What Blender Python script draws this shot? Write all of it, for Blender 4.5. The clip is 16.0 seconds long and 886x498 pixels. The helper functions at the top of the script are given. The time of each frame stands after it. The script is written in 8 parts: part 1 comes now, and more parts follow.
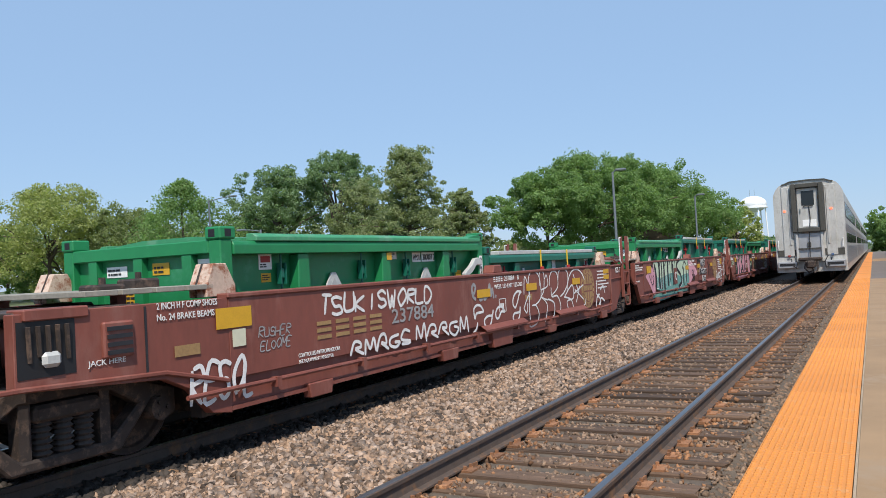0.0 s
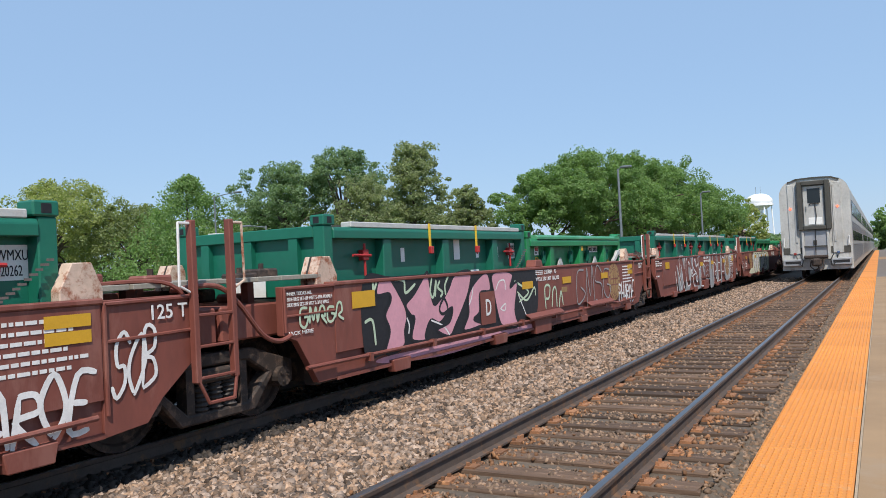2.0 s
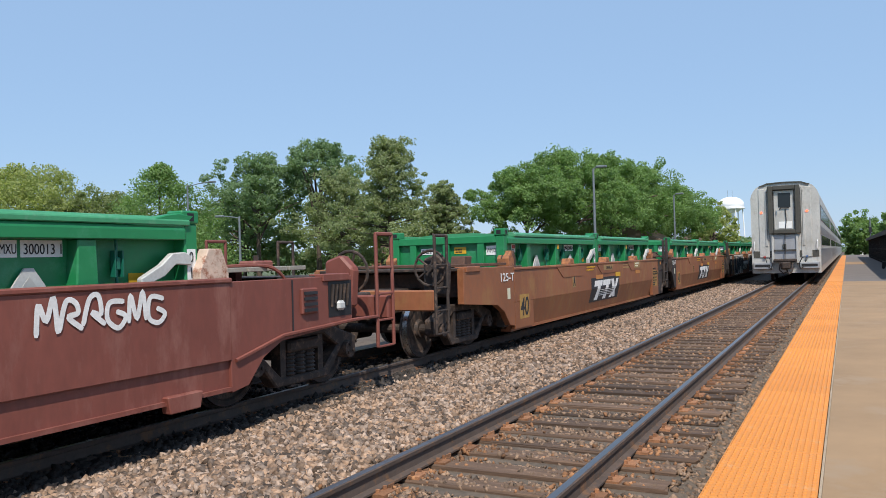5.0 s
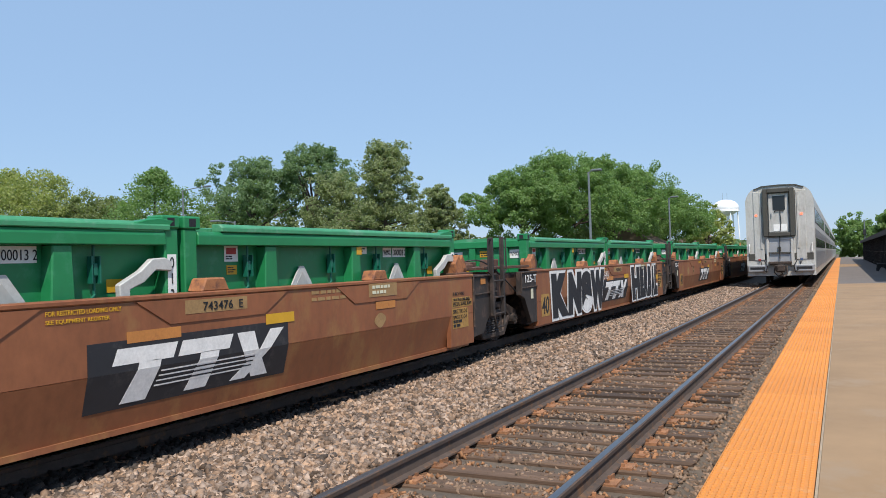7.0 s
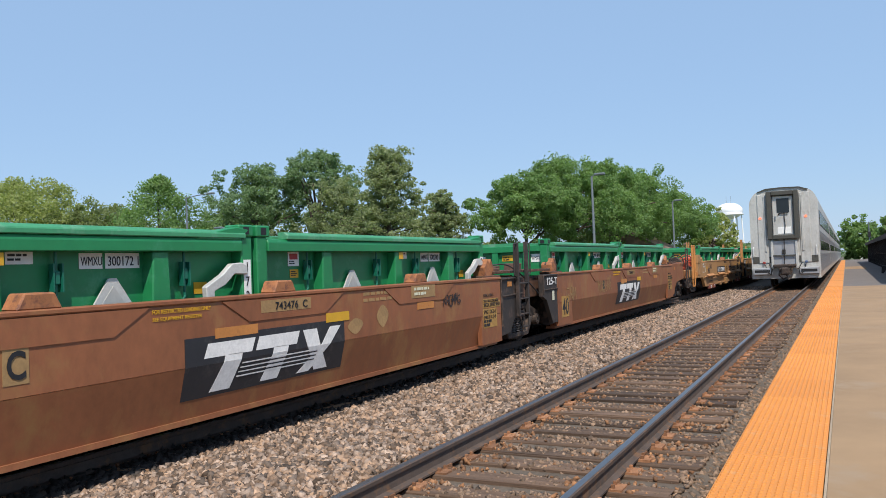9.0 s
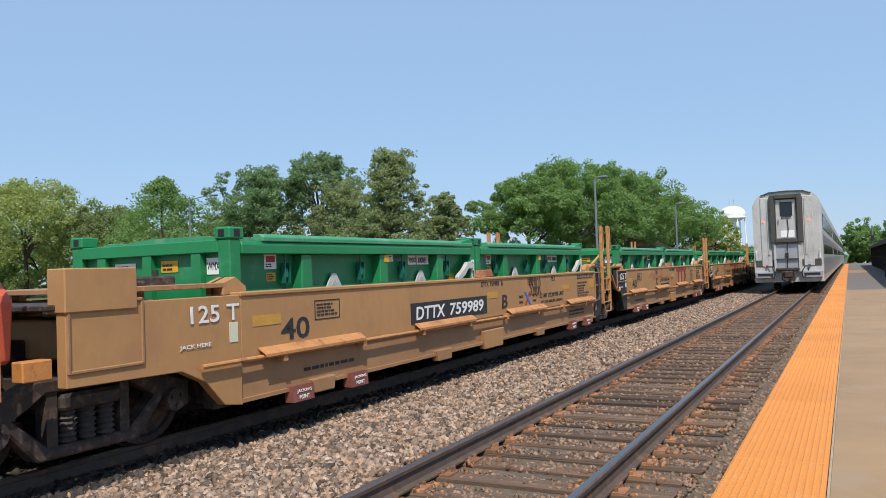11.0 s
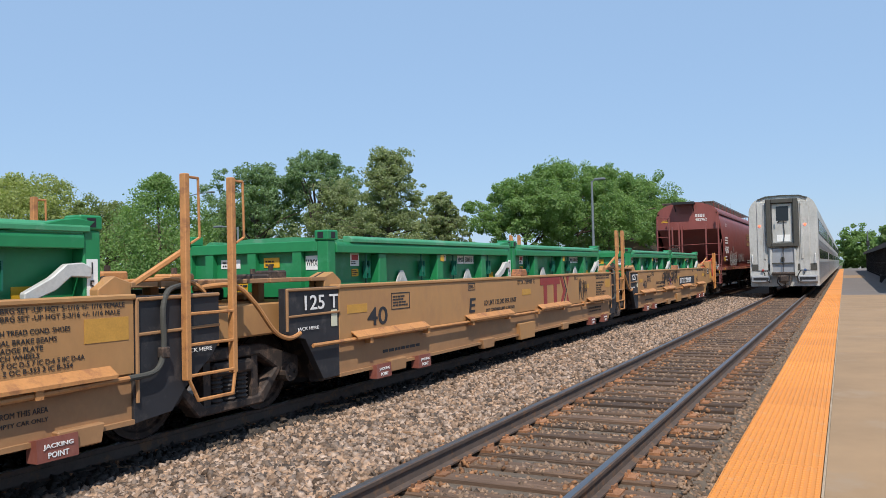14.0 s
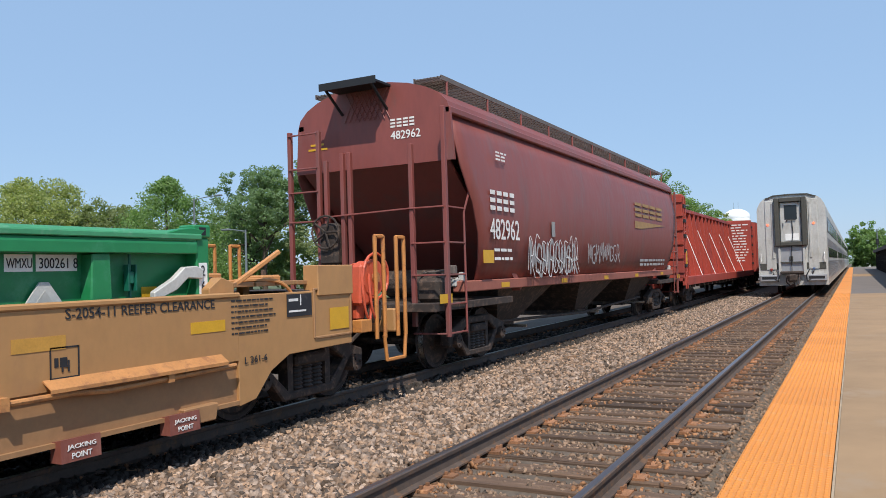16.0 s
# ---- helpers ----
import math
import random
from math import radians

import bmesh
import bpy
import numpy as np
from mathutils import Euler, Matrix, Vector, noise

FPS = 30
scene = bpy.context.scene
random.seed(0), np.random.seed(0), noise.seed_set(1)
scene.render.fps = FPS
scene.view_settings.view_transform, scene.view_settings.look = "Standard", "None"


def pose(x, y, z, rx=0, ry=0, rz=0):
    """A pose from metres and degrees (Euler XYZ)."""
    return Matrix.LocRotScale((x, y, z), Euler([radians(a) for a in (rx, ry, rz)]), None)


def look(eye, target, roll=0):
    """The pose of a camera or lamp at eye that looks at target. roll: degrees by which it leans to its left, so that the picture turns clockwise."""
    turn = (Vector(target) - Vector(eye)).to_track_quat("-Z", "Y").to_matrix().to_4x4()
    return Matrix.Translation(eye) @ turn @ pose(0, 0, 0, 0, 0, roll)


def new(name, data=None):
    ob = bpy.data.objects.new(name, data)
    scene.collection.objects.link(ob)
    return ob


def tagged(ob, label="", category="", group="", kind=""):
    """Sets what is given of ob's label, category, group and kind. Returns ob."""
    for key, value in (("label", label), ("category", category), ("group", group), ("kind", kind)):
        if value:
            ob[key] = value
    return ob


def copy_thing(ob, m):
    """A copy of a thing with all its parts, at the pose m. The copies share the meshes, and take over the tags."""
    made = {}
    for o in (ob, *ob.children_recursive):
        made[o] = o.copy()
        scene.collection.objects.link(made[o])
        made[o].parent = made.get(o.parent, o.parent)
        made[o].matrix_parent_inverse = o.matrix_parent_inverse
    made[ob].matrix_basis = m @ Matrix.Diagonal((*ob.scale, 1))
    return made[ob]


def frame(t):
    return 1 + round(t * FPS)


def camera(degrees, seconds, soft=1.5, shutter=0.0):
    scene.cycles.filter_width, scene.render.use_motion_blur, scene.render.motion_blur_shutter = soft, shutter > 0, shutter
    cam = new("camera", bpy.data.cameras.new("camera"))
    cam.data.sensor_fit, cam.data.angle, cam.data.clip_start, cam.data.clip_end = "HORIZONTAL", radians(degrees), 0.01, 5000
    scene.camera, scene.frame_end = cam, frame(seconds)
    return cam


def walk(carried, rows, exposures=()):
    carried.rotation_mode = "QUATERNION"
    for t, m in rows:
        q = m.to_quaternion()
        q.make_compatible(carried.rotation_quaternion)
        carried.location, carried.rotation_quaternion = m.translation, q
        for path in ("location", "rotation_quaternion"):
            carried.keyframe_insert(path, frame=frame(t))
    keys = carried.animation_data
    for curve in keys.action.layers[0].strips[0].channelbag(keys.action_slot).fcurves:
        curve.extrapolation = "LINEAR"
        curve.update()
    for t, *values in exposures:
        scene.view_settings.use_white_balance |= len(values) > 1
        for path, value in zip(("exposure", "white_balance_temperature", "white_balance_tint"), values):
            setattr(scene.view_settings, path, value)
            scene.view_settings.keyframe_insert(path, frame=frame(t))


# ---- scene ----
cam = camera(59.4, 16.0, soft=0.75)
PATH = [
    (0, (2.534, 0.286, 1.599), (1.566, 2.035, 1.646), -3.1),
    (0.5, (2.551, 0.255, 1.606), (1.574, 2.0, 1.654), -3.1),
    (1, (2.549, 0.266, 1.609), (1.567, 2.007, 1.658), -3.1),
    (1.5, (2.548, 0.276, 1.597), (1.564, 2.017, 1.642), -3.1),
    (2, (2.55, 0.281, 1.597), (1.57, 2.024, 1.636), -2.9),
    (2.5, (2.54, 0.299, 1.592), (1.568, 2.046, 1.624), -2.7),
    (3, (2.542, 0.291, 1.594), (1.578, 2.043, 1.622), -2.5),
    (3.5, (2.547, 0.299, 1.595), (1.589, 2.055, 1.62), -2.4),
    (4, (2.541, 0.302, 1.593), (1.598, 2.065, 1.616), -2.1),
    (6.5, (2.534, 0.269, 1.601), (1.624, 2.049, 1.631), -1.5),
    (7, (2.538, 0.271, 1.601), (1.626, 2.05, 1.635), -1.8),
    (7.5, (2.532, 0.279, 1.598), (1.616, 2.056, 1.632), -2.1),
    (8, (2.526, 0.296, 1.596), (1.607, 2.072, 1.635), -2.2),
    (8.5, (2.54, 0.293, 1.595), (1.62, 2.069, 1.641), -2.2),
    (9, (2.529, 0.311, 1.592), (1.609, 2.086, 1.64), -2.2),
    (11.5, (2.531, 0.277, 1.601), (1.604, 2.049, 1.659), -2.0),
    (12, (2.538, 0.275, 1.602), (1.611, 2.046, 1.663), -2.0),
    (12.5, (2.529, 0.285, 1.6), (1.609, 2.06, 1.656), -1.8),
    (13, (2.537, 0.269, 1.603), (1.622, 2.047, 1.655), -1.5),
    (13.5, (2.534, 0.27, 1.603), (1.619, 2.047, 1.655), -1.4),
    (14, (2.52, 0.265, 1.598), (1.603, 2.041, 1.652), -1.3),
    (14.5, (2.528, 0.264, 1.604), (1.604, 2.038, 1.661), -1.4),
    (15, (2.529, 0.265, 1.601), (1.602, 2.037, 1.661), -1.4),
    (15.5, (2.519, 0.276, 1.601), (1.589, 2.046, 1.66), -1.5),
    (16, (2.527, 0.265, 1.601), (1.593, 2.033, 1.659), -1.7),
]
walk(cam, [(t, look(eye, target, roll)) for t, eye, target, roll in PATH])

# ---- light ----
SUN = Vector((0.34, -0.49, 0.8)).normalized()
world = bpy.data.worlds.new("world")
scene.world = world
world.use_nodes = True
wn = world.node_tree.nodes
sky = wn.new("ShaderNodeTexSky")
sky.sky_type, sky.sun_disc = "NISHITA", False
sky.sun_elevation = math.asin(SUN.z)
sky.sun_rotation = math.atan2(SUN.x, SUN.y)
sky.air_density, sky.dust_density, sky.ozone_density = 1.1, 0.25, 3.2
wn["Background"].inputs["Strength"].default_value = 0.138
world.node_tree.links.new(sky.outputs[0], wn["Background"].inputs["Color"])
haze = wn.new("ShaderNodeBackground")      # the even summer haze over the whole sky
haze.inputs["Color"].default_value, haze.inputs["Strength"].default_value = (0.375, 0.57, 0.87, 1), 0.97
both = wn.new("ShaderNodeMixShader")
both.inputs[0].default_value = 0.76
world.node_tree.links.new(wn["Background"].outputs[0], both.inputs[1])
world.node_tree.links.new(haze.outputs[0], both.inputs[2])
world.node_tree.links.new(both.outputs[0], wn["World Output"].inputs["Surface"])
sun_data = bpy.data.lights.new("sun", "SUN")
sun_data.energy, sun_data.angle, sun_data.color = 4.75, radians(0.5), (1.0, 0.94, 0.85)
sun = new("sun", sun_data)
sun.matrix_world = look(SUN * 50, (0, 0, 0))
scene.view_settings.exposure = 0.0


# ---- materials ----
def mat(name, color, rough=0.6, metal=0.0, vary=0.25, scale=3.0, fine=40.0, bump=0.15, tint=None, spots=0.0, stretch=(1, 1, 1), rand=0.0, spec=0.5, coords="Object"):
    """A painted or mineral surface: colour with two scales of variation, a second colour in worn patches, and fine relief."""
    m = bpy.data.materials.new(name)
    m.use_nodes = True
    nt = m.node_tree
    n, l = nt.nodes, nt.links
    b = n["Principled BSDF"]
    b.inputs["Metallic"].default_value = metal
    b.inputs["Specular IOR Level"].default_value = spec
    tc = n.new("ShaderNodeTexCoord")
    mp = n.new("ShaderNodeMapping")
    mp.inputs["Scale"].default_value = stretch
    l.new(tc.outputs[coords], mp.inputs["Vector"])
    big, small = n.new("ShaderNodeTexNoise"), n.new("ShaderNodeTexNoise")
    for node, s, d in ((big, scale, 5), (small, fine, 3)):
        node.inputs["Scale"].default_value, node.inputs["Detail"].default_value = s, d
        node.inputs["Roughness"].default_value = 0.65
        l.new(mp.outputs[0], node.inputs["Vector"])
    mix = n.new("ShaderNodeMix")
    mix.data_type = "FLOAT"
    mix.inputs[0].default_value = 0.4
    l.new(big.outputs["Fac"], mix.inputs[2])
    l.new(small.outputs["Fac"], mix.inputs[3])
    rng = n.new("ShaderNodeMapRange")
    rng.inputs["From Min"].default_value, rng.inputs["From Max"].default_value = 0.3, 0.7
    rng.inputs["To Min"].default_value, rng.inputs["To Max"].default_value = 1 - vary, 1 + vary
    l.new(mix.outputs[0], rng.inputs["Value"])
    mul = n.new("ShaderNodeMix")
    mul.data_type, mul.blend_type = "RGBA", "MULTIPLY"
    mul.inputs[0].default_value = 1.0
    mul.inputs[6].default_value = (*color, 1)
    l.new(rng.outputs[0], mul.inputs[7])
    out = mul.outputs[2]
    if tint:
        patch = n.new("ShaderNodeTexNoise")
        patch.inputs["Scale"].default_value, patch.inputs["Detail"].default_value = scale * 1.7, 6
        patch.inputs["Roughness"].default_value = 0.7
        l.new(mp.outputs[0], patch.inputs["Vector"])
        ramp = n.new("ShaderNodeMapRange")
        ramp.inputs["From Min"].default_value, ramp.inputs["From Max"].default_value = 0.62 - 0.25 * spots, 0.72 - 0.2 * spots
        l.new(patch.outputs["Fac"], ramp.inputs["Value"])
        wear = n.new("ShaderNodeMix")
        wear.data_type = "RGBA"
        l.new(ramp.outputs[0], wear.inputs[0])
        l.new(out, wear.inputs[6])
        wear.inputs[7].default_value = (*tint, 1)
        out = wear.outputs[2]
    if rand:
        info = n.new("ShaderNodeNewGeometry") if rand < 0 else n.new("ShaderNodeObjectInfo")
        rr = n.new("ShaderNodeMapRange")
        rr.inputs["To Min"].default_value, rr.inputs["To Max"].default_value = 1 - abs(rand), 1 + abs(rand)
        l.new(info.outputs["Random Per Island" if rand < 0 else "Random"], rr.inputs["Value"])
        mm = n.new("ShaderNodeMix")
        mm.data_type, mm.blend_type = "RGBA", "MULTIPLY"
        mm.inputs[0].default_value = 1.0
        l.new(out, mm.inputs[6])
        l.new(rr.outputs[0], mm.inputs[7])
        out = mm.outputs[2]
    l.new(out, b.inputs["Base Color"])
    rg = n.new("ShaderNodeMapRange")
    rg.inputs["To Min"].default_value, rg.inputs["To Max"].default_value = max(0.05, rough - 0.15), min(1, rough + 0.15)
    l.new(small.outputs["Fac"], rg.inputs["Value"])
    l.new(rg.outputs[0], b.inputs["Roughness"])
    if bump:
        bp = n.new("ShaderNodeBump")
        bp.inputs["Strength"].default_value, bp.inputs["Distance"].default_value = bump, 0.01
        l.new(mix.outputs[0], bp.inputs["Height"])
        l.new(bp.outputs[0], b.inputs["Normal"])
    return m


def glow(name, color, strength):
    m = bpy.data.materials.new(name)
    m.use_nodes = True
    b = m.node_tree.nodes["Principled BSDF"]
    b.inputs["Base Color"].default_value = (*color, 1)
    b.inputs["Emission Color"].default_value = (*color, 1)
    b.inputs["Emission Strength"].default_value = strength
    return m


def leafy(name, color, rand=0.35):
    m = mat(name, color, rough=0.6, vary=0.3, scale=0.35, fine=2.0, bump=0, rand=-rand, spec=0.25)
    nt = m.node_tree
    b = nt.nodes["Principled BSDF"]
    tr = nt.nodes.new("ShaderNodeBsdfTranslucent")
    tr.inputs["Color"].default_value = (color[0] * 1.6, color[1] * 1.7, color[2] * 0.9, 1)
    mx = nt.nodes.new("ShaderNodeMixShader")
    mx.inputs[0].default_value = 0.48
    nt.links.new(b.outputs[0], mx.inputs[1])
    nt.links.new(tr.outputs[0], mx.inputs[2])
    nt.links.new(mx.outputs[0], nt.nodes["Material Output"].inputs["Surface"])
    return m


M = {}
M["deck"] = mat("dusty_galvanised_grating", (0.27, 0.25, 0.21), 0.7, vary=0.3, scale=3, fine=30)
M["soil"] = mat("grass_ground", (0.09, 0.11, 0.045), 0.9, vary=0.4, scale=0.15, fine=6, bump=0.4)
M["ballast"] = mat("ballast_bed", (0.11, 0.083, 0.06), 0.9, vary=0.55, scale=2.5, fine=18, bump=1.0, tint=(0.12, 0.09, 0.07), spots=0.3)
M["stone"] = mat("ballast_stone", (0.25, 0.163, 0.108), 0.85, vary=0.5, scale=6, fine=60, bump=0.3, rand=-0.75)
M["stone_grey"] = mat("ballast_stone_grey", (0.26, 0.19, 0.145), 0.85, vary=0.5, scale=6, fine=60, bump=0.3, rand=-0.75)
M["stone_dark"] = mat("ballast_stone_dark", (0.2, 0.13, 0.085), 0.85, vary=0.35, scale=6, fine=60, bump=0.3, rand=-0.6)
M["tie"] = mat("tie_wood", (0.1, 0.06, 0.038), 0.9, vary=0.5, scale=3, fine=30, bump=0.8, stretch=(0.25, 4, 4), rand=0.45, tint=(0.16, 0.098, 0.064), spots=0.3)
M["rail_head"] = mat("rail_head", (0.2, 0.195, 0.2), 0.34, metal=0.8, vary=0.25, scale=3, fine=40, bump=0.05, stretch=(8, 0.3, 8))
M["rail"] = mat("rail_side", (0.085, 0.06, 0.048), 0.8, vary=0.35, scale=4, fine=50, bump=0.3, tint=(0.16, 0.085, 0.045), spots=0.4)
# near-black stone: the shade under the freight train is put into its colour
M["stone_shade"] = mat("shade_dark_ballast_stone", (0.04, 0.031, 0.025), 0.8, vary=0.4, scale=6, fine=60, bump=0.3, rand=-0.6)
M["walk"] = mat("weathered_grating_steel", (0.13, 0.105, 0.095), 0.6, vary=0.3)
M["stone_rust"] = mat("ballast_stone_rusty", (0.25, 0.12, 0.055), 0.9, vary=0.35, scale=6, fine=60, bump=0.3, rand=-0.6)
M["plate_rust"] = mat("tie_plate_rust", (0.27, 0.125, 0.06), 0.9, vary=0.5, scale=5, fine=50, bump=0.4, rand=-0.4)
M["concrete"] = mat("platform_concrete", (0.31, 0.196, 0.104), 0.9, vary=0.28, scale=0.8, fine=120, bump=0.3, tint=(0.32, 0.22, 0.135), spots=0.3)
M["pavers"] = mat("platform_asphalt", (0.16, 0.135, 0.12), 0.9, vary=0.2, scale=1.0, fine=60, bump=0.3)
M["tactile"] = mat("tactile_orange", (0.66, 0.245, 0.045), 0.65, vary=0.1, scale=1.2, fine=40, bump=0.1, tint=(0.6, 0.3, 0.12), spots=0.25, rand=0.1)
M["white_line"] = mat("pale_joint", (0.36, 0.27, 0.18), 0.8, vary=0.35)
M["bnsf"] = mat("red_brown_paint", (0.195, 0.058, 0.041), 0.6, vary=0.26, scale=1.2, fine=14, bump=0.08, tint=(0.24, 0.095, 0.072), spots=0.4, stretch=(1, 1, 0.35))
M["bnsf_pink"] = mat("pale_red_paint", (0.3, 0.1, 0.07), 0.7, vary=0.25)
M["brown"] = mat("orange_brown_paint", (0.25, 0.09, 0.038), 0.55, vary=0.32, scale=1.0, fine=12, bump=0.08, tint=(0.29, 0.135, 0.05), spots=0.4, stretch=(1, 0.8, 0.5))
M["tan"] = mat("tan_paint", (0.4, 0.21, 0.082), 0.55, vary=0.15, scale=0.9, fine=12, bump=0.06, tint=(0.36, 0.185, 0.08), spots=0.3, stretch=(1, 0.8, 0.5))
# darker copy of the tan; on the recessed lower sheets it paints in shade
M["tan_dark"] = mat("tan_paint_darker", (0.31, 0.165, 0.075), 0.65, vary=0.2, scale=1.5, fine=14, bump=0.08)
M["hose_blue"] = mat("faded_blue_hose", (0.06, 0.1, 0.2), 0.6, vary=0.25)
M["brown_grime"] = mat("grimy_brown_paint", (0.105, 0.05, 0.03), 0.7, vary=0.4, scale=3, fine=24, bump=0.2, tint=(0.05, 0.03, 0.022), spots=0.45)
M["brown_black"] = mat("grimy_black_paint", (0.032, 0.025, 0.022), 0.65, vary=0.4, scale=2, fine=20, bump=0.15, tint=(0.075, 0.05, 0.04), spots=0.4)
M["rust_guide"] = mat("rusty_orange_plate", (0.34, 0.135, 0.055), 0.75, vary=0.35, scale=5, fine=30, tint=(0.16, 0.065, 0.04), spots=0.5)
M["ledge"] = mat("worn_ledge_paint", (0.47, 0.215, 0.075), 0.6, vary=0.25, tint=(0.3, 0.13, 0.055), spots=0.4)
M["yellow_faded"] = mat("faded_reflector", (0.52, 0.27, 0.05), 0.5, vary=0.2, scale=6, fine=60, bump=0.02)
M["ochre"] = mat("orange_steel", (0.5, 0.2, 0.05), 0.6, vary=0.2, tint=(0.3, 0.11, 0.04), spots=0.3)
M["black"] = mat("black_paint", (0.02, 0.02, 0.024), 0.6, vary=0.3, scale=2, fine=20, bump=0.1, tint=(0.05, 0.045, 0.045), spots=0.3)
M["grime"] = mat("truck_steel", (0.036, 0.025, 0.02), 0.75, vary=0.5, scale=5, fine=30, bump=0.3, tint=(0.11, 0.07, 0.05), spots=0.45)
M["spring"] = mat("coil_spring_steel", (0.06, 0.05, 0.045), 0.6, vary=0.3)
M["steel"] = mat("polished_steel", (0.5, 0.49, 0.48), 0.3, metal=1.0, vary=0.2)
M["green"] = mat("bright_green_paint", (0.014, 0.2, 0.068), 0.45, vary=0.15, scale=1.2, fine=10, bump=0.05, tint=(0.04, 0.24, 0.11), spots=0.25)
M["teal"] = mat("dark_green_paint", (0.008, 0.13, 0.082), 0.45, vary=0.15, scale=1.2, fine=10, bump=0.05, tint=(0.012, 0.12, 0.08), spots=0.2)
M["green_faded"] = mat("sun_faded_green_paint", (0.05, 0.26, 0.12), 0.5, vary=0.2, scale=1.5, fine=14, bump=0.05, tint=(0.12, 0.3, 0.18), spots=0.35)
M["galv"] = mat("galvanised_steel", (0.5, 0.5, 0.48), 0.5, metal=0.1, vary=0.2, scale=4, fine=40)
M["white"] = mat("white_label", (0.78, 0.78, 0.76), 0.6, vary=0.1, scale=8, fine=60, bump=0.02)
M["yellow"] = mat("yellow_reflector", (0.62, 0.34, 0.02), 0.45, vary=0.12, scale=6, fine=60, bump=0.02)
M["strap"] = mat("yellow_strap", (0.75, 0.48, 0.03), 0.6, vary=0.1)
M["red"] = mat("red_latch", (0.4, 0.03, 0.03), 0.5, vary=0.2)
M["guide"] = mat("worn_pale_steel", (0.56, 0.42, 0.33), 0.7, vary=0.25, scale=4, fine=20, tint=(0.28, 0.1, 0.05), spots=0.5)
M["red_car"] = mat("bright_red_paint", (0.36, 0.055, 0.035), 0.55, vary=0.25, scale=0.8, fine=10, bump=0.08, tint=(0.28, 0.05, 0.04), spots=0.4, stretch=(1, 1, 0.3))
M["hopper"] = mat("hopper_red_paint", (0.225, 0.06, 0.05), 0.5, vary=0.2, scale=0.7, fine=8, bump=0.06, tint=(0.185, 0.073, 0.066), spots=0.5, stretch=(1, 1, 0.3))
M["orange_red"] = mat("orange_red_steel", (0.55, 0.09, 0.04), 0.55, vary=0.2)
M["chalk"] = mat("chalk_white_paint", (0.72, 0.7, 0.68), 0.7, vary=0.2, scale=6, fine=30, bump=0)
M["grey_spray"] = mat("grey_spray_paint", (0.3, 0.29, 0.29), 0.7, vary=0.35, scale=2, fine=14, bump=0)
M["pink_spray"] = mat("pink_spray_paint", (0.62, 0.3, 0.36), 0.7, vary=0.15, scale=2, fine=14, bump=0)
M["mint_spray"] = mat("mint_spray_paint", (0.48, 0.58, 0.42), 0.7, vary=0.15, scale=2, fine=14, bump=0)
M["sea_spray"] = mat("sea_green_spray_paint", (0.13, 0.3, 0.26), 0.7, vary=0.25, scale=2, fine=14, bump=0)
M["cream_spray"] = mat("cream_spray_paint", (0.62, 0.6, 0.45), 0.7, vary=0.12, scale=2, fine=14, bump=0)
M["black_spray"] = mat("black_spray_paint", (0.014, 0.014, 0.017), 0.6, vary=0.2, scale=2, fine=14, bump=0)
M["maroon"] = mat("maroon_logo_paint", (0.27, 0.035, 0.03), 0.6, vary=0.2)
M["gold_patch"] = mat("ochre_stencil_patch", (0.4, 0.225, 0.06), 0.7, vary=0.35, scale=5, fine=30, bump=0, tint=(0.25, 0.11, 0.04), spots=0.35)
M["gold"] = mat("faded_gold_paint", (0.33, 0.2, 0.085), 0.7, vary=0.3, scale=4, fine=30, bump=0)
M["stainless"] = mat("stainless_steel_body", (0.5, 0.49, 0.46), 0.5, metal=0.25, vary=0.2, scale=1.4, fine=14, bump=0.06, stretch=(1, 0.5, 0.6), tint=(0.4, 0.38, 0.34), spots=0.4)
M["stainless_rib"] = mat("ribbed_stainless", (0.4, 0.4, 0.41), 0.45, metal=0.5, vary=0.15)
M["rubber"] = mat("dark_rubber", (0.06, 0.058, 0.05), 0.8, vary=0.25, scale=6, fine=40)
M["window"] = mat("dark_glass", (0.015, 0.018, 0.02), 0.08, vary=0.1, bump=0)
M["marker"] = glow("red_marker_light", (1.0, 0.12, 0.05), 2.5)
M["blue"] = mat("blue_sign", (0.02, 0.17, 0.55), 0.5, vary=0.1)
M["pole"] = mat("grey_lamp_pole", (0.2, 0.22, 0.23), 0.5, metal=0.4, vary=0.15)
M["bark"] = mat("bark", (0.09, 0.065, 0.05), 0.95, vary=0.4, scale=4, fine=20, bump=0.8, stretch=(1, 1, 0.3))
M["brick"] = mat("brick_wall", (0.3, 0.13, 0.09), 0.9, vary=0.3, scale=2, fine=12)
M["roof"] = mat("brown_shingle_roof", (0.21, 0.15, 0.115), 0.9, vary=0.25, scale=2, fine=12)
M["tower"] = mat("white_tank_paint", (0.85, 0.85, 0.86), 0.5, vary=0.05, scale=0.1, fine=2, bump=0)
M["iron"] = mat("black_iron", (0.012, 0.012, 0.014), 0.6, vary=0.3)
M["plank"] = mat("weathered_debris_wood", (0.27, 0.16, 0.09), 0.9, vary=0.4, scale=6, fine=40, bump=0.5, stretch=(4, 0.5, 4))
M["leaf_locust"] = leafy("leaf_locust", (0.175, 0.265, 0.1))
M["leaf_dark"] = leafy("leaf_dark", (0.18, 0.255, 0.14))
M["leaf_pine"] = leafy("leaf_pine", (0.24, 0.275, 0.15))
M["leaf_bright"] = leafy("leaf_bright", (0.18, 0.27, 0.1))
M["leaf_yellow"] = leafy("leaf_yellow", (0.29, 0.32, 0.125))
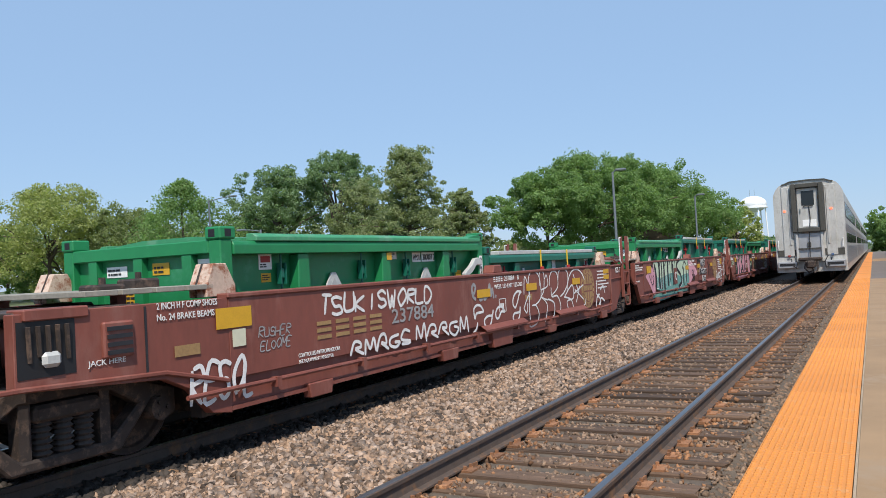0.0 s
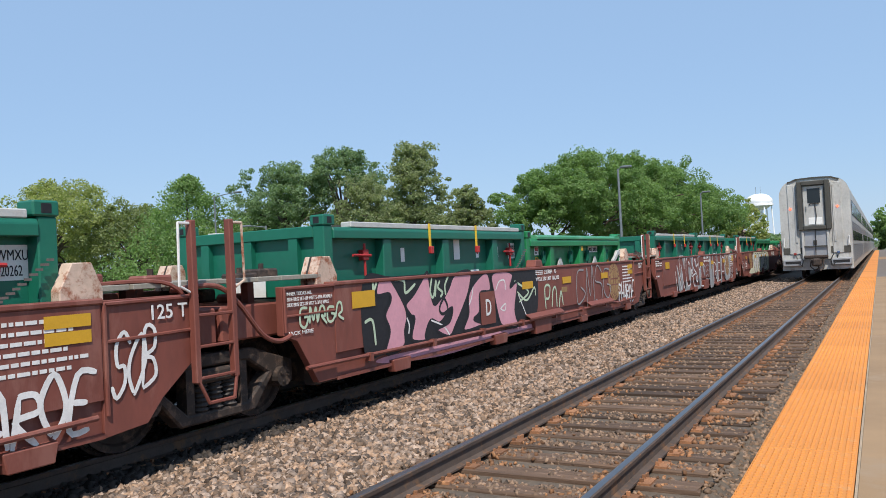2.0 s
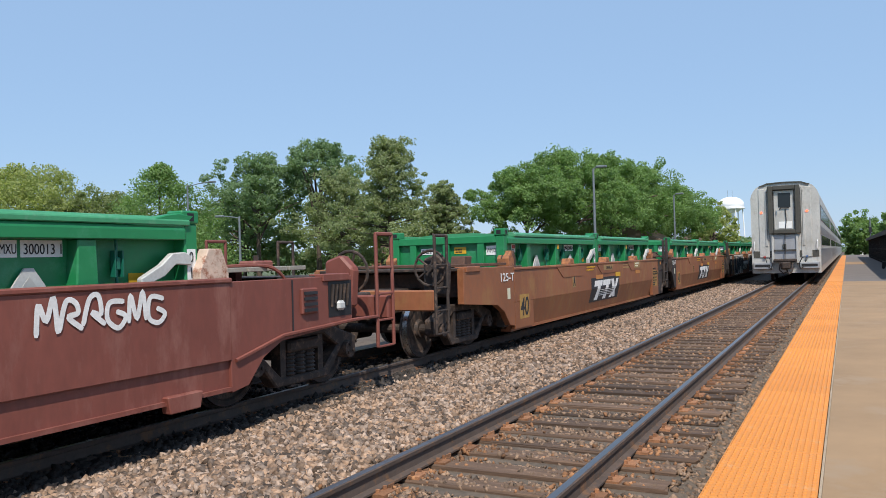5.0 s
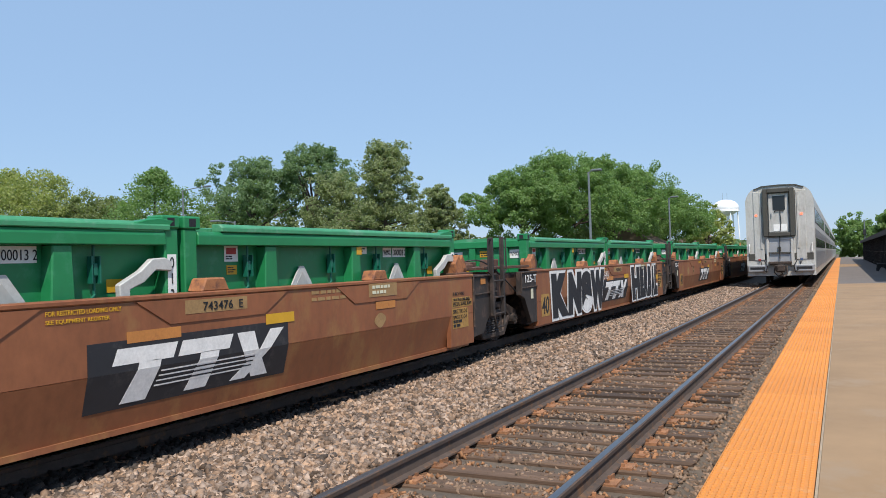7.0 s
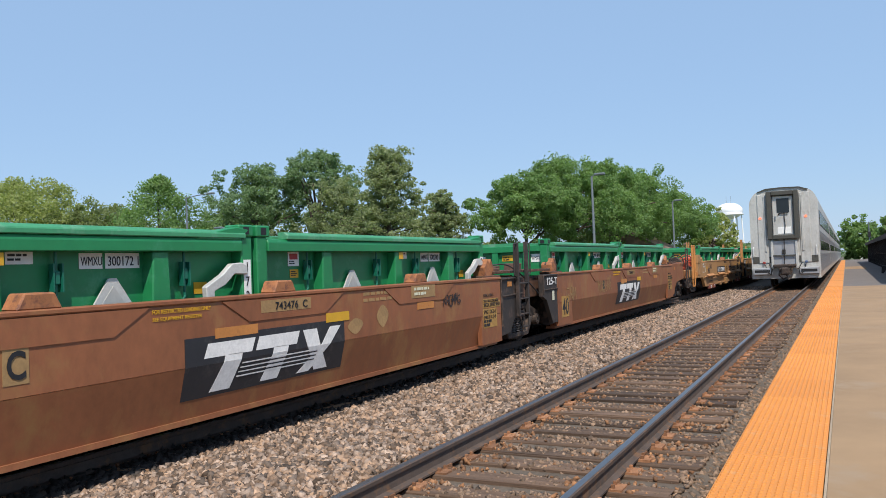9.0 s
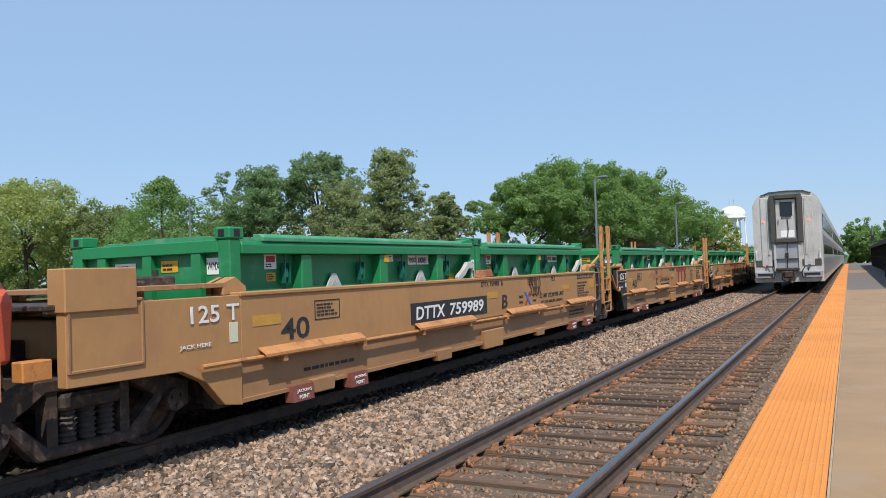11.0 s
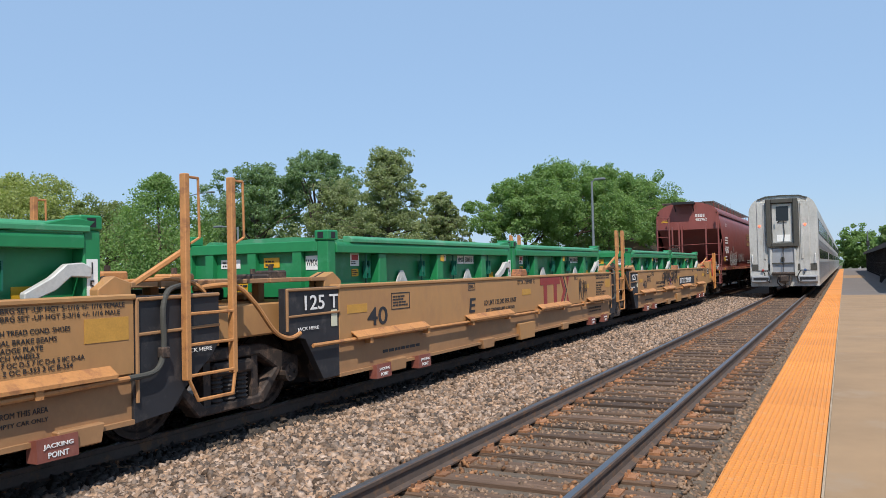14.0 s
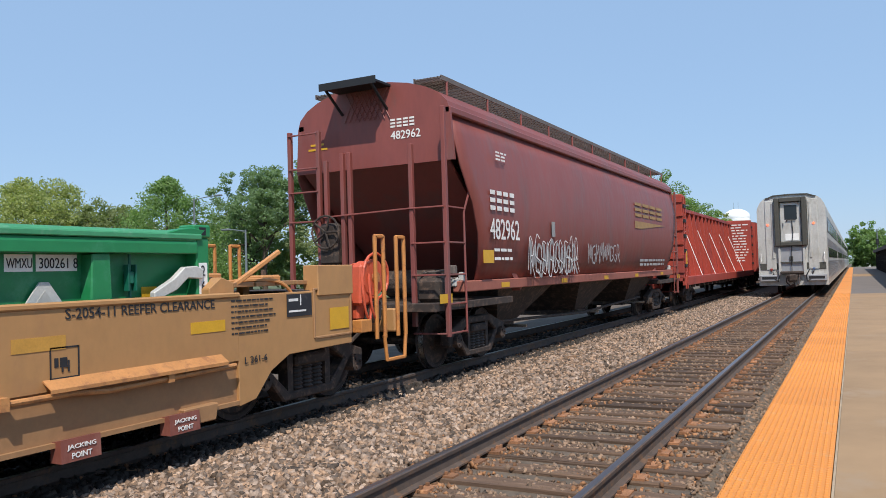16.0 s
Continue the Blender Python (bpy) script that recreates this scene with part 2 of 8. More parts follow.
M["leaf_bush"] = leafy("leaf_bush", (0.2, 0.235, 0.11))


# ---- mesh tools ----
def box(bm, x0, x1, y0, y1, z0, z1, bev=0.0):
    vs = [bm.verts.new(p) for p in ((x0, y0, z0), (x1, y0, z0), (x1, y1, z0), (x0, y1, z0), (x0, y0, z1), (x1, y0, z1), (x1, y1, z1), (x0, y1, z1))]
    fs = [bm.faces.new([vs[i] for i in f]) for f in ((0, 3, 2, 1), (4, 5, 6, 7), (0, 1, 5, 4), (1, 2, 6, 5), (2, 3, 7, 6), (3, 0, 4, 7))]
    if bev:
        es = list({e for f in fs for e in f.edges})
        bmesh.ops.bevel(bm, geom=es, offset=bev, segments=1, affect="EDGES")
    return bm


def prism(bm, pts, a0, a1, axis="x", bev=0.0):
    """A polygon drawn in the plane across an axis, made solid from a0 to a1. axis x: points (y, z); y: (x, z); z: (x, y)."""
    def at(p, a):
        return {"x": (a, p[0], p[1]), "y": (p[0], a, p[1]), "z": (p[0], p[1], a)}[axis]
    lo, hi = [bm.verts.new(at(p, a0)) for p in pts], [bm.verts.new(at(p, a1)) for p in pts]
    fs = [bm.faces.new(lo), bm.faces.new(hi[::-1])]
    for i in range(len(pts)):
        j = (i + 1) % len(pts)
        fs.append(bm.faces.new((lo[j], lo[i], hi[i], hi[j])))
    bmesh.ops.recalc_face_normals(bm, faces=fs)
    if bev:
        bmesh.ops.bevel(bm, geom=list({e for f in fs for e in f.edges}), offset=bev, segments=1, affect="EDGES")
    return bm


def rod(bm, a, b, r, n=8, r2=None):
    a, b = Vector(a), Vector(b)
    m = Matrix.Translation((a + b) / 2) @ (b - a).to_track_quat("Z", "Y").to_matrix().to_4x4()
    bmesh.ops.create_cone(bm, cap_ends=True, segments=n, radius1=r, radius2=r if r2 is None else r2, depth=(b - a).length, matrix=m)
    return bm


def pipe(bm, pts, r, n=8):
    for a, b in zip(pts, pts[1:]):
        rod(bm, a, b, r, n)
    for p in pts[1:-1]:
        bmesh.ops.create_icosphere(bm, subdivisions=1, radius=r * 1.05, matrix=Matrix.Translation(p))
    return bm


def BM():
    return bmesh.new()


def part(name, bm, material, parent=None, label="", smooth=False):
    me = bpy.data.meshes.new(name)
    bm.to_mesh(me)
    bm.free()
    if smooth:
        for p in me.polygons:
            p.use_smooth = True
    me.materials.append(M[material])
    ob = new(name, me)
    if parent:
        ob.parent = parent
    if label:
        ob["label"] = label
    return ob


def thing(name, label, category, group="", kind=""):
    return tagged(new(name), label, category, group, kind)


def raw(name, verts, faces, material, parent=None):
    me = bpy.data.meshes.new(name)
    me.from_pydata(verts, [], faces)
    me.materials.append(M[material])
    ob = new(name, me)
    if parent:
        ob.parent = parent
    return ob


def quads(name, V, material, parent=None, size=4):
    """Many loose polygons in one mesh, from an array of their corners."""
    V = np.asarray(V, dtype=np.float32).reshape(-1, 3)
    n = len(V) // size
    me = bpy.data.meshes.new(name)
    me.vertices.add(len(V))
    me.vertices.foreach_set("co", V.ravel())
    me.loops.add(len(V))
    me.loops.foreach_set("vertex_index", np.arange(len(V), dtype=np.int32))
    me.polygons.add(n)
    me.polygons.foreach_set("loop_start", np.arange(n, dtype=np.int32) * size)
    me.update(calc_edges=True)
    me.validate()
    me.materials.append(M[material])
    ob = new(name, me)
    if parent:
        ob.parent = parent
    return ob


LETTERS = {}


def letters(text, size, material, parent, m, name="lettering", fat=0.0, shear=0.0, wide=1.0, lift=0.004):
    """Lettering in the built-in font as a thin mesh on a face; m sets its lower left corner."""
    key = (text, size, material, fat, shear, wide)
    if key not in LETTERS:
        cu = bpy.data.curves.new("lettering", "FONT")
        cu.body, cu.size, cu.offset, cu.shear, cu.extrude = text, size, fat, shear, 0.0015
        cu.resolution_u = 3
        ob = new("lettering", cu)
        me = bpy.data.meshes.new_from_object(ob.evaluated_get(bpy.context.evaluated_depsgraph_get()))
        bpy.data.objects.remove(ob)
        me.transform(Matrix.Diagonal((wide, 1, 1, 1)))
        me.materials.clear()
        me.materials.append(M[material])
        LETTERS[key] = me
    ob = new(name, LETTERS[key])
    ob.parent = parent
    ob.matrix_basis = m @ Matrix.Translation((0, 0, lift))
    return ob


def on_side(x, y, z, tilt=0):
    """A pose on a face that looks along +x; its own x runs along the train, its y up."""
    return pose(x, y, z, 90 + tilt, 0, 90) if not tilt else Matrix.Translation((x, y, z)) @ Matrix.Rotation(radians(tilt), 4, "Y") @ pose(0, 0, 0, 90, 0, 90)


def on_end(x, y, z):
    return pose(x, y, z, 90, 0, 0)


def plate(name, parent, m, pts, material, thick=0.004, label=""):
    """A thin flat panel on a face, its outline in the face's own x and y."""
    bm = prism(BM(), pts, 0.0, thick, "z")
    ob = part(name, bm, material, parent, label)
    ob.matrix_basis = m
    return ob


def rect(w, h, x=0.0, y=0.0):
    return [(x, y), (x + w, y), (x + w, y + h), (x, y + h)]


def bars(parent, m, rows, material, name="lettering_block"):
    """Rows of short bars in place of small lettering that cannot be read: (x, y, width, height)."""
    bm = BM()
    for x, y, w, h in rows:
        prism(bm, rect(w, h, x, y), 0.0, 0.004, "z")
    ob = part(name, bm, material, parent)
    ob.matrix_basis = m
    return ob


def mark(parent, m, count, w, h, gap, material):
    """A short wordmark as plain barred blocks, one for each character."""
    t = 0.22 * h
    for k in range(count):
        for q in range(3):
            plate("mark_bar", parent, m, rect(w, t, k * (w + gap), q * (h - t) / 2), material, 0.004)


def text_rows(n, w, h, gap, seed, word=0.12):
    rng = random.Random(seed)
    rows = []
    for i in range(n):
        x = 0.0
        end = w * rng.uniform(0.7, 1.0)
        while x < end - 0.03:
            ww = min(end - x, rng.uniform(0.4, 1.4) * word)
            rows.append((x, -i * gap, ww, h))
            x += ww + word * 0.25
    return rows


def stroke(bm, pts, w, z=0.0):
    """A flat painted line through points in a plane, drawn with a soft round pen."""
    P = [Vector((p[0], p[1], z + 0.00002 * i)) for i, p in enumerate(pts)]
    L, R = [], []
    for i, p in enumerate(P):
        d = (P[min(i + 1, len(P) - 1)] - P[max(i - 1, 0)])
        if d.length < 1e-6:
            d = Vector((1, 0, 0))
        d.normalize()
        nrm = Vector((-d.y, d.x, 0)) * w * (0.5 if 0 < i < len(P) - 1 else 0.3)
        L.append(bm.verts.new(p + nrm))
        R.append(bm.verts.new(p - nrm))
    for i in range(len(P) - 1):
        bm.faces.new((L[i], R[i], R[i + 1], L[i + 1]))


def spline(pts, n=6):
    out = []
    P = [pts[0], *pts, pts[-1]]
    for a, b, c, d in zip(P, P[1:], P[2:], P[3:]):
        for k in range(n):
            t = k / n
            out.append(tuple(0.5 * (2 * b[i] + (c[i] - a[i]) * t + (2 * a[i] - 5 * b[i] + 4 * c[i] - d[i]) * t * t + (3 * b[i] - a[i] - 3 * c[i] + d[i]) * t ** 3) for i in range(len(b))))
    out.append(pts[-1])
    return out


def scribble(parent, m, w, h, count, seed, material, width=0.03, name="sprayed_tag"):
    """A quick spray-can tag: tall loops and hooks side by side."""
    rng = random.Random(seed)
    bm = BM()
    for i in range(count):
        cx = w * (i + 0.5) / count
        s = w / count
        k = rng.choice((0, 1, 2, 3))
        j = lambda a: a + rng.uniform(-0.12, 0.12)
        if k == 0:
            p = [(cx - 0.5 * s, j(0.1) * h), (cx - 0.2 * s, j(0.9) * h), (cx + 0.2 * s, j(0.95) * h), (cx + 0.3 * s, j(0.5) * h), (cx - 0.1 * s, j(0.45) * h), (cx + 0.5 * s, j(0.0) * h)]
        elif k == 1:
            p = [(cx + 0.4 * s, j(0.85) * h), (cx - 0.1 * s, j(1.0) * h), (cx - 0.4 * s, j(0.6) * h), (cx + 0.35 * s, j(0.4) * h), (cx + 0.2 * s, j(0.05) * h), (cx - 0.4 * s, j(0.1) * h)]
        elif k == 2:
            p = [(cx - 0.4 * s, j(0.0) * h), (cx - 0.3 * s, j(1.0) * h), (cx, j(0.3) * h), (cx + 0.3 * s, j(1.0) * h), (cx + 0.45 * s, j(0.0) * h)]
        else:
            p = [(cx + 0.4 * s, j(0.9) * h), (cx - 0.3 * s, j(0.8) * h), (cx - 0.4 * s, j(0.2) * h), (cx + 0.1 * s, j(0.0) * h), (cx + 0.45 * s, j(0.35) * h), (cx, j(0.5) * h)]
        stroke(bm, spline(p), width, 0.0005 * i)
    ob = part(name, bm, material, parent)
    ob.matrix_basis = m @ Matrix.Translation((0, 0, 0.006))
    return ob


def blob(parent, m, pts, material, z=0.004, name="sprayed_shape", line=None, line_w=0.04):
    """A rounded sprayed shape through a few corners, with an outline if given."""
    n = len(pts)
    loop = []
    for i in range(n):
        a, b, c, d = (pts[(i + k - 1) % n] for k in range(4))
        for k in range(5):
            t = k / 5
            loop.append(tuple(0.5 * (2 * b[q] + (c[q] - a[q]) * t + (2 * a[q] - 5 * b[q] + 4 * c[q] - d[q]) * t * t + (3 * b[q] - a[q] - 3 * c[q] + d[q]) * t ** 3) for q in (0, 1)))
    bm = BM()
    f = bm.faces.new([bm.verts.new((p[0], p[1], 0)) for p in loop])
    bmesh.ops.triangulate(bm, faces=[f])
    ob = part(name, bm, material, parent)
    ob.matrix_basis = m @ Matrix.Translation((0, 0, z))
    if line:
        bm = BM()
        stroke(bm, loop + loop[:2], line_w)
        o2 = part("sprayed_outline", bm, line, parent)
        o2.matrix_basis = m @ Matrix.Translation((0, 0, z + 0.002))
    return ob


# ---- ground, tracks and platform ----
NEAR, FAR = 0.0, -4.5      # the middles of the two tracks
TOP = -0.18                # the tops of the ties
PLAT = 0.2                 # the platform above the rails

g = BM()
prism(g, [(-2500, -2500), (2500, -2500), (2500, 2500), (-2500, 2500)], -1.4, -0.55, "z")
tagged(part("ground", g, "soil"), "dry green grass ground beside the railway", "ground", kind="structure")


def bed_z(x):
    """Height of the ballast across the two tracks."""
    if x < -7.2:
        return -0.22 - (-7.2 - x) * 0.05
    if x > 1.35:
        return -0.24 - (x - 1.35) * 0.25
    return -0.215 + 0.035 * math.cos((x + 2.25) * 1.7) * (1 if -3.4 < x < -1.1 else 0.0)


xs = [-13.5, -10, -7.2, -6, -5, -4, -3.5, -3.2, -2.9, -2.6, -2.25, -1.9, -1.6, -1.3, -1.0, 0, 1.0, 1.35, 1.55, 1.75]
ys = [-25, 0, 10, 25, 60, 150, 400]
bed = raw("ballast_bed", [(x, y, bed_z(x)) for y in ys for x in xs], [(j * len(xs) + i, j * len(xs) + i + 1, (j + 1) * len(xs) + i + 1, (j + 1) * len(xs) + i) for j in range(len(ys) - 1) for i in range(len(xs) - 1)], "ballast")
tagged(bed, "grey and tan crushed stone ballast under both tracks", "ballast", kind="structure")

CUBE = np.array([(-1, -1, -1), (1, -1, -1), (1, 1, -1), (-1, 1, -1), (-1, -1, 1), (1, -1, 1), (1, 1, 1), (-1, 1, 1)], dtype=float) * 0.5
CUBE_F = np.array([(0, 3, 2, 1), (4, 5, 6, 7), (0, 1, 5, 4), (1, 2, 6, 5), (2, 3, 7, 6), (3, 0, 4, 7)])


def stones(name, X, Y, Z, size, material, label, seed):
    rng = np.random.default_rng(seed)
    n = len(X)
    v = np.repeat(CUBE[None], n, 0) + rng.uniform(-0.28, 0.28, (n, 8, 3))
    v *= (size * rng.uniform(0.55, 1.35, n))[:, None, None] * rng.uniform(0.6, 1.25, (n, 1, 3))
    a, b, c = (rng.uniform(0, 6.28, n) for _ in range(3))
    for ang, i, j in ((a, 0, 1), (b, 1, 2), (c, 0, 2)):
        ca, sa = np.cos(ang)[:, None], np.sin(ang)[:, None]
        p, q = v[:, :, i].copy(), v[:, :, j].copy()
        v[:, :, i], v[:, :, j] = p * ca - q * sa, p * sa + q * ca
    v += np.stack((X, Y, Z), 1)[:, None]
    me = bpy.data.meshes.new(name)
    f = (CUBE_F[None] + (np.arange(n) * 8)[:, None, None]).reshape(-1)
    me.vertices.add(n * 8)
    me.vertices.foreach_set("co", v.astype(np.float32).ravel())
    me.loops.add(len(f))
    me.loops.foreach_set("vertex_index", f.astype(np.int32))
    me.polygons.add(n * 6)
    me.polygons.foreach_set("loop_start", (np.arange(n * 6) * 4).astype(np.int32))
    me.update(calc_edges=True)
    me.materials.append(M[material])
    return tagged(new(name, me), label, "ballast stones", kind="stuff")


rng = np.random.default_rng(7)


def stretch_y(n, near=3.0, far=48.0):
    """Distances that thin out along the track."""
    return near * (far / near) ** rng.uniform(0, 1, n)


BZ = np.vectorize(bed_z)
for n, mtl, word, sd in ((34000, "stone", "loose tan ballast stones between the tracks", 1), (28000, "stone_grey", "loose grey ballast stones between the tracks", 5)):
    X = rng.uniform(-3.5, -1.2, n)
    Y = stretch_y(n)
    stones("ballast_stones", X, Y, BZ(X) + rng.uniform(-0.016, 0.04, n), 0.043, mtl, word, sd)
n = 50000
X = rng.uniform(-1.3, 1.72, n)
Y = stretch_y(n)
keep = np.abs(((Y / 0.49) % 1) - 0.5) > 0.21
keep |= np.abs(X) > 1.32
keep &= (np.abs(np.abs(X) - 0.755) > 0.1)
X, Y = X[keep], Y[keep]
stones("crib_stones", X, Y, np.where(np.abs(X) < 1.3, -0.208, BZ(X)) + rng.uniform(-0.01, 0.02, len(X)), 0.03, "stone_dark", "rust-stained ballast stones between the ties", 2)
n = 12000
X = rng.choice((-0.755, 0.755), n) + rng.normal(0, 0.22, n)
Y = stretch_y(n)
keep = (np.abs(((Y / 0.49) % 1) - 0.5) > 0.2) & (np.abs(np.abs(X) - 0.755) > 0.09)
X, Y = X[keep], Y[keep]
stones("rusty_stones", X, Y, -0.192 + rng.uniform(-0.01, 0.018, len(X)), 0.028, "stone_rust", "orange rust-stained ballast stones beside the rails", 4)
# stones under the far train, with its shade painted into their dark colour
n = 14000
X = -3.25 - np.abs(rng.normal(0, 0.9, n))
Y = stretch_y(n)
stones("shaded_stones", X, Y, -0.195 + rng.uniform(-0.01, 0.03, n), 0.055, "stone_shade", "ballast stones darkened as shade under the freight train", 3)

RAIL = [(-0.07, -0.165), (0.07, -0.165), (0.07, -0.15), (0.018, -0.135), (0.01, -0.05), (0.034, -0.038), (0.037, -0.008), (0.03, 0.0), (-0.03, 0.0), (-0.037, -0.008), (-0.034, -0.038), (-0.01, -0.05), (-0.018, -0.135), (-0.07, -0.15)]


def track(cx, label, pieces):
    tr = thing("railway_track", label, "railway track", kind="structure")
    tr.location.x = cx
    for s in (-1, 1):
        r = part("rail", prism(BM(), [(x + 0.755 * s, z) for x, z in RAIL], -25, 400, "y"), "rail", tr, "rusty steel rail")
        part("rail_head", prism(BM(), [(0.755 * s - 0.029, -0.004), (0.755 * s + 0.029, -0.004), (0.755 * s + 0.025, 0.003), (0.755 * s - 0.025, 0.003)], -25, 400, "y"), "rail_head", r, "worn shiny running surface")
    rg = random.Random(int(cx * 10) + 3)
    shared = []
    for k in range(4):
        bm = box(BM(), -1.3, 1.3, -0.115, 0.115, -0.17, 0.0, 0.012)
        for v in bm.verts:
            v.co += Vector((rg.uniform(-0.03, 0.03) if abs(v.co.x) > 1.2 else 0, rg.uniform(-0.008, 0.008), rg.uniform(-0.006, 0.006)))
        ob = part("tie", bm, "tie", tr)
        shared.append(ob.data)
        bpy.data.objects.remove(ob)
    plates, spikes = BM(), BM()
    joined = BM()
    for i in range(int(425 / 0.49)):
        y = -20 + i * 0.49 + 0.245 - (20 % 0.49)
        jy, jx, rz = rg.uniform(-0.03, 0.03), rg.uniform(-0.05, 0.05), rg.uniform(-0.012, 0.012)
        if pieces and -2 < y < 90:
            t = new("tie", shared[i % 4])
            t.parent = tr
            t.matrix_basis = pose(jx, y + jy, TOP + rg.uniform(-0.012, 0.004), 0, 0, math.degrees(rz))
        elif y < 200:
            box(joined, -1.3 + jx, 1.3 + jx, y + jy - 0.115, y + jy + 0.115, TOP - 0.17, TOP)
        if y < 45:
            for s in (-1, 1):
                box(plates, s * 0.755 - 0.17, s * 0.755 + 0.17, y + jy - 0.09, y + jy + 0.09, TOP - 0.01, TOP + 0.018)
                for dx in (-0.09, 0.09):
                    for dy in (-0.05, 0.055):
                        cx2, cy2 = s * 0.755 + dx + rg.uniform(-0.01, 0.01), y + jy + dy
                        box(spikes, cx2 - 0.014, cx2 + 0.014, cy2 - 0.012, cy2 + 0.012, TOP, TOP + 0.045)
                if i % 2 == 0:
                    box(spikes, s * 0.755 - 0.085, s * 0.755 - 0.045, y + jy + 0.13, y + jy + 0.2, TOP - 0.03, TOP + 0.03)
                    box(spikes, s * 0.755 + 0.045, s * 0.755 + 0.085, y + jy + 0.13, y + jy + 0.2, TOP - 0.03, TOP + 0.03)
    tagged(part("distant_ties", joined, "tie", tr), kind="stuff")
    tagged(part("tie_plates", plates, "plate_rust", tr, "rusty tie plates"), kind="stuff")
    tagged(part("spikes_and_anchors", spikes, "plate_rust", tr, "rusty spikes and rail anchors"), kind="stuff")
    return tr


track(NEAR, "railway track with worn rails on weathered timber ties", True)
track(FAR, "shaded railway track carrying the freight train", False)

# the platform
plat = thing("platform", "low tan concrete platform beside the near track", "platform", kind="structure")
for y0, y1, mtl in ((-25, 1.55, "concrete"), (1.56, 13.78, "concrete"), (13.8, 26.0, "concrete"), (26.02, 36.3, "concrete")):
    part("slab", box(BM(), 2.367, 9.0, y0, y1, -0.5, PLAT, 0.002), mtl, plat)
part("slab", box(BM(), 2.367, 9.0, 36.32, 160, -0.5, PLAT - 0.002), "pavers", plat, "dark asphalt platform surface")
part("slab", box(BM(), 2.39, 4.0, 72, 84, -0.4, PLAT + 0.006), "concrete", plat, "pale concrete platform surface")
part("edge_beam", box(BM(), 1.76, 2.35, -25, 160, -0.6, PLAT - 0.03), "concrete", plat, "concrete platform edge")
part("edge_joint", box(BM(), 2.351, 2.366, -25, 160, -0.1, PLAT - 0.001), "white_line", plat, "pale joint behind the tactile edge")
bm = BM()
box(bm, 0.0, 0.605, 0.004, 1.214, -0.03, 0.0, 0.003)
dome = [(0.0145 * math.cos(a), 0.0145 * math.sin(a)) for a in (0, 1.047, 2.094, 3.142, 4.189, 5.236)]
for i in range(14):
    for j in range(20):
        cx, cy = 0.022 + i * 0.043, 0.022 + j * 0.0597 + (i % 2) * 0.029
        lo = [bm.verts.new((cx + x, cy + y, -0.001)) for x, y in dome]
        hi = [bm.verts.new((cx + x * 0.55, cy + y * 0.55, 0.009)) for x, y in dome]
        bm.faces.new(hi)
        for k in range(6):
            bm.faces.new((lo[k], lo[(k + 1) % 6], hi[(k + 1) % 6], hi[k]))
first = part("tactile_panel", bm, "tactile", plat)
panel_mesh = first.data
first.location = (1.74, -4.84, PLAT)
flat = part("tactile_panel", box(BM(), 0.0, 0.605, 0.004, 1.214, -0.03, 0.0, 0.003), "tactile", plat)
flat_mesh = flat.data
flat.location = (1.74, -4.84 + 1.22 * 34, PLAT)
for i in range(1, 130):
    if i == 34:
        continue
    t = new("tactile_panel", panel_mesh if i < 34 else flat_mesh)
    t.parent = plat
    t.location = (1.74, -4.84 + 1.22 * i, PLAT + random.uniform(-0.002, 0.002))


# ---- trees and distance ----
BASE = -0.55


def leaf_cloud(centres, radii, per, size, seed, flatten=0.75):
    """Corners of leaf clumps: small four-sided leaves scattered round each centre."""
    r = np.random.default_rng(seed)
    n = len(centres) * per
    c = np.repeat(np.asarray(centres), per, 0)
    rad = np.repeat(np.asarray(radii), per)
    d = r.normal(size=(n, 3))
    d /= np.linalg.norm(d, axis=1)[:, None]
    p = c + d * (rad * r.uniform(0.25, 1.0, n) ** 0.6)[:, None] * np.array((1, 1, flatten))
    nrm = d + r.normal(size=(n, 3)) * 0.7 + np.array((0, 0, 0.5))
    nrm /= np.linalg.norm(nrm, axis=1)[:, None]
    a = np.cross(nrm, r.normal(size=(n, 3)))
    a /= np.linalg.norm(a, axis=1)[:, None]
    b = np.cross(nrm, a)
    s = (size * r.uniform(0.5, 1.3, n))[:, None]
    return np.stack((p - a * s, p - b * s * 0.55, p + a * s, p + b * s * 0.55), 1)


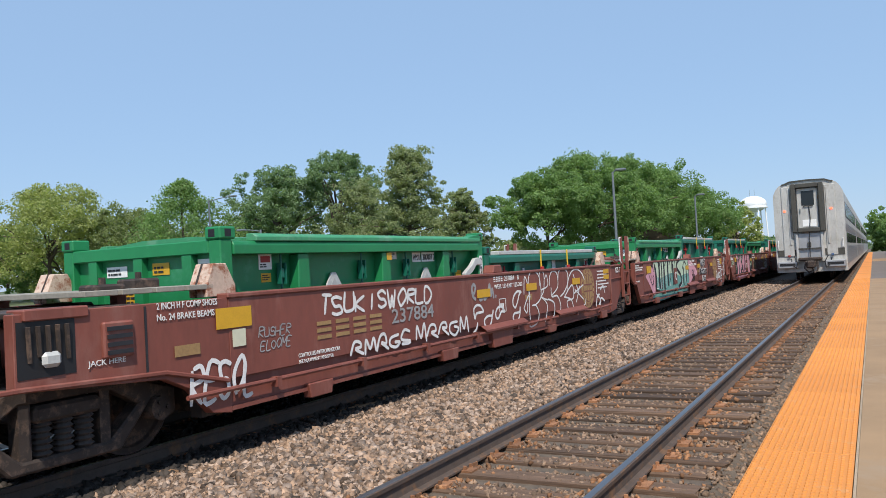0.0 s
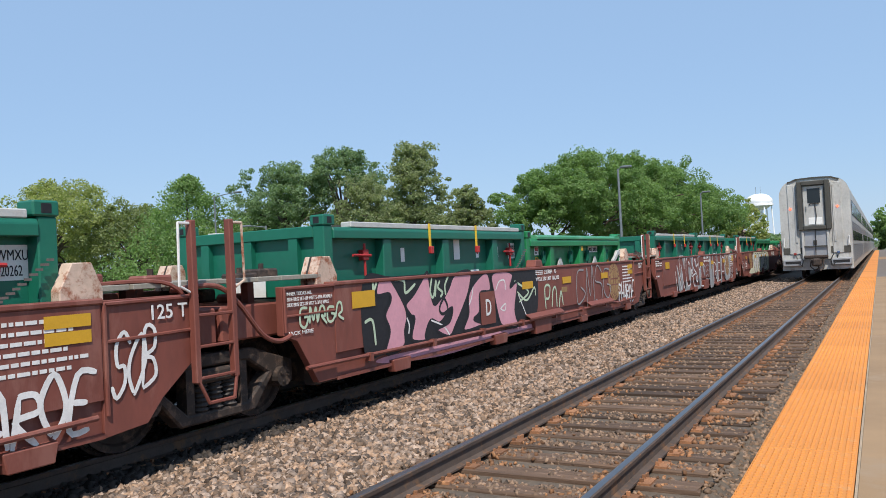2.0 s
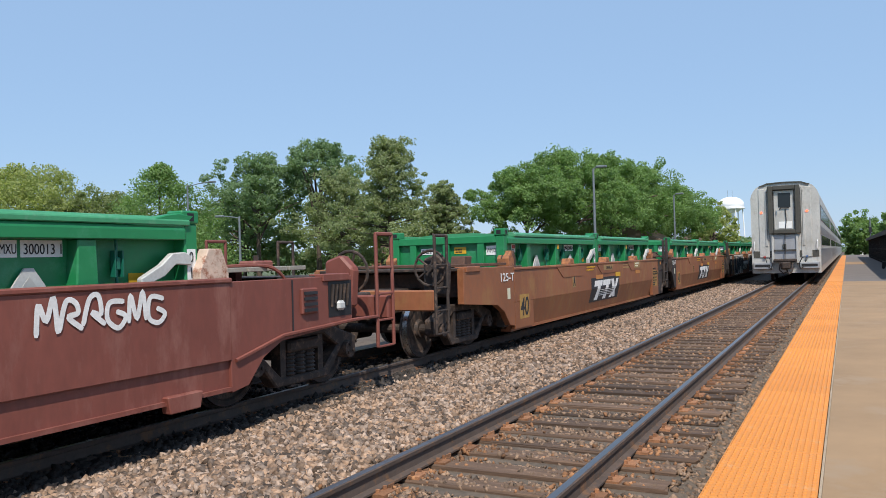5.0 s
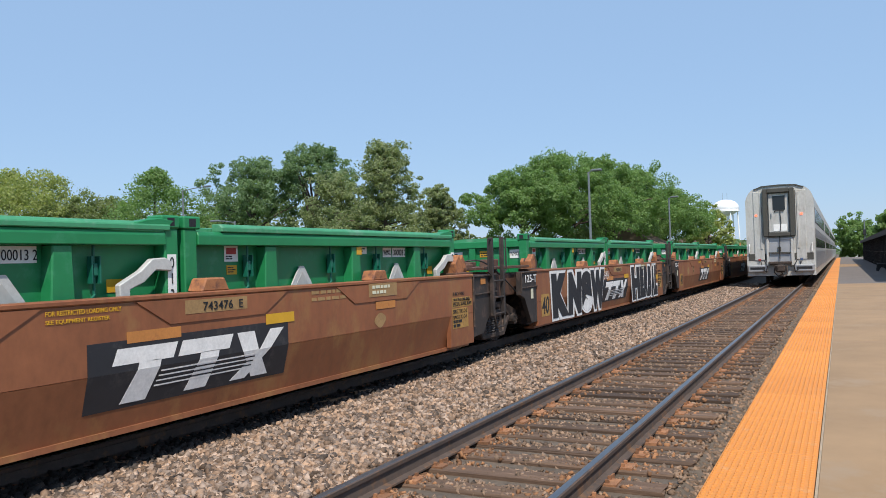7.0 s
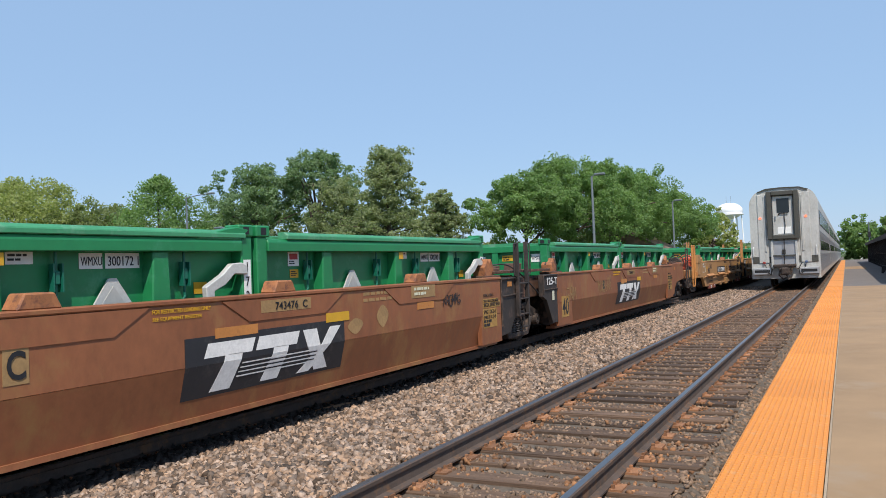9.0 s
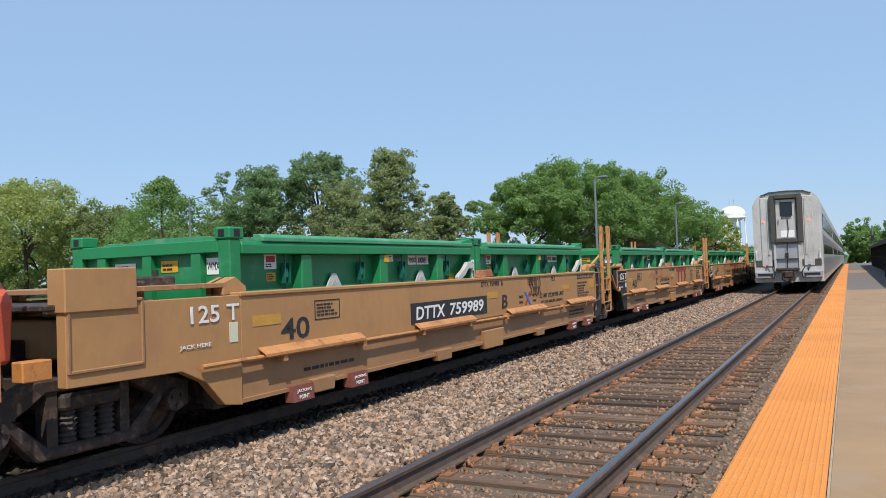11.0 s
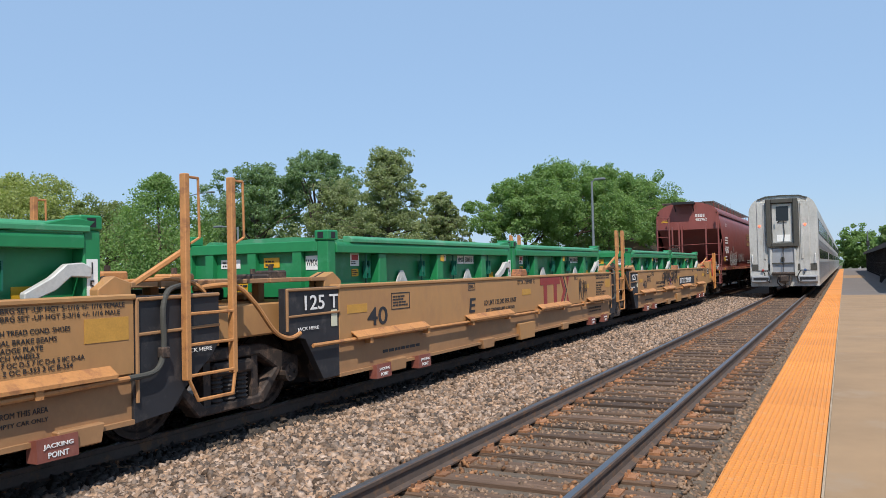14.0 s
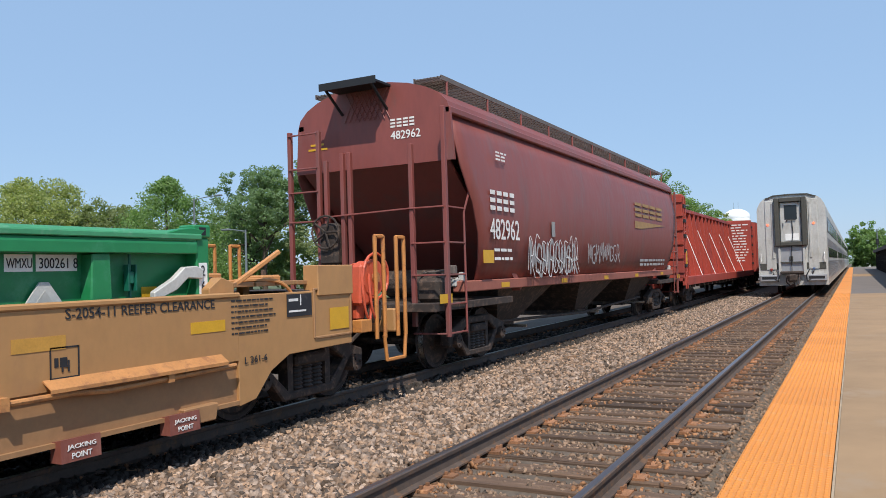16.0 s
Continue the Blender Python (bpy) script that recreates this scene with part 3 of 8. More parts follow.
def tree(x, y, height, spread, kind, leaf, label, seed, bottom=0.25, per=34, size=0.3, clumps=260):
    r = random.Random(seed)
    t = thing("tree", label, "tree", "trees behind the tracks")
    t.location = (x, y, BASE)
    trunk = BM()
    lean = Vector((r.uniform(-0.4, 0.4), r.uniform(-0.4, 0.4), 0))
    h0 = height * (0.9 if kind in ("pine", "cone") else 0.55)
    rad = height * 0.022
    prev = Vector((0, 0, 0))
    for k in range(1, 5):
        q = Vector((lean.x * k / 4 + r.uniform(-0.1, 0.1), lean.y * k / 4, h0 * k / 4))
        rod(trunk, prev, q, rad * (1 - 0.2 * (k - 1)), 8, rad * (1 - 0.2 * k) + 0.02)
        prev = q
    C, R = [], []
    if kind == "lobed":
        # several swelling masses round and over the limbs
        tips, span = [], height * (1 - bottom)
        lobes = []
        for k in range(9):
            v = 6.283 * (k + r.uniform(-0.25, 0.25)) / 9
            q = r.uniform(0.28, 0.36) * spread
            lobes.append((q * math.cos(v), q * math.sin(v), height * bottom + span * r.uniform(0.3, 0.62), spread * r.uniform(0.15, 0.22), span * r.uniform(0.17, 0.27)))
        for k in range(5):
            v = 6.283 * (k + r.uniform(-0.3, 0.3)) / 5
            q = r.uniform(0.05, 0.2) * spread
            lobes.append((q * math.cos(v), q * math.sin(v), height * bottom + span * r.uniform(0.66, 0.78), spread * r.uniform(0.13, 0.2), span * r.uniform(0.15, 0.22)))
        lobes.append((0, 0, height * bottom + span * 0.25, spread * 0.3, span * 0.25))
        for k in range(clumps):
            lx, ly, lz, la, lb = r.choice(lobes)
            d = Vector((r.gauss(0, 1), r.gauss(0, 1), r.gauss(0, 1))).normalized() * r.uniform(0.3, 1.0) ** 0.5
            C.append((lx + d.x * la, ly + d.y * la, lz + d.z * lb))
            R.append(r.uniform(0.03, 0.06) * spread + 0.08)
            tips.append(C[-1])
        for k in range(16):
            q = Vector(r.choice(tips)) * 0.94
            st = Vector((lean.x * 0.6, lean.y * 0.6, h0 * r.uniform(0.45, 0.95)))
            mid2 = st.lerp(q, 0.5) + Vector((0, 0, 0.03 * height))
            rod(trunk, st, mid2, rad * 0.42, 6, rad * 0.3)
            rod(trunk, mid2, q, rad * 0.3, 6, 0.02)
    elif kind == "round":
        tips = []
        for k in range(clumps):
            u, v = r.uniform(-1, 1), r.uniform(0, 2 * math.pi)
            rr = r.uniform(0.35, 1.0) ** 0.5
            wob = 1 + (0.26 if leaf == "leaf_locust" else 0.42) * noise.noise(Vector((math.cos(v) * 2.1, math.sin(v) * 2.1, u * 2.4)) + Vector((seed * 1.37, 0, 0)))
            mid = height * (bottom + (1 - bottom) * 0.45)
            zz = u * height * (1 - bottom) * (0.55 if u > 0 else 0.42)
            w = math.sqrt(max(0, 1 - u * u)) * spread * 0.5
            C.append((math.cos(v) * w * rr * wob, math.sin(v) * w * rr * wob, mid + zz * rr * wob))
            R.append(r.uniform(0.045, 0.095) * spread + 0.1)
            tips.append(C[-1])
        for k in range(14):
            q = Vector(r.choice(tips)) * 0.92
            st = Vector((lean.x * 0.6, lean.y * 0.6, h0 * r.uniform(0.45, 0.95)))
            mid2 = st.lerp(q, 0.5) + Vector((0, 0, 0.04 * height))
            rod(trunk, st, mid2, rad * 0.42, 6, rad * 0.3)
            rod(trunk, mid2, q, rad * 0.3, 6, 0.02)
    elif kind == "cone":
        for k in range(clumps):
            f = r.uniform(0, 1) ** 1.3
            w = spread * 0.5 * (1 - f) ** 0.75 * (1 if f > 0.1 else f * 6 + 0.4)
            v = r.uniform(0, 6.283)
            rr = r.uniform(0.3, 1) ** 0.5 * (1 + 0.25 * math.sin(v * 3 + f * 9))
            C.append((math.cos(v) * w * rr, math.sin(v) * w * rr, height * (bottom + (1 - bottom) * f)))
            R.append(0.1 * spread * (1.1 - 0.6 * f))
    else:
        for k in range(72):
            f = bottom + (1 - bottom) * (k + r.uniform(0, 0.8)) / 72
            v = r.uniform(0, 6.283)
            w = spread * 0.5 * (1 - ((f - bottom) / (1 - bottom)) ** 1.5 * 0.86) * r.uniform(0.45, 1.12)
            end = Vector((math.cos(v) * w, math.sin(v) * w, f * height + r.uniform(0, 0.06) * height))
            st = Vector((lean.x * f, lean.y * f, min(h0, f * height * 0.93)))
            rod(trunk, st, end, rad * 0.35 * (1.2 - f), 6, 0.02)
            for q in range(max(3, clumps // 64)):
                s = r.uniform(0.45, 1.05)
                p = st.lerp(end, s) + Vector((r.gauss(0, 0.05), r.gauss(0, 0.05), r.gauss(0, 0.02) + 0.01)) * spread
                C.append(tuple(p))
                R.append(r.uniform(0.03, 0.062) * spread)
    part("trunk", trunk, "bark", t)
    quads("crown", leaf_cloud(C, R, int(per * 1.55), size * 0.78, seed, 0.6 if kind == "pine" else 0.75), leaf, t)
    return t


tree(-115, 80, 20.6, 27, "lobed", "leaf_yellow", "broad yellow-green tree in full leaf", 11, 0.06, 46, 0.3, 460)
tree(-133, 84, 15.0, 17, "lobed", "leaf_bright", "rounded green tree beyond the freight track", 12, 0.08, 36, 0.34, 260)
tree(-101, 85, 15.8, 20, "lobed", "leaf_bush", "olive green bushy tree beyond the freight track", 13, 0.05, 36, 0.3, 300)
tree(-73.2, 70, 14.6, 21, "cone", "leaf_locust", "pointed fresh green tree beyond the freight track", 14, 0.1, 40, 0.24, 420)
tree(-70.6, 85, 18.7, 15, "lobed", "leaf_dark", "tall dark green broadleaf tree", 15, 0.3, 42, 0.25, 380)
tree(-63.9, 90, 20.4, 12.4, "lobed", "leaf_dark", "tall dark green tree with an open crown on a bare trunk", 16, 0.55, 38, 0.24, 300)
tree(-79.5, 92, 13.8, 14, "lobed", "leaf_dark", "dark green broadleaf tree", 17, 0.12, 34, 0.28, 240)
tree(-45.8, 80, 15.9, 15, "pine", "leaf_pine", "old pine with an irregular open crown", 18, 0.25, 28, 0.22, 640)
tree(-56, 84, 13.2, 16, "pine", "leaf_pine", "ragged pine with brownish foliage", 19, 0.15, 26, 0.22, 560)
tree(-38.6, 80, 10.6, 8.5, "pine", "leaf_pine", "small pine with a flat leaning crown", 20, 0.3, 24, 0.2, 400)
for i, (x, y, h, w) in enumerate(((-30.0, 84, 13.4, 14), (-26.6, 90, 15.6, 17), (-24.0, 102, 16.2, 17), (-23.6, 114, 15.8, 17), (-22.6, 128, 14.0, 17))):
    tree(x, y, h, w, "lobed", "leaf_locust", "spreading honey locust with feathery light green leaves", 30 + i, 0.2, 70, 0.2, 430)
tree(-19.8, 155, 11.4, 9.5, "round", "leaf_yellow", "small yellow-green tree beyond the freight track", 41, 0.1, 30, 0.35, 160)
tree(5.7, 175, 8.3, 8.5, "round", "leaf_bright", "green tree behind the end of the platform", 42, 0.08, 32, 0.4, 220)
tree(8.6, 92, 7.6, 5.5, "round", "leaf_locust", "green tree behind the platform shelter", 43, 0.2, 32, 0.3, 200)
tree(15.5, 150, 8.5, 9, "round", "leaf_bright", "green tree far along the line", 44, 0.08, 32, 0.4, 180)

r = random.Random(5)
C, R = [], []
for k in range(1300):
    x = r.uniform(-150, -26)
    y = 98 + (x + 80) * 0.05 + r.uniform(-7, 7)
    h = 7.0 + 2.2 * noise.noise(Vector((x * 0.07, 3, 0))) + (4.4 if x < -48 else -1.6)
    C.append((x, y, BASE + r.uniform(0.05, 1.0) * h))
    R.append(r.uniform(0.9, 1.7))
tagged(quads("undergrowth", leaf_cloud(C, R, 30, 0.42, 51), "leaf_bush"), "thick green undergrowth along the far side of the railway", "undergrowth", kind="stuff")
C, R = [], []
for k in range(700):
    x = r.uniform(-420, 60)
    C.append((x, 330 + r.uniform(-20, 20), BASE + r.uniform(0, 8.5) * (0.8 + 0.4 * noise.noise(Vector((x * 0.02, 9, 0))))))
    R.append(r.uniform(2.5, 5))
tagged(quads("distant_woods", leaf_cloud(C, R, 40, 1.5, 52), "leaf_dark"), "hazy line of distant woods", "distant woods", kind="stuff")


def house(x, y, w, d, h, label):
    t = thing("house", label, "house", "houses behind the trees")
    t.location = (x, y, BASE)
    part("wall", box(BM(), -w / 2, w / 2, -d / 2, d / 2, 0, h), "brick", t)
    part("roof", prism(BM(), [(-w / 2 - 0.5, h), (w / 2 + 0.5, h), (0, h + w * 0.28)], -d / 2 - 0.5, d / 2 + 0.5, "y"), "roof", t, "brown shingle roof")
    for sx in (-0.28, 0.0, 0.28):
        win = part("window", box(BM(), sx * w - 0.6, sx * w + 0.6, -d / 2 - 0.06, -d / 2 + 0.02, h * 0.35, h * 0.75), "window", t)
        part("frame", box(BM(), sx * w - 0.7, sx * w + 0.7, -d / 2 - 0.04, -d / 2 + 0.02, h * 0.32, h * 0.35), "white", win)
    return t


house(-24, 172, 12, 10, 3.6, "low brick house with a brown roof among the trees")
house(-26, 110, 15, 9, 3.2, "low brick building behind the locust trees")
house(-34, 125, 14, 9, 3.0, "low brick building with a pitched roof")
house(-60, 112, 14, 9, 3.2, "brick house half hidden behind the pines")


def lamp_post(x, y, h, arm, label, flat=True):
    t = thing("street_lamp", label, "street lamp", "street lamps")
    t.location = (x, y, BASE)
    part("pole", rod(BM(), (0, 0, 0), (0, 0, h), 0.13, 10, 0.08), "pole", t)
    part("arm", pipe(BM(), [(0, 0, h - 0.15), (arm * 0.5, 0, h + 0.05), (arm, 0, h + 0.12)], 0.05), "pole", t)
    part("lamp_head", box(BM(), arm - 0.1, arm + 0.75, -0.2, 0.2, h + 0.02, h + 0.2, 0.05), "pole", t)
    part("base", box(BM(), -0.3, 0.3, -0.3, 0.3, 0, 0.5, 0.05), "concrete", t)
    return t


lamp_post(-15.5, 61.75, 9.1, 0.35, "tall grey lamp post with a flat head")
lamp_post(-14.6, 90, 8.6, 0.3, "distant grey lamp post before the trees")
lamp_post(-58.4, 60, 10.55, 3.1, "grey street lamp with a long arm")
lamp_post(-44.2, 52, 6.3, -2.6, "low street lamp with a long arm")
for x, y, z in ((-15.0, 61.5, 2.55), (-14.2, 89.8, 2.5)):
    s = thing("round_sign", "round blue sign on a thin post", "sign", "round blue signs")
    s.location = (x, y, BASE)
    part("post", rod(BM(), (0, 0, 0), (0, 0, z + 0.7), 0.04), "pole", s)
    part("disc", rod(BM(), (0, -0.03, z + 0.55), (0, -0.06, z + 0.55), 0.36, 24), "blue", s)
    part("mark", box(BM(), -0.06, 0.06, -0.075, -0.062, z + 0.38, z + 0.72), "white", s)

wt = thing("water_tower", "white water tower with a rounded tank", "water tower")
wt.location = (-47, 400, BASE)
bm = BM()
bmesh.ops.create_uvsphere(bm, u_segments=32, v_segments=16, radius=1.0, matrix=Matrix.Translation((0, 0, 24.3)) @ Matrix.Diagonal((6.2, 6.2, 4.0, 1)))
part("tank", bm, "tower", wt, smooth=True)
part("band", rod(BM(), (0, 0, 22.3), (0, 0, 23.1), 6.5, 32), "tower", wt)
part("stem", rod(BM(), (0, 0, 0), (0, 0, 21.5), 1.6, 20), "tower", wt)
for k in range(6):
    a = k * math.pi / 3
    part("leg", rod(BM(), (6.4 * math.cos(a), 6.4 * math.sin(a), 0), (5.4 * math.cos(a), 5.4 * math.sin(a), 23), 0.3, 8), "tower", wt)
for dx in (-1.2, 0.9):
    part("aerial", rod(BM(), (dx, 0, 28), (dx, 0, 31.5), 0.06, 6), "pole", wt)

# the shelter beside the platform
sh = thing("platform_shelter", "long dark iron shelter with a brown roof beside the platform", "shelter")
sh.location = (0, 0, PLAT)
part("back_wall", box(BM(), 6.75, 6.9, 38, 120, 0, 2.35), "iron", sh)
part("end_wall", box(BM(), 5.3, 6.74, 119.9, 120, 0, 2.3), "iron", sh)
part("roof", prism(BM(), [(4.9, 2.35), (4.9, 2.5), (6.1, 3.1), (7.2, 2.5), (7.2, 2.35)], 36.5, 122, "y"), "roof", sh, "brown pitched roof")
part("fascia", box(BM(), 4.85, 4.895, 36.5, 122, 2.2, 2.52), "iron", sh)
for k in range(40):
    part("post", box(BM(), 5.14, 5.28, 38.0 + k * 2.1, 38.14 + k * 2.1, 0, 2.36), "iron", sh)
for k in range(39):
    y = 38.14 + k * 2.1
    bm = BM()
    box(bm, 5.18, 5.23, y, y + 1.96, 0.15, 0.21)
    box(bm, 5.18, 5.23, y, y + 1.96, 1.15, 1.21)
    for q in range(9):
        box(bm, 5.19, 5.22, y + 0.2 * q + 0.15, y + 0.2 * q + 0.18, 0.21, 1.15)
    part("railing", bm, "iron", sh)
be = thing("platform_bench", "dark metal bench on the platform under the shelter", "bench")
be.location = (4.75, 56, PLAT)
for k in range(4):
    part("slat", box(BM(), -0.25 + k * 0.13, -0.14 + k * 0.13, -0.8, 0.8, 0.43, 0.46), "iron", be)
part("backrest", box(BM(), 0.27, 0.31, -0.8, 0.8, 0.5, 0.85), "iron", be)
for s in (-0.7, 0.7):
    part("leg", prism(BM(), [(-0.3, 0), (-0.22, 0), (0.05, 0.43), (0.25, 0), (0.33, 0), (0.3, 0.85), (0.25, 0.85), (0.2, 0.43), (-0.25, 0.43)], s - 0.03, s + 0.03, "y"), "iron", be)
wb = thing("white_utility_box", "white utility box standing far along the line", "utility box")
wb.location = (5.3, 190, BASE)
part("body", box(BM(), -0.75, 0.75, -0.5, 0.5, 0, 1.8, 0.03), "white", wb)
part("lid", box(BM(), -0.8, 0.8, -0.55, 0.55, 1.8, 1.9, 0.02), "white", wb)
sg = thing("signal_mast", "railway signal mast with dark lamp heads", "signal")
sg.location = (5.6, 128, BASE)
part("mast", rod(BM(), (0, 0, 0), (0, 0, 6.4), 0.07), "pole", sg)
part("signal_head", box(BM(), -0.2, 0.2, -0.25, 0.05, 4.2, 5.0, 0.05), "iron", sg)
pb = thing("brick_station", "brick station building with a brown roof past the shelter", "station")
pb.location = (11, 74, PLAT)
part("wall", box(BM(), -3.6, 3.6, -7, 9, 0, 3.4), "brick", pb)
part("roof", prism(BM(), [(-4.6, 3.4), (4.6, 3.4), (0, 5.4)], -8, 10, "y"), "roof", pb)

# ---- the passenger train ----
SLX, SLY, SLH = -0.13, 41.9, 4.9


def body_outline(w, z0, z1):
    p = [(-w, z0), (w, z0), (w, z1 - 0.75)]
    for k in range(1, 7):
        a = k / 6 * math.pi / 2
        p.append((w - 0.42 * (1 - math.cos(a)) - 0.1 * math.sin(a), z1 - 0.75 + 0.62 * math.sin(a)))
    p.append((w * 0.5, z1 - 0.03))
    p.append((0, z1))
    q = [(-x, z) for x, z in p[2:-1]]
    return p + q[::-1]


def coach(y0, label, detailed):
    c = thing("passenger_coach", label, "passenger coach", "two-level passenger coaches")
    c.location = (SLX, y0, 0)
    L = 25.9
    part("body", prism(BM(), body_outline(1.55, 0.42, SLH), 0.0, L, "y"), "stainless", c)
    for s in (-1, 1):
        for z in [0.75 + k * 0.1 for k in range(9)] + [2.35 + k * 0.1 for k in range(4)]:
            part("side_rib", box(BM(), s * 1.55 if s > 0 else -1.575, 1.575 if s > 0 else -1.55, 0.3, L - 0.3, z, z + 0.05), "stainless_rib", c)
        part("window_band", box(BM(), min(s * 1.545, s * 1.562), max(s * 1.545, s * 1.562), 1.2, L - 1.2, 3.0, 3.75), "rubber", c, "dark upper window band")
        for k in range(11):
            for z0, z1 in ((3.05, 3.7), (1.75, 2.25)):
                y = 1.6 + k * 2.1
                part("window", box(BM(), min(s * 1.55, s * 1.568), max(s * 1.55, s * 1.568), y, y + 1.5, z0, z1), "window", c)
    top = [p for p in body_outline(1.55, 0.42, SLH) if p[1] > SLH - 0.16]
    part("roof_edge", prism(BM(), [(x * 1.0, z + 0.012) for x, z in top] + [(x * 0.98, z - 0.045) for x, z in top[::-1]], -0.06, 0.4, "y"), "rubber", c)
    for y in (3.1, L - 3.1):
        tk = part("truck", box(BM(), -1.2, 1.2, y - 1.5, y + 1.5, 0.35, 0.72, 0.05), "grime", c)
        for dy in (-1.25, 1.25):
            for s in (-1, 1):
                part("wheel", rod(BM(), (s * 0.7, y + dy, 0.457), (s * 0.83, y + dy, 0.457), 0.457, 24), "grime", tk)
    part("underframe", box(BM(), -1.3, 1.3, 5.2, L - 5.2, 0.3, 0.5), "grime", c)
    if not detailed:
        return c
    # the end with its gangway door
    d = -0.02
    part("end_panel", box(BM(), -1.18, -0.72, d - 0.03, 0.02, 1.2, 4.6, 0.02), "stainless", c)
    part("end_panel", box(BM(), 0.72, 1.18, d - 0.03, 0.02, 1.2, 4.6, 0.02), "stainless", c)
    gx = -0.02
    bm = BM()
    box(bm, gx - 0.72, gx - 0.5, -0.28, 0.02, 2.35, 4.72, 0.03)
    box(bm, gx + 0.5, gx + 0.72, -0.28, 0.02, 2.35, 4.72, 0.03)
    box(bm, gx - 0.5, gx + 0.5, -0.28, 0.02, 4.5, 4.72, 0.03)
    box(bm, gx - 0.5, gx + 0.5, -0.28, 0.02, 2.35, 2.55, 0.03)
    part("gangway_bellows", bm, "rubber", c, "dark rubber gangway surround")
    dr = part("end_door", box(BM(), gx - 0.46, gx + 0.46, -0.1, -0.03, 2.56, 4.48, 0.015), "stainless", c, "silver gangway door")
    part("door_window", box(BM(), gx - 0.26, gx + 0.3, -0.115, -0.1, 3.65, 4.35, 0.004), "window", dr)
    part("door_handle", rod(BM(), (gx - 0.34, -0.13, 3.3), (gx - 0.34, -0.13, 3.5), 0.03), "steel", dr)
    part("grab_bar", pipe(BM(), [(gx - 0.2, -0.12, 3.55), (gx - 0.15, -0.15, 3.62), (gx + 0.25, -0.15, 3.62)], 0.025), "iron", dr)
    part("cable", pipe(BM(), [(gx + 0.06, -0.14, 3.6), (gx + 0.1, -0.16, 3.0), (gx + 0.05, -0.15, 2.6)], 0.018), "iron", dr)
    part("poster", box(BM(), gx - 0.25, gx + 0.35, -0.114, -0.1, 2.62, 2.95), "white", dr)
    for s in (-1, 1):
        part("marker_light", rod(BM(), (s * 1.03 - 0.03, -0.08, 3.42), (s * 1.03 - 0.03, -0.02, 3.42), 0.055, 16), "marker", c, "glowing red marker light")
        part("corner_post", box(BM(), s * 0.84 - 0.05, s * 0.84 + 0.05, -0.09, 0.02, 1.75, 4.5, 0.015), "stainless", c)
        part("grab_rail", pipe(BM(), [(s * 1.42, -0.02, 1.55), (s * 1.42, -0.12, 1.6), (s * 1.42, -0.12, 1.95), (s * 1.42, -0.02, 2.0)], 0.018), "white", c)
        part("lamp_recess", box(BM(), s * 1.05 - 0.42, s * 1.05 + 0.42, -0.03, 0.02, 1.2, 1.52, 0.01), "rubber", c)
        part("hose_fitting", box(BM(), s * 0.95 - 0.07, s * 0.95 + 0.05, -0.12, 0.0, 1.16, 1.27, 0.02), "maroon" if s < 0 else "hose_blue", c)
        part("step", box(BM(), s * 1.05 - 0.45, s * 1.05 + 0.45, -0.22, 0.0, 0.62, 0.95, 0.03), "stainless_rib", c)
        # a black bar on the step's face paints in the shade of its gap
        part("step_gap", box(BM(), s * 1.05 - 0.35, s * 1.05 + 0.35, -0.235, -0.2, 0.74, 0.86), "iron", c)
        part("brake_hose", pipe(BM(), [(s * 0.75, -0.15, 1.2), (s * 0.6, -0.3, 0.9), (s * 0.65, -0.3, 0.62), (s * 0.85, -0.2, 0.8), (s * 0.9, -0.12, 1.1)], 0.025), "iron", c)
    part("lower_panel", box(BM(), gx - 0.5, gx + 0.5, -0.1, 0.0, 1.0, 2.3, 0.02), "stainless_rib", c, "grey step panel under the door")
    part("lower_sill", box(BM(), gx - 0.5, gx + 0.5, -0.2, -0.1, 1.52, 1.58), "rubber", c)
    for s in (-1, 1):
        part("lower_post", box(BM(), gx + s * 0.55 - 0.06, gx + s * 0.55 + 0.06, -0.18, 0.0, 0.9, 2.3, 0.02), "stainless", c)
    part("junction_box", box(BM(), gx - 0.1, gx + 0.06, -0.18, -0.1, 1.62, 1.85, 0.02), "rubber", c)
    part("hanging_cable", pipe(BM(), [(gx + 0.02, -0.2, 2.4), (gx + 0.0, -0.22, 1.6), (gx - 0.02, -0.2, 0.9)], 0.02), "iron", c)
    part("coupler", prism(BM(), [(-0.2, 0.62), (0.2, 0.62), (0.24, 0.95), (-0.24, 0.95)], -0.75, 0.0, "y", 0.04), "grime", c, "dark knuckle coupler")
    part("coupler_knuckle", box(BM(), -0.16, 0.2, -0.95, -0.7, 0.62, 0.98, 0.06), "grime", c)
    part("buffer_plate", box(BM(), -0.55, 0.5, -0.35, 0.0, 0.98, 1.12, 0.03), "grime", c)
    part("air_hose", pipe(BM(), [(-0.25, -0.3, 0.95), (-0.28, -0.55, 0.6), (-0.1, -0.65, 0.42), (0.1, -0.55, 0.5)], 0.03), "grime", c)
    part("air_hose", pipe(BM(), [(0.3, -0.3, 0.9), (0.28, -0.5, 0.5), (0.15, -0.6, 0.38), (0.05, -0.6, 0.6)], 0.03), "grime", c)
    return c


coach(SLY, "silver two-level passenger coach standing on the near track", True)
for k in range(1, 6):
    coach(SLY + 26.6 * k, "silver two-level passenger coach coupled in the train", False)


# ---- the freight train ----
SPEED = 14.9               # metres a second towards the camera
MOVERS, WHEELS = [], []


def moving(ob, u):
    MOVERS.append((ob, u))
    return ob


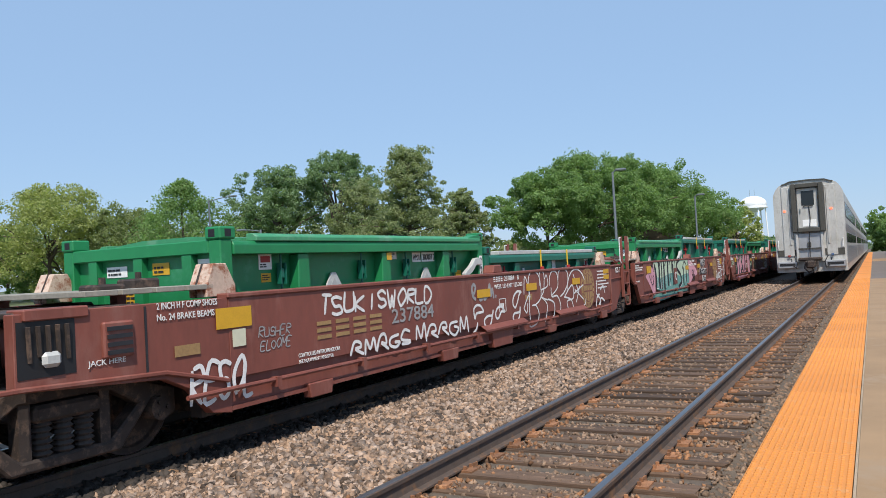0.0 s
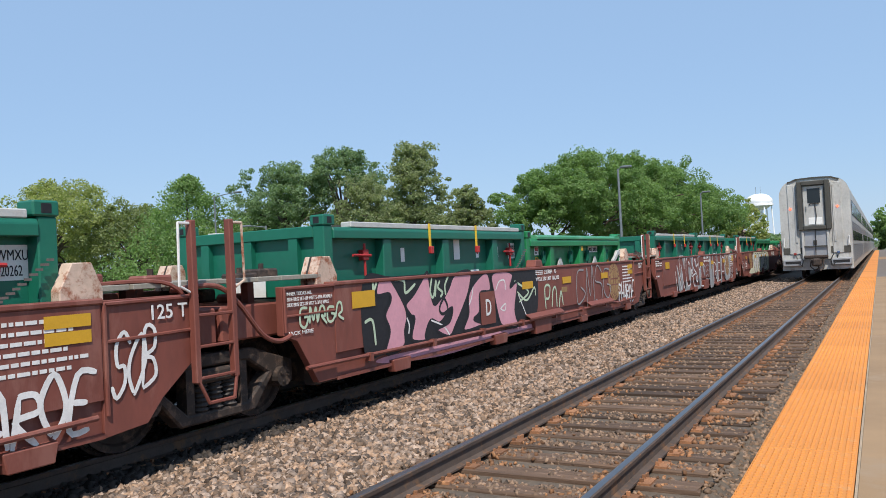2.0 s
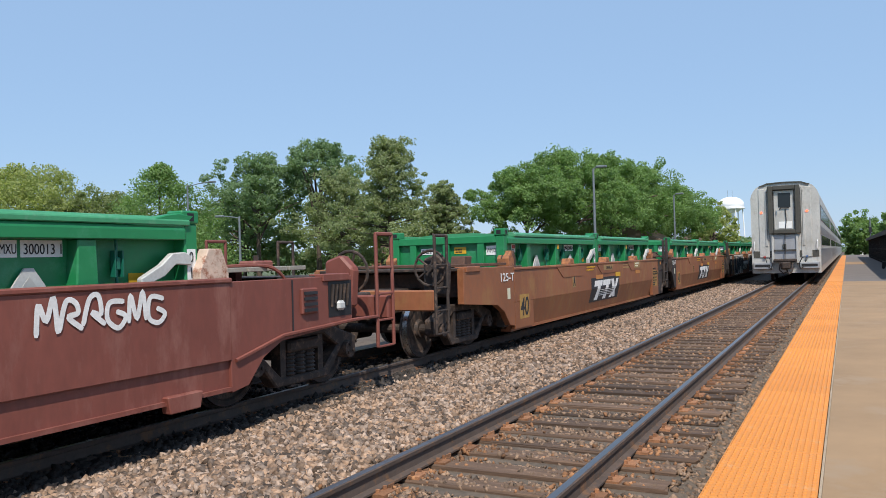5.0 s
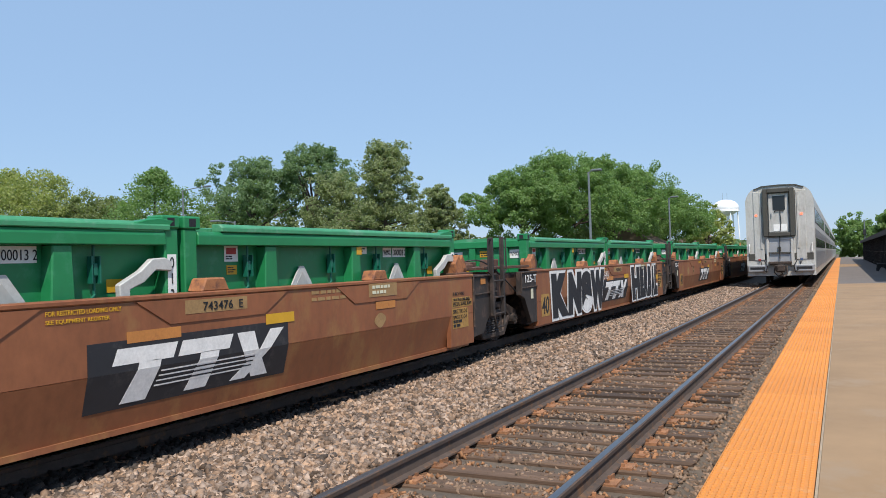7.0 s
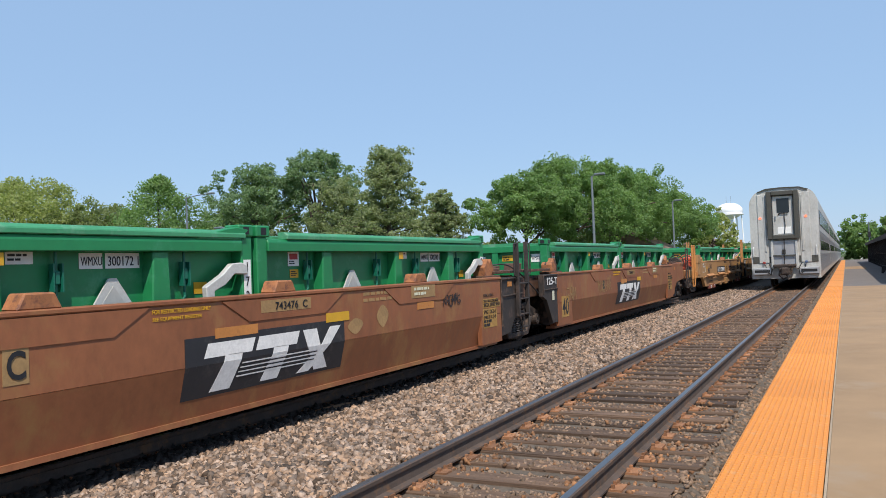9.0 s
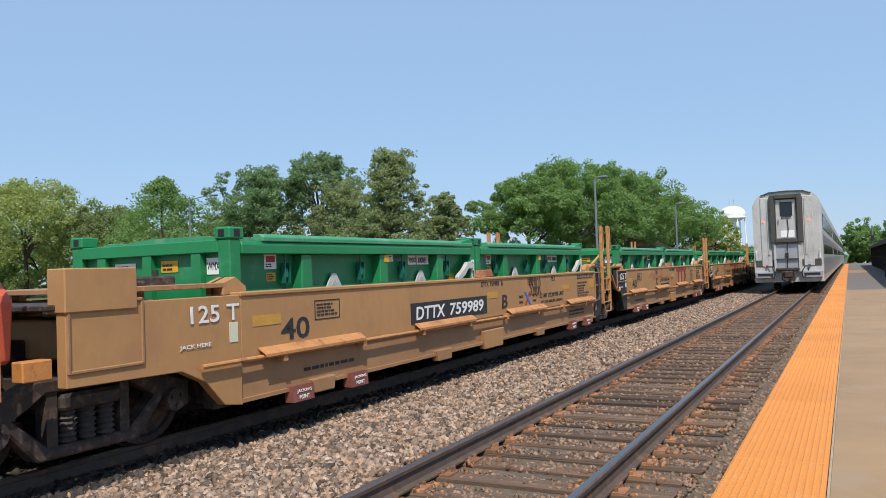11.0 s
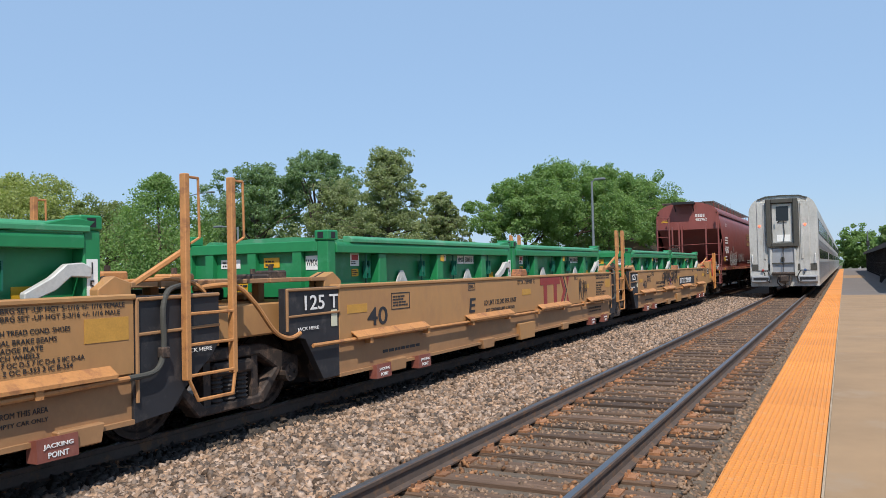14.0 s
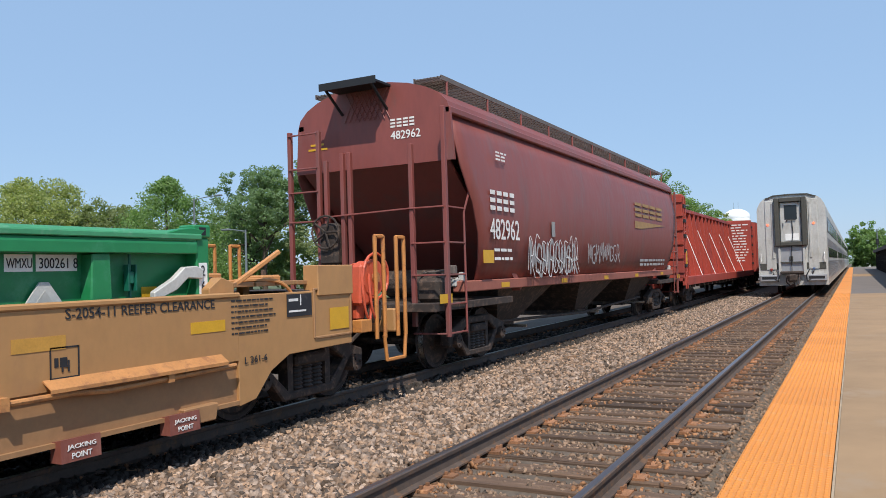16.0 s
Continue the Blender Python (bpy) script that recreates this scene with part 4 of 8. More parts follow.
def wheelset(parent, y):
    """One axle with two wheels, as a part that turns."""
    w = new("wheelset")
    w.parent = parent
    w.location = (0, y, 0.457)
    ax = part("axle", rod(BM(), (-1.1, 0, 0), (1.1, 0, 0), 0.08, 12), "grime", w)
    for s in (-1, 1):
        bm = BM()
        prof = [(0.69, 0.457), (0.72, 0.485), (0.735, 0.46), (0.83, 0.45), (0.83, 0.39), (0.80, 0.37), (0.79, 0.16), (0.84, 0.13), (0.84, 0.08)]
        N = 32
        rings = []
        for x, rr in prof:
            rings.append([bm.verts.new((s * x, rr * math.cos(2 * math.pi * k / N), rr * math.sin(2 * math.pi * k / N))) for k in range(N)])
        for a, b in zip(rings, rings[1:]):
            for k in range(N):
                bm.faces.new((a[k], a[(k + 1) % N], b[(k + 1) % N], b[k]))
        bmesh.ops.recalc_face_normals(bm, faces=bm.faces)
        part("wheel", bm, "grime", w)
        bm = BM()
        rings = [[bm.verts.new((s * x, 0.4595 * math.cos(2 * math.pi * k / N), 0.4595 * math.sin(2 * math.pi * k / N))) for k in range(N)] for x in (0.738, 0.826)]
        for k in range(N):
            bm.faces.new((rings[0][k], rings[0][(k + 1) % N], rings[1][(k + 1) % N], rings[1][k]))
        bmesh.ops.recalc_face_normals(bm, faces=bm.faces)
        part("tread", bm, "steel", w, "polished wheel tread")
        bm = rod(BM(), (s * 1.08, 0, 0), (s * 1.27, 0, 0), 0.11, 14)
        for k in range(3):
            a = k * 2.094
            rod(bm, (s * 1.26, 0.06 * math.cos(a), 0.06 * math.sin(a)), (s * 1.29, 0.06 * math.cos(a), 0.06 * math.sin(a)), 0.02, 6)
        part("bearing", bm, "grime", w)
    return w


def rail_truck(u, label="dark three-piece freight truck with coil springs on the rails"):
    t = thing("freight_truck", label, "railway truck", "freight trucks under the wagons")
    for s in (-1, 1):
        bm = BM()
        x0, x1 = (1.02, 1.2) if s > 0 else (-1.2, -1.02)
        prism(bm, [(-1.12, 0.62), (-0.98, 0.66), (-0.5, 0.82), (0.5, 0.82), (0.98, 0.66), (1.12, 0.62), (1.12, 0.38), (1.02, 0.34), (0.98, 0.5), (0.72, 0.52), (0.42, 0.7), (-0.42, 0.7), (-0.72, 0.52), (-0.98, 0.5), (-1.02, 0.34), (-1.12, 0.38)], x0, x1, "x", 0.02)
        prism(bm, [(-0.86, 0.56), (-0.74, 0.56), (-0.4, 0.26), (0.4, 0.26), (0.74, 0.56), (0.86, 0.56), (0.5, 0.16), (-0.5, 0.16)], x0, x1, "x", 0.02)
        for q in (-1, 1):
            box(bm, x0 + 0.02, x1 - 0.02, q * 0.36 - 0.05, q * 0.36 + 0.05, 0.25, 0.72)
        part("side_frame", bm, "grime", t)
        for k in range(3):
            bm = BM()
            rings = []
            for j in range(13):
                rr = 0.088 if j % 2 else 0.06
                rings.append([bm.verts.new((s * 1.12 + rr * math.cos(q * 0.5236), -0.19 + k * 0.19 + rr * math.sin(q * 0.5236), 0.26 + j * 0.0235)) for q in range(12)])
            for lo, hi in zip(rings, rings[1:]):
                for q in range(12):
                    bm.faces.new((lo[q], lo[(q + 1) % 12], hi[(q + 1) % 12], hi[q]))
            part("spring", bm, "spring", t)
        part("spring_cap", box(BM(), x0 - 0.03, x1 + 0.03, -0.3, 0.3, 0.54, 0.68, 0.03), "grime", t)
    part("bolster", box(BM(), -1.02, 1.02, -0.24, 0.24, 0.5, 0.8, 0.03), "grime", t)
    part("brake_beam", box(BM(), -0.8, 0.8, -0.42, -0.36, 0.34, 0.44), "grime", t)
    part("brake_beam", box(BM(), -0.8, 0.8, 0.36, 0.42, 0.34, 0.44), "grime", t)
    for dy in (-0.89, 0.89):
        wheelset(t, dy)
    return t


TRUCK = rail_truck(0)
TRUCK_LIST = []


def truck_at(u):
    if not TRUCK_LIST:
        t = TRUCK
    else:
        t = copy_thing(TRUCK, pose(0, 0, 0))
    TRUCK_LIST.append(t)
    WHEELS.extend(o for o in t.children if o.name.startswith("wheelset"))
    moving(t, u)


# containers ---------------------------------------------------------------
def container(kind, low=0.0):
    """A twenty-foot open-top waste container; its leading lower corner line lies at y = 0."""
    teal = kind == "teal"
    L, H, W = 6.03, 1.68 - low if teal else 1.55, 1.25
    c = thing("waste_container", "dark green waste container with grey top rail in a well wagon" if teal else "bright green covered waste container standing in a well wagon", "container", "green waste containers")
    p = kind
    part("shell", box(BM(), -W + 0.15, W - 0.15, 0.09, L - 0.09, 0.0, H - 0.1), p, c)
    for s in (-1, 1):
        for y in (0.0, L - 0.17):
            part("corner_post", box(BM(), s * W - (0.17 if s > 0 else 0), s * W + (0 if s > 0 else 0.17), y, y + 0.17, 0, H + 0.02, 0.012), p, c)
    for s in (-1, 1):
        for y in (0.0, L - 0.2):
            part("corner_casting", box(BM(), s * W - (0.2 if s > 0 else 0.015), s * W + (0.015 if s > 0 else 0.2), y - 0.015, y + 0.215, H + 0.02, H + 0.15, 0.015), p, c)
    # flat dark plates paint in the shade of the open lifting holes
    for y in (0.0, L - 0.2):
        part("casting_hole", box(BM(), W + 0.013, W + 0.018, y + 0.055, y + 0.145, H + 0.045, H + 0.125, 0.002), "iron", c, "dark plate for the shade in a lifting hole")
    for x in (-W + 0.1, W - 0.1):
        part("casting_hole", box(BM(), x - 0.045, x + 0.045, -0.018, -0.013, H + 0.045, H + 0.125, 0.002), "iron", c, "dark plate for the shade in a lifting hole")
    for s in (-1, 1):
        x0, x1 = (W - 0.16, W + 0.02) if s > 0 else (-W - 0.02, -W + 0.16)
        part("top_rail", prism(BM(), [(x0, H - 0.14), (x1, H - 0.14), (x1, H - 0.04), (x1 - s * 0.02, H), (x0, H)], 0.17, L - 0.17, "y", 0.008), p, c)
        part("side_rail", prism(BM(), [(x0, 0.02), (x1, 0.02), (x1, 0.16), (x0, 0.16)], 0.17, L - 0.17, "y"), p, c)
        for f in ((0.23, 0.5, 0.79) if teal else (0.22, 0.51, 0.79)):
            w = 0.15
            part("stake", prism(BM(), [(f * L - w, 0.16), (f * L + w, 0.16), (f * L + w * 0.62, H - 0.14), (f * L - w * 0.62, H - 0.14)], x0, x1 - s * 0.03, "x", 0.012), p, c)
    for y0, y1 in ((0.0, 0.1), (L - 0.1, L)):
        part("end_rail", box(BM(), -W + 0.17, W - 0.17, y0, y1, H - 0.12, H + 0.02, 0.01), p, c)
        part("end_rail", box(BM(), -W + 0.17, W - 0.17, y0, y1, 0, 0.14, 0.01), p, c)
        for x in (-0.75, 0.0, 0.75):
            part("end_stake", box(BM(), x - 0.07, x + 0.07, y0 + 0.01, y1 - 0.01, 0.14, H - 0.12), p, c)
    fx = W + 0.02
    pan = W - 0.148
    if teal:
        part("cover_rail", box(BM(), W - 0.16, W + 0.005, 0.55, L - 0.25, H + 0.002, H + 0.075, 0.01), "galv", c, "silver cover rail")
        part("cover_rail", box(BM(), -W - 0.005, -W + 0.16, 0.55, L - 0.25, H + 0.002, H + 0.075, 0.01), "galv", c, "silver cover rail")
        part("cover", box(BM(), -W + 0.16, W - 0.16, 0.5, L - 0.2, H - 0.05, H + 0.04), "rubber", c, "dark flat cover")
        for f in (0.41, 0.66):
            st = part("strap", box(BM(), fx, fx + 0.012, f * L - 0.025, f * L + 0.025, H - 0.26, H + 0.085), "strap", c, "yellow ratchet strap")
            part("strap_buckle", box(BM(), fx - 0.01, fx + 0.05, f * L - 0.04, f * L + 0.04, H - 0.36, H - 0.25, 0.01), "red", st)
        for y in (0.95, L - 0.5):
            bm = rod(BM(), (pan + 0.06, y, H - 0.62), (pan + 0.06, y, H - 0.2), 0.018)
            rod(bm, (pan + 0.09, y - 0.3, H - 0.35), (pan + 0.09, y + 0.1, H - 0.36), 0.018)
            box(bm, pan, pan + 0.09, y - 0.06, y + 0.06, H - 0.42, H - 0.28, 0.01)
            part("latch", bm, "red", c, "red lever latch")
        plate("data_label", c, on_side(pan, 1.92, H - 0.46), rect(0.1, 0.2), "white")
        plate("warning_label", c, on_side(pan, 4.28, H - 0.44), rect(0.1, 0.18), "white")
        plate("warning_mark", c, on_side(pan + 0.004, 4.3, H - 0.38), rect(0.06, 0.06), "red")
        plate("paper_label", c, on_side(pan, 3.5, H - 0.46), rect(0.2, 0.32), "white")
        plate("warning_label", c, on_side(pan, 5.05, H - 0.44), rect(0.1, 0.18), "white")
        wb2 = plate("company_sign", c, on_side(pan, 3.86, 0.78 - low), rect(0.5, 0.26), "white")
        plate("company_mark", wb2, Matrix.Translation((0, 0, 0.004)), [(0.04, 0.22), (0.09, 0.22), (0.13, 0.12), (0.17, 0.2), (0.21, 0.12), (0.25, 0.22), (0.25, 0.1), (0.17, 0.05), (0.08, 0.05)], "green")
        plate("company_mark", wb2, Matrix.Translation((0, 0, 0.004)), [(0.25, 0.22), (0.3, 0.12), (0.33, 0.2), (0.37, 0.12), (0.42, 0.22), (0.46, 0.22), (0.41, 0.05), (0.28, 0.05)], "yellow")
        bm = BM()
        for k in range(24):
            a = k / 23
            box(bm, fx + 0.03 - 0.008 * (k % 2), fx + 0.045 + 0.008 * (k % 2), L - 0.14 - 1.1 * a, L - 0.085 - 1.1 * a, 1.34 - 0.5 * a - 0.12 * math.sin(a * math.pi), 1.36 - 0.5 * a - 0.12 * math.sin(a * math.pi))
        part("chain", bm, "walk", c, "steel tie-down chain")
        plate("end_sign", c, pose(-0.3, -0.004, 0.75, 90, 0, 0), rect(0.6, 0.32), "white")
    else:
        part("cover_lip", prism(BM(), [(W - 0.12, H), (W + 0.03, H), (W + 0.03, H + 0.05), (W - 0.02, H + 0.085), (W - 0.12, H + 0.085)], 0.5, L - 0.12, "y", 0.008), "green_faded", c, "folded cover lip")
        part("cover_lip", prism(BM(), [(-W + 0.12, H), (-W - 0.03, H), (-W - 0.03, H + 0.05), (-W + 0.02, H + 0.085), (-W + 0.12, H + 0.085)], 0.5, L - 0.12, "y", 0.008), "green_faded", c, "folded cover lip")
        part("cover", prism(BM(), [(-W + 0.12, H - 0.02), (W - 0.12, H - 0.02), (W - 0.12, H + 0.04), (0.4, H + 0.1), (-0.4, H + 0.1), (-W + 0.12, H + 0.04)], 0.42, L - 0.15, "y"), "green_faded", c, "pale green ribbed cover")
        for y in (1.02, 2.6, 3.71, 5.13):
            bm = rod(BM(), (pan + 0.05, y, H - 0.6), (pan + 0.05, y, H - 0.02), 0.014)
            box(bm, pan, pan + 0.08, y - 0.03, y + 0.03, H - 0.42, H - 0.3, 0.012)
            rod(bm, (pan + 0.06, y, H - 0.58), (pan + 0.06, y - 0.09, H - 0.66), 0.012)
            rod(bm, (pan + 0.06, y - 0.09, H - 0.66), (pan + 0.03, y - 0.04, H - 0.72), 0.012)
            box(bm, pan + 0.03, pan + 0.09, y - 0.05, y - 0.035, H - 0.48, H - 0.24)
            box(bm, pan + 0.03, pan + 0.09, y + 0.035, y + 0.05, H - 0.48, H - 0.24)
            part("latch", bm, "teal", c, "dark green chain latch")
        for y in (2.0, 4.28):
            tri = plate("diamond_plate", c, on_side(pan + 0.03, y, 0.72), [(-0.36, 0), (0.36, 0), (0.04, 0.45), (-0.04, 0.45)], "galv", 0.02, "grey placard holder")
            plate("placard", tri, Matrix.Translation((0, 0, 0.02)), [(-0.27, 0.03), (0.27, 0.03), (0, 0.38)], "stainless")
        plate("notice", c, on_side(pan, 0.71, 1.24), rect(0.21, 0.17), "white")
        plate("notice_mark", c, on_side(pan + 0.004, 0.74, 1.32), rect(0.15, 0.07), "red")
        plate("yellow_notice", c, on_side(pan, 0.74, 1.1), rect(0.16, 0.1), "yellow")
        plate("yellow_notice", c, on_side(fx - 0.028, 3.08, 1.3), rect(0.12, 0.1), "yellow")
        plate("white_notice", c, on_side(pan, 3.3, 1.31), rect(0.24, 0.1), "white")
        bars(c, on_side(pan + 0.005, 3.32, 1.375), text_rows(2, 0.2, 0.018, 0.035, 6, 0.05), "black", "notice_lettering")
        bars(c, on_side(pan + 0.005, 0.73, 1.29), text_rows(2, 0.16, 0.014, 0.025, 7, 0.05), "black", "notice_lettering")
        bars(c, on_side(pan + 0.005, 0.755, 1.17), text_rows(3, 0.13, 0.012, 0.024, 8, 0.04), "black", "notice_lettering")
        board = plate("number_board", c, on_side(pan, 3.97, 1.26), rect(0.24, 0.14), "white")
        letters("WMXU", 0.115, "black", board, Matrix.Translation((0.015, 0.03, 0.003)), wide=0.6)
        plate("number_board", c, on_side(pan, 4.24, 1.26), rect(0.38, 0.14), "white")
        plate("yellow_mark", c, on_side(pan, 5.3, 0.98), rect(0.18, 0.12), "yellow")
        arm = prism(BM(), [(L - 0.12, 1.16), (L - 0.32, 1.17), (L - 0.46, 1.06), (L - 0.62, 1.0), (L - 0.62, 0.62), (L - 0.72, 0.62), (L - 0.74, 1.05), (L - 0.5, 1.17), (L - 0.36, 1.28), (L - 0.2, 1.29), (L - 0.12, 1.25)], fx - 0.05, fx + 0.02, "x", 0.01)
        part("tailgate_arm", arm, "galv", c, "pale grey tailgate hinge arm")
        part("gate_bracket", prism(BM(), [(L - 0.9, H - 0.02), (L - 0.2, H - 0.02), (L - 0.05, H + 0.1), (L - 0.25, H + 0.12), (L - 0.4, H + 0.1)], fx - 0.16, fx, "x", 0.01), "green", c)
        plate("post_number", c, on_side(W + 0.001, L - 0.145, 0.62), rect(0.11, 0.7), "white")
        plate("end_notice", c, on_end(-0.6, 0.086, 1.24), rect(0.34, 0.12), "white")
        plate("end_notice", c, on_end(0.15, 0.086, 1.24), rect(0.26, 0.13), "yellow")
        plate("end_notice", c, on_end(-0.45, 0.086, 0.92), rect(0.36, 0.18), "yellow")
        bd = plate("end_board", c, on_end(0.84, 0.086, 1.2), rect(0.24, 0.18), "white")
        letters("WMXU", 0.12, "black", bd, Matrix.Translation((0.012, 0.05, 0.003)), wide=0.58)
        bars(c, on_end(-0.57, 0.08, 1.31), text_rows(2, 0.28, 0.022, 0.045, 3, 0.06), "black", "notice_lettering")
        bars(c, on_end(0.18, 0.08, 1.31), text_rows(2, 0.2, 0.022, 0.045, 4, 0.06), "black", "notice_lettering")
        bars(c, on_end(-0.42, 0.08, 1.04), text_rows(3, 0.3, 0.025, 0.05, 5, 0.06), "black", "notice_lettering")
    return c


BASES = {"green": container("green"), "teal": container("teal"), "low": container("teal", 0.36)}
USED = set()
NUMBERED = []


def put_container(kind, u, number=""):
    if kind in USED:
        c = copy_thing(BASES[kind], pose(0, 0, 0))
    else:
        c = BASES[kind]
        USED.add(kind)
    NUMBERED.append((c, kind, number))
    c["z"] = 0.44
    moving(c, u)


def number_container(c, kind, number):
    if kind == "green":
        letters(number, 0.125, "black", c, on_side(1.106, 4.26, 1.285), wide=0.78)
        for k, digit in enumerate("014" if number == "300141 6" else number[3:6]):
            letters(digit, 0.15, "black", c, on_side(1.256, 5.905, 1.19 - 0.155 * k), wide=0.8)
    else:
        b = plate("number_board", c, on_side(1.102, 5.58, 1.2 if kind == "teal" else 0.9), rect(0.28, 0.28), "white")
        letters("WMXU", 0.12, "black", b, Matrix.Translation((0.02, 0.16, 0.004)), wide=0.68)
        letters(number, 0.12, "black", b, Matrix.Translation((0.015, 0.035, 0.004)), wide=0.6)


# well wagons ----------------------------------------------------------------
def well(style, S):
    """One unit of an articulated well wagon; its leading truck stands at y = 0, the next at y = S."""
    main = {"bnsf": "bnsf", "brown": "brown", "tan": "tan"}[style]
    end = {"bnsf": "bnsf", "brown": "brown_black", "tan": "black"}[style]
    word = {"bnsf": "red-brown well wagon unit covered in graffiti, rolling on the far track", "brown": "rusty orange-brown well wagon unit rolling on the far track", "tan": "tan well wagon unit with black ends rolling on the far track"}[style]
    w = thing("well_wagon", word, "well wagon", style.replace("bnsf", "red-brown").replace("brown", "orange-brown") + " well wagon units")
    top = {"bnsf": 1.46, "brown": 1.39, "tan": 1.45}[style]
    brk = {"bnsf": 0.63, "brown": 0.74, "tan": 0.76}[style]
    a, b = 1.55, S - 1.55
    for s in (-1, 1):
        def X(o, i):
            return (o, i) if s > 0 else (-o, -i)
        # side sheet: upper face, lower sill
        part("side_sheet", box(BM(), *sorted(X(1.44, 1.5)), a, b, brk, top - 0.05, 0.004), main, w)
        if style == "brown":
            part("lower_sheet", prism(BM(), [(s * 1.5, brk - 0.002), (s * 1.44, brk - 0.002), (s * 1.3, 0.24), (s * 1.37, 0.24)], a, b, "y"), main, w, "inward sloping lower side sheet")
            part("bottom_flange", box(BM(), *sorted(X(1.2, 1.4)), a, b, 0.19, 0.24), main, w)
        else:
            # on tan units the shade below the break is put into the paint
            part("lower_sheet", box(BM(), *sorted(X(1.38, 1.46)), a, b, 0.36, brk - 0.002), "tan_dark" if style == "tan" else main, w)
            part("bottom_flange", box(BM(), *sorted(X(1.2, 1.5)), a, b, 0.32, 0.36), "tan_dark" if style == "tan" else main, w)
        part("top_chord", box(BM(), *sorted(X(1.36, 1.52)), a - 0.02, b + 0.02, top - 0.05, top, 0.012), main, w)
        # end plates of the side, cut away over the trucks
        e0 = 0.52 if style == "tan" else 0.66
        front = [(e0, top - 0.02), (e0, 0.92), (0.88, 0.84), (1.22, 0.34), (a - 0.002, 0.34), (a - 0.002, top - 0.02)]
        rear = [(b + 0.002, top - 0.02), (b + 0.002, 0.32), (S - 1.12, 0.36), (S - 0.95, 0.55), (S - 0.6, 0.82), (S - 0.5, 0.95), (S - 0.5, top - 0.02)]
        part("end_plate", prism(BM(), front, *X(1.4, 1.49), "x", 0.004), end, w)
        part("end_plate", prism(BM(), rear, *X(1.4, 1.49), "x", 0.004), end, w)
        # rims on the end plates
        bm = BM()
        xo = s * 1.505
        pipe(bm, [(xo, e0 + 0.02, 0.95), (xo, e0 + 0.02, top - 0.04), (xo, a, top - 0.04)], 0.018, 6)
        pipe(bm, [(xo, e0 + 0.02, top - 0.34), (xo, a, top - 0.33)], 0.014, 6)
        part("plate_rim", bm, "bnsf" if style == "bnsf" else "tan_dark" if style == "tan" else "grime", w)
        bm = BM()
        pipe(bm, [(xo, b + 0.03, 0.5), (xo, b + 0.03, top - 0.05), (xo, S - 0.52, top - 0.04)], 0.018, 6)
        pipe(bm, [(xo, b + 0.03, top - 0.36), (xo, S - 0.52, top - 0.34)], 0.016, 6)
        part("plate_rim", bm, "bnsf" if style == "bnsf" else "tan_dark" if style == "tan" else "grime", w)
        # wheel housings inside
        part("housing", box(BM(), *sorted(X(1.25, 1.39)), a - 0.3, a + 0.5, 0.3, 1.2), "grime", w)
        # ladder posts and rungs at the rear end
        ph = {"bnsf": 2.14, "brown": 2.03, "tan": 2.58}[style]
        pm = {"bnsf": "bnsf", "brown": "brown_black", "tan": "ledge"}[style]
        y0, y1 = {"bnsf": (S - 0.6, S - 0.12), "brown": (S - 0.81, S - 0.33), "tan": (S - 0.98, S - 0.36)}[style]
        for y, zt in ((y0, ph - 0.02), (y1, ph)):
            part("ladder_post", box(BM(), *sorted(X(1.5, 1.575)), y - 0.032, y + 0.032, 0.62, zt, 0.008), pm, w)
            hm = {"bnsf": "chalk", "brown": "brown_black", "tan": "ledge"}[style]
            hd = -1 if style != "tan" and y == y0 else 1
            part("hand_rail", pipe(BM(), [(s * 1.55, y + 0.03 * hd, zt - 0.03), (s * 1.55, y + 0.16 * hd, zt - 0.03), (s * 1.55, y + 0.17 * hd, zt - 0.6), (s * 1.55, y + 0.05 * hd, zt - 0.66)], 0.013, 6), hm if not (style == "bnsf" and y > S - 0.3) else "guide", w)
        for z in (0.66, 0.95, 1.24):
            part("rung", rod(BM(), (s * 1.56, y0, z), (s * 1.56, y1, z), 0.016, 6), pm, w)
        part("stirrup", pipe(BM(), [(s * 1.56, y0, 0.64), (s * 1.56, y0 + 0.12, 0.42), (s * 1.56, y1 - 0.04, 0.42), (s * 1.56, y1, 0.64)], 0.018, 6), pm, w)
        # container guides at the well's corners
        gm = {"bnsf": "guide", "brown": "rust_guide", "tan": "tan_dark"}[style]
        for y, d in ((1.75, 1), (S - 1.75, -1)):
            if style == "bnsf":
                gd = [(y - 0.34 * d, top - 0.03), (y + 0.06 * d, top - 0.03), (y + 0.06 * d, top + 0.08), (y - 0.06 * d, top + 0.3), (y - 0.24 * d, top + 0.3), (y - 0.34 * d, top + 0.08)]
            elif style == "brown":
                gd = [(y - 0.1, top - 0.03), (y + 0.12, top - 0.03), (y + 0.14, top + 0.16), (y + 0.02, top + 0.33), (y - 0.13, top + 0.18)]
            else:
                gd = [(y - 0.3 * d, top - 0.03), (y + 0.05 * d, top - 0.03), (y + 0.05 * d, top + 0.05), (y - 0.12 * d, top + 0.16), (y - 0.3 * d, top + 0.1)]
            gp = part("container_guide", prism(BM(), gd, *X(1.12, 1.36), "x", 0.008), gm if style != "tan" else "tan", w, "bent steel container guide")
            if style == "brown":
                part("container_guide", prism(BM(), [(gy + 0.26, gz) for gy, gz in gd], *X(1.16, 1.3), "x", 0.008), gm if d < 0 else "brown_grime", w, "bent steel container guide")
                part("guide_foot", box(BM(), *sorted(X(1.1, 1.4)), y - 0.2, y + 0.45, top - 0.03, top + 0.03, 0.01), "brown_grime", w)
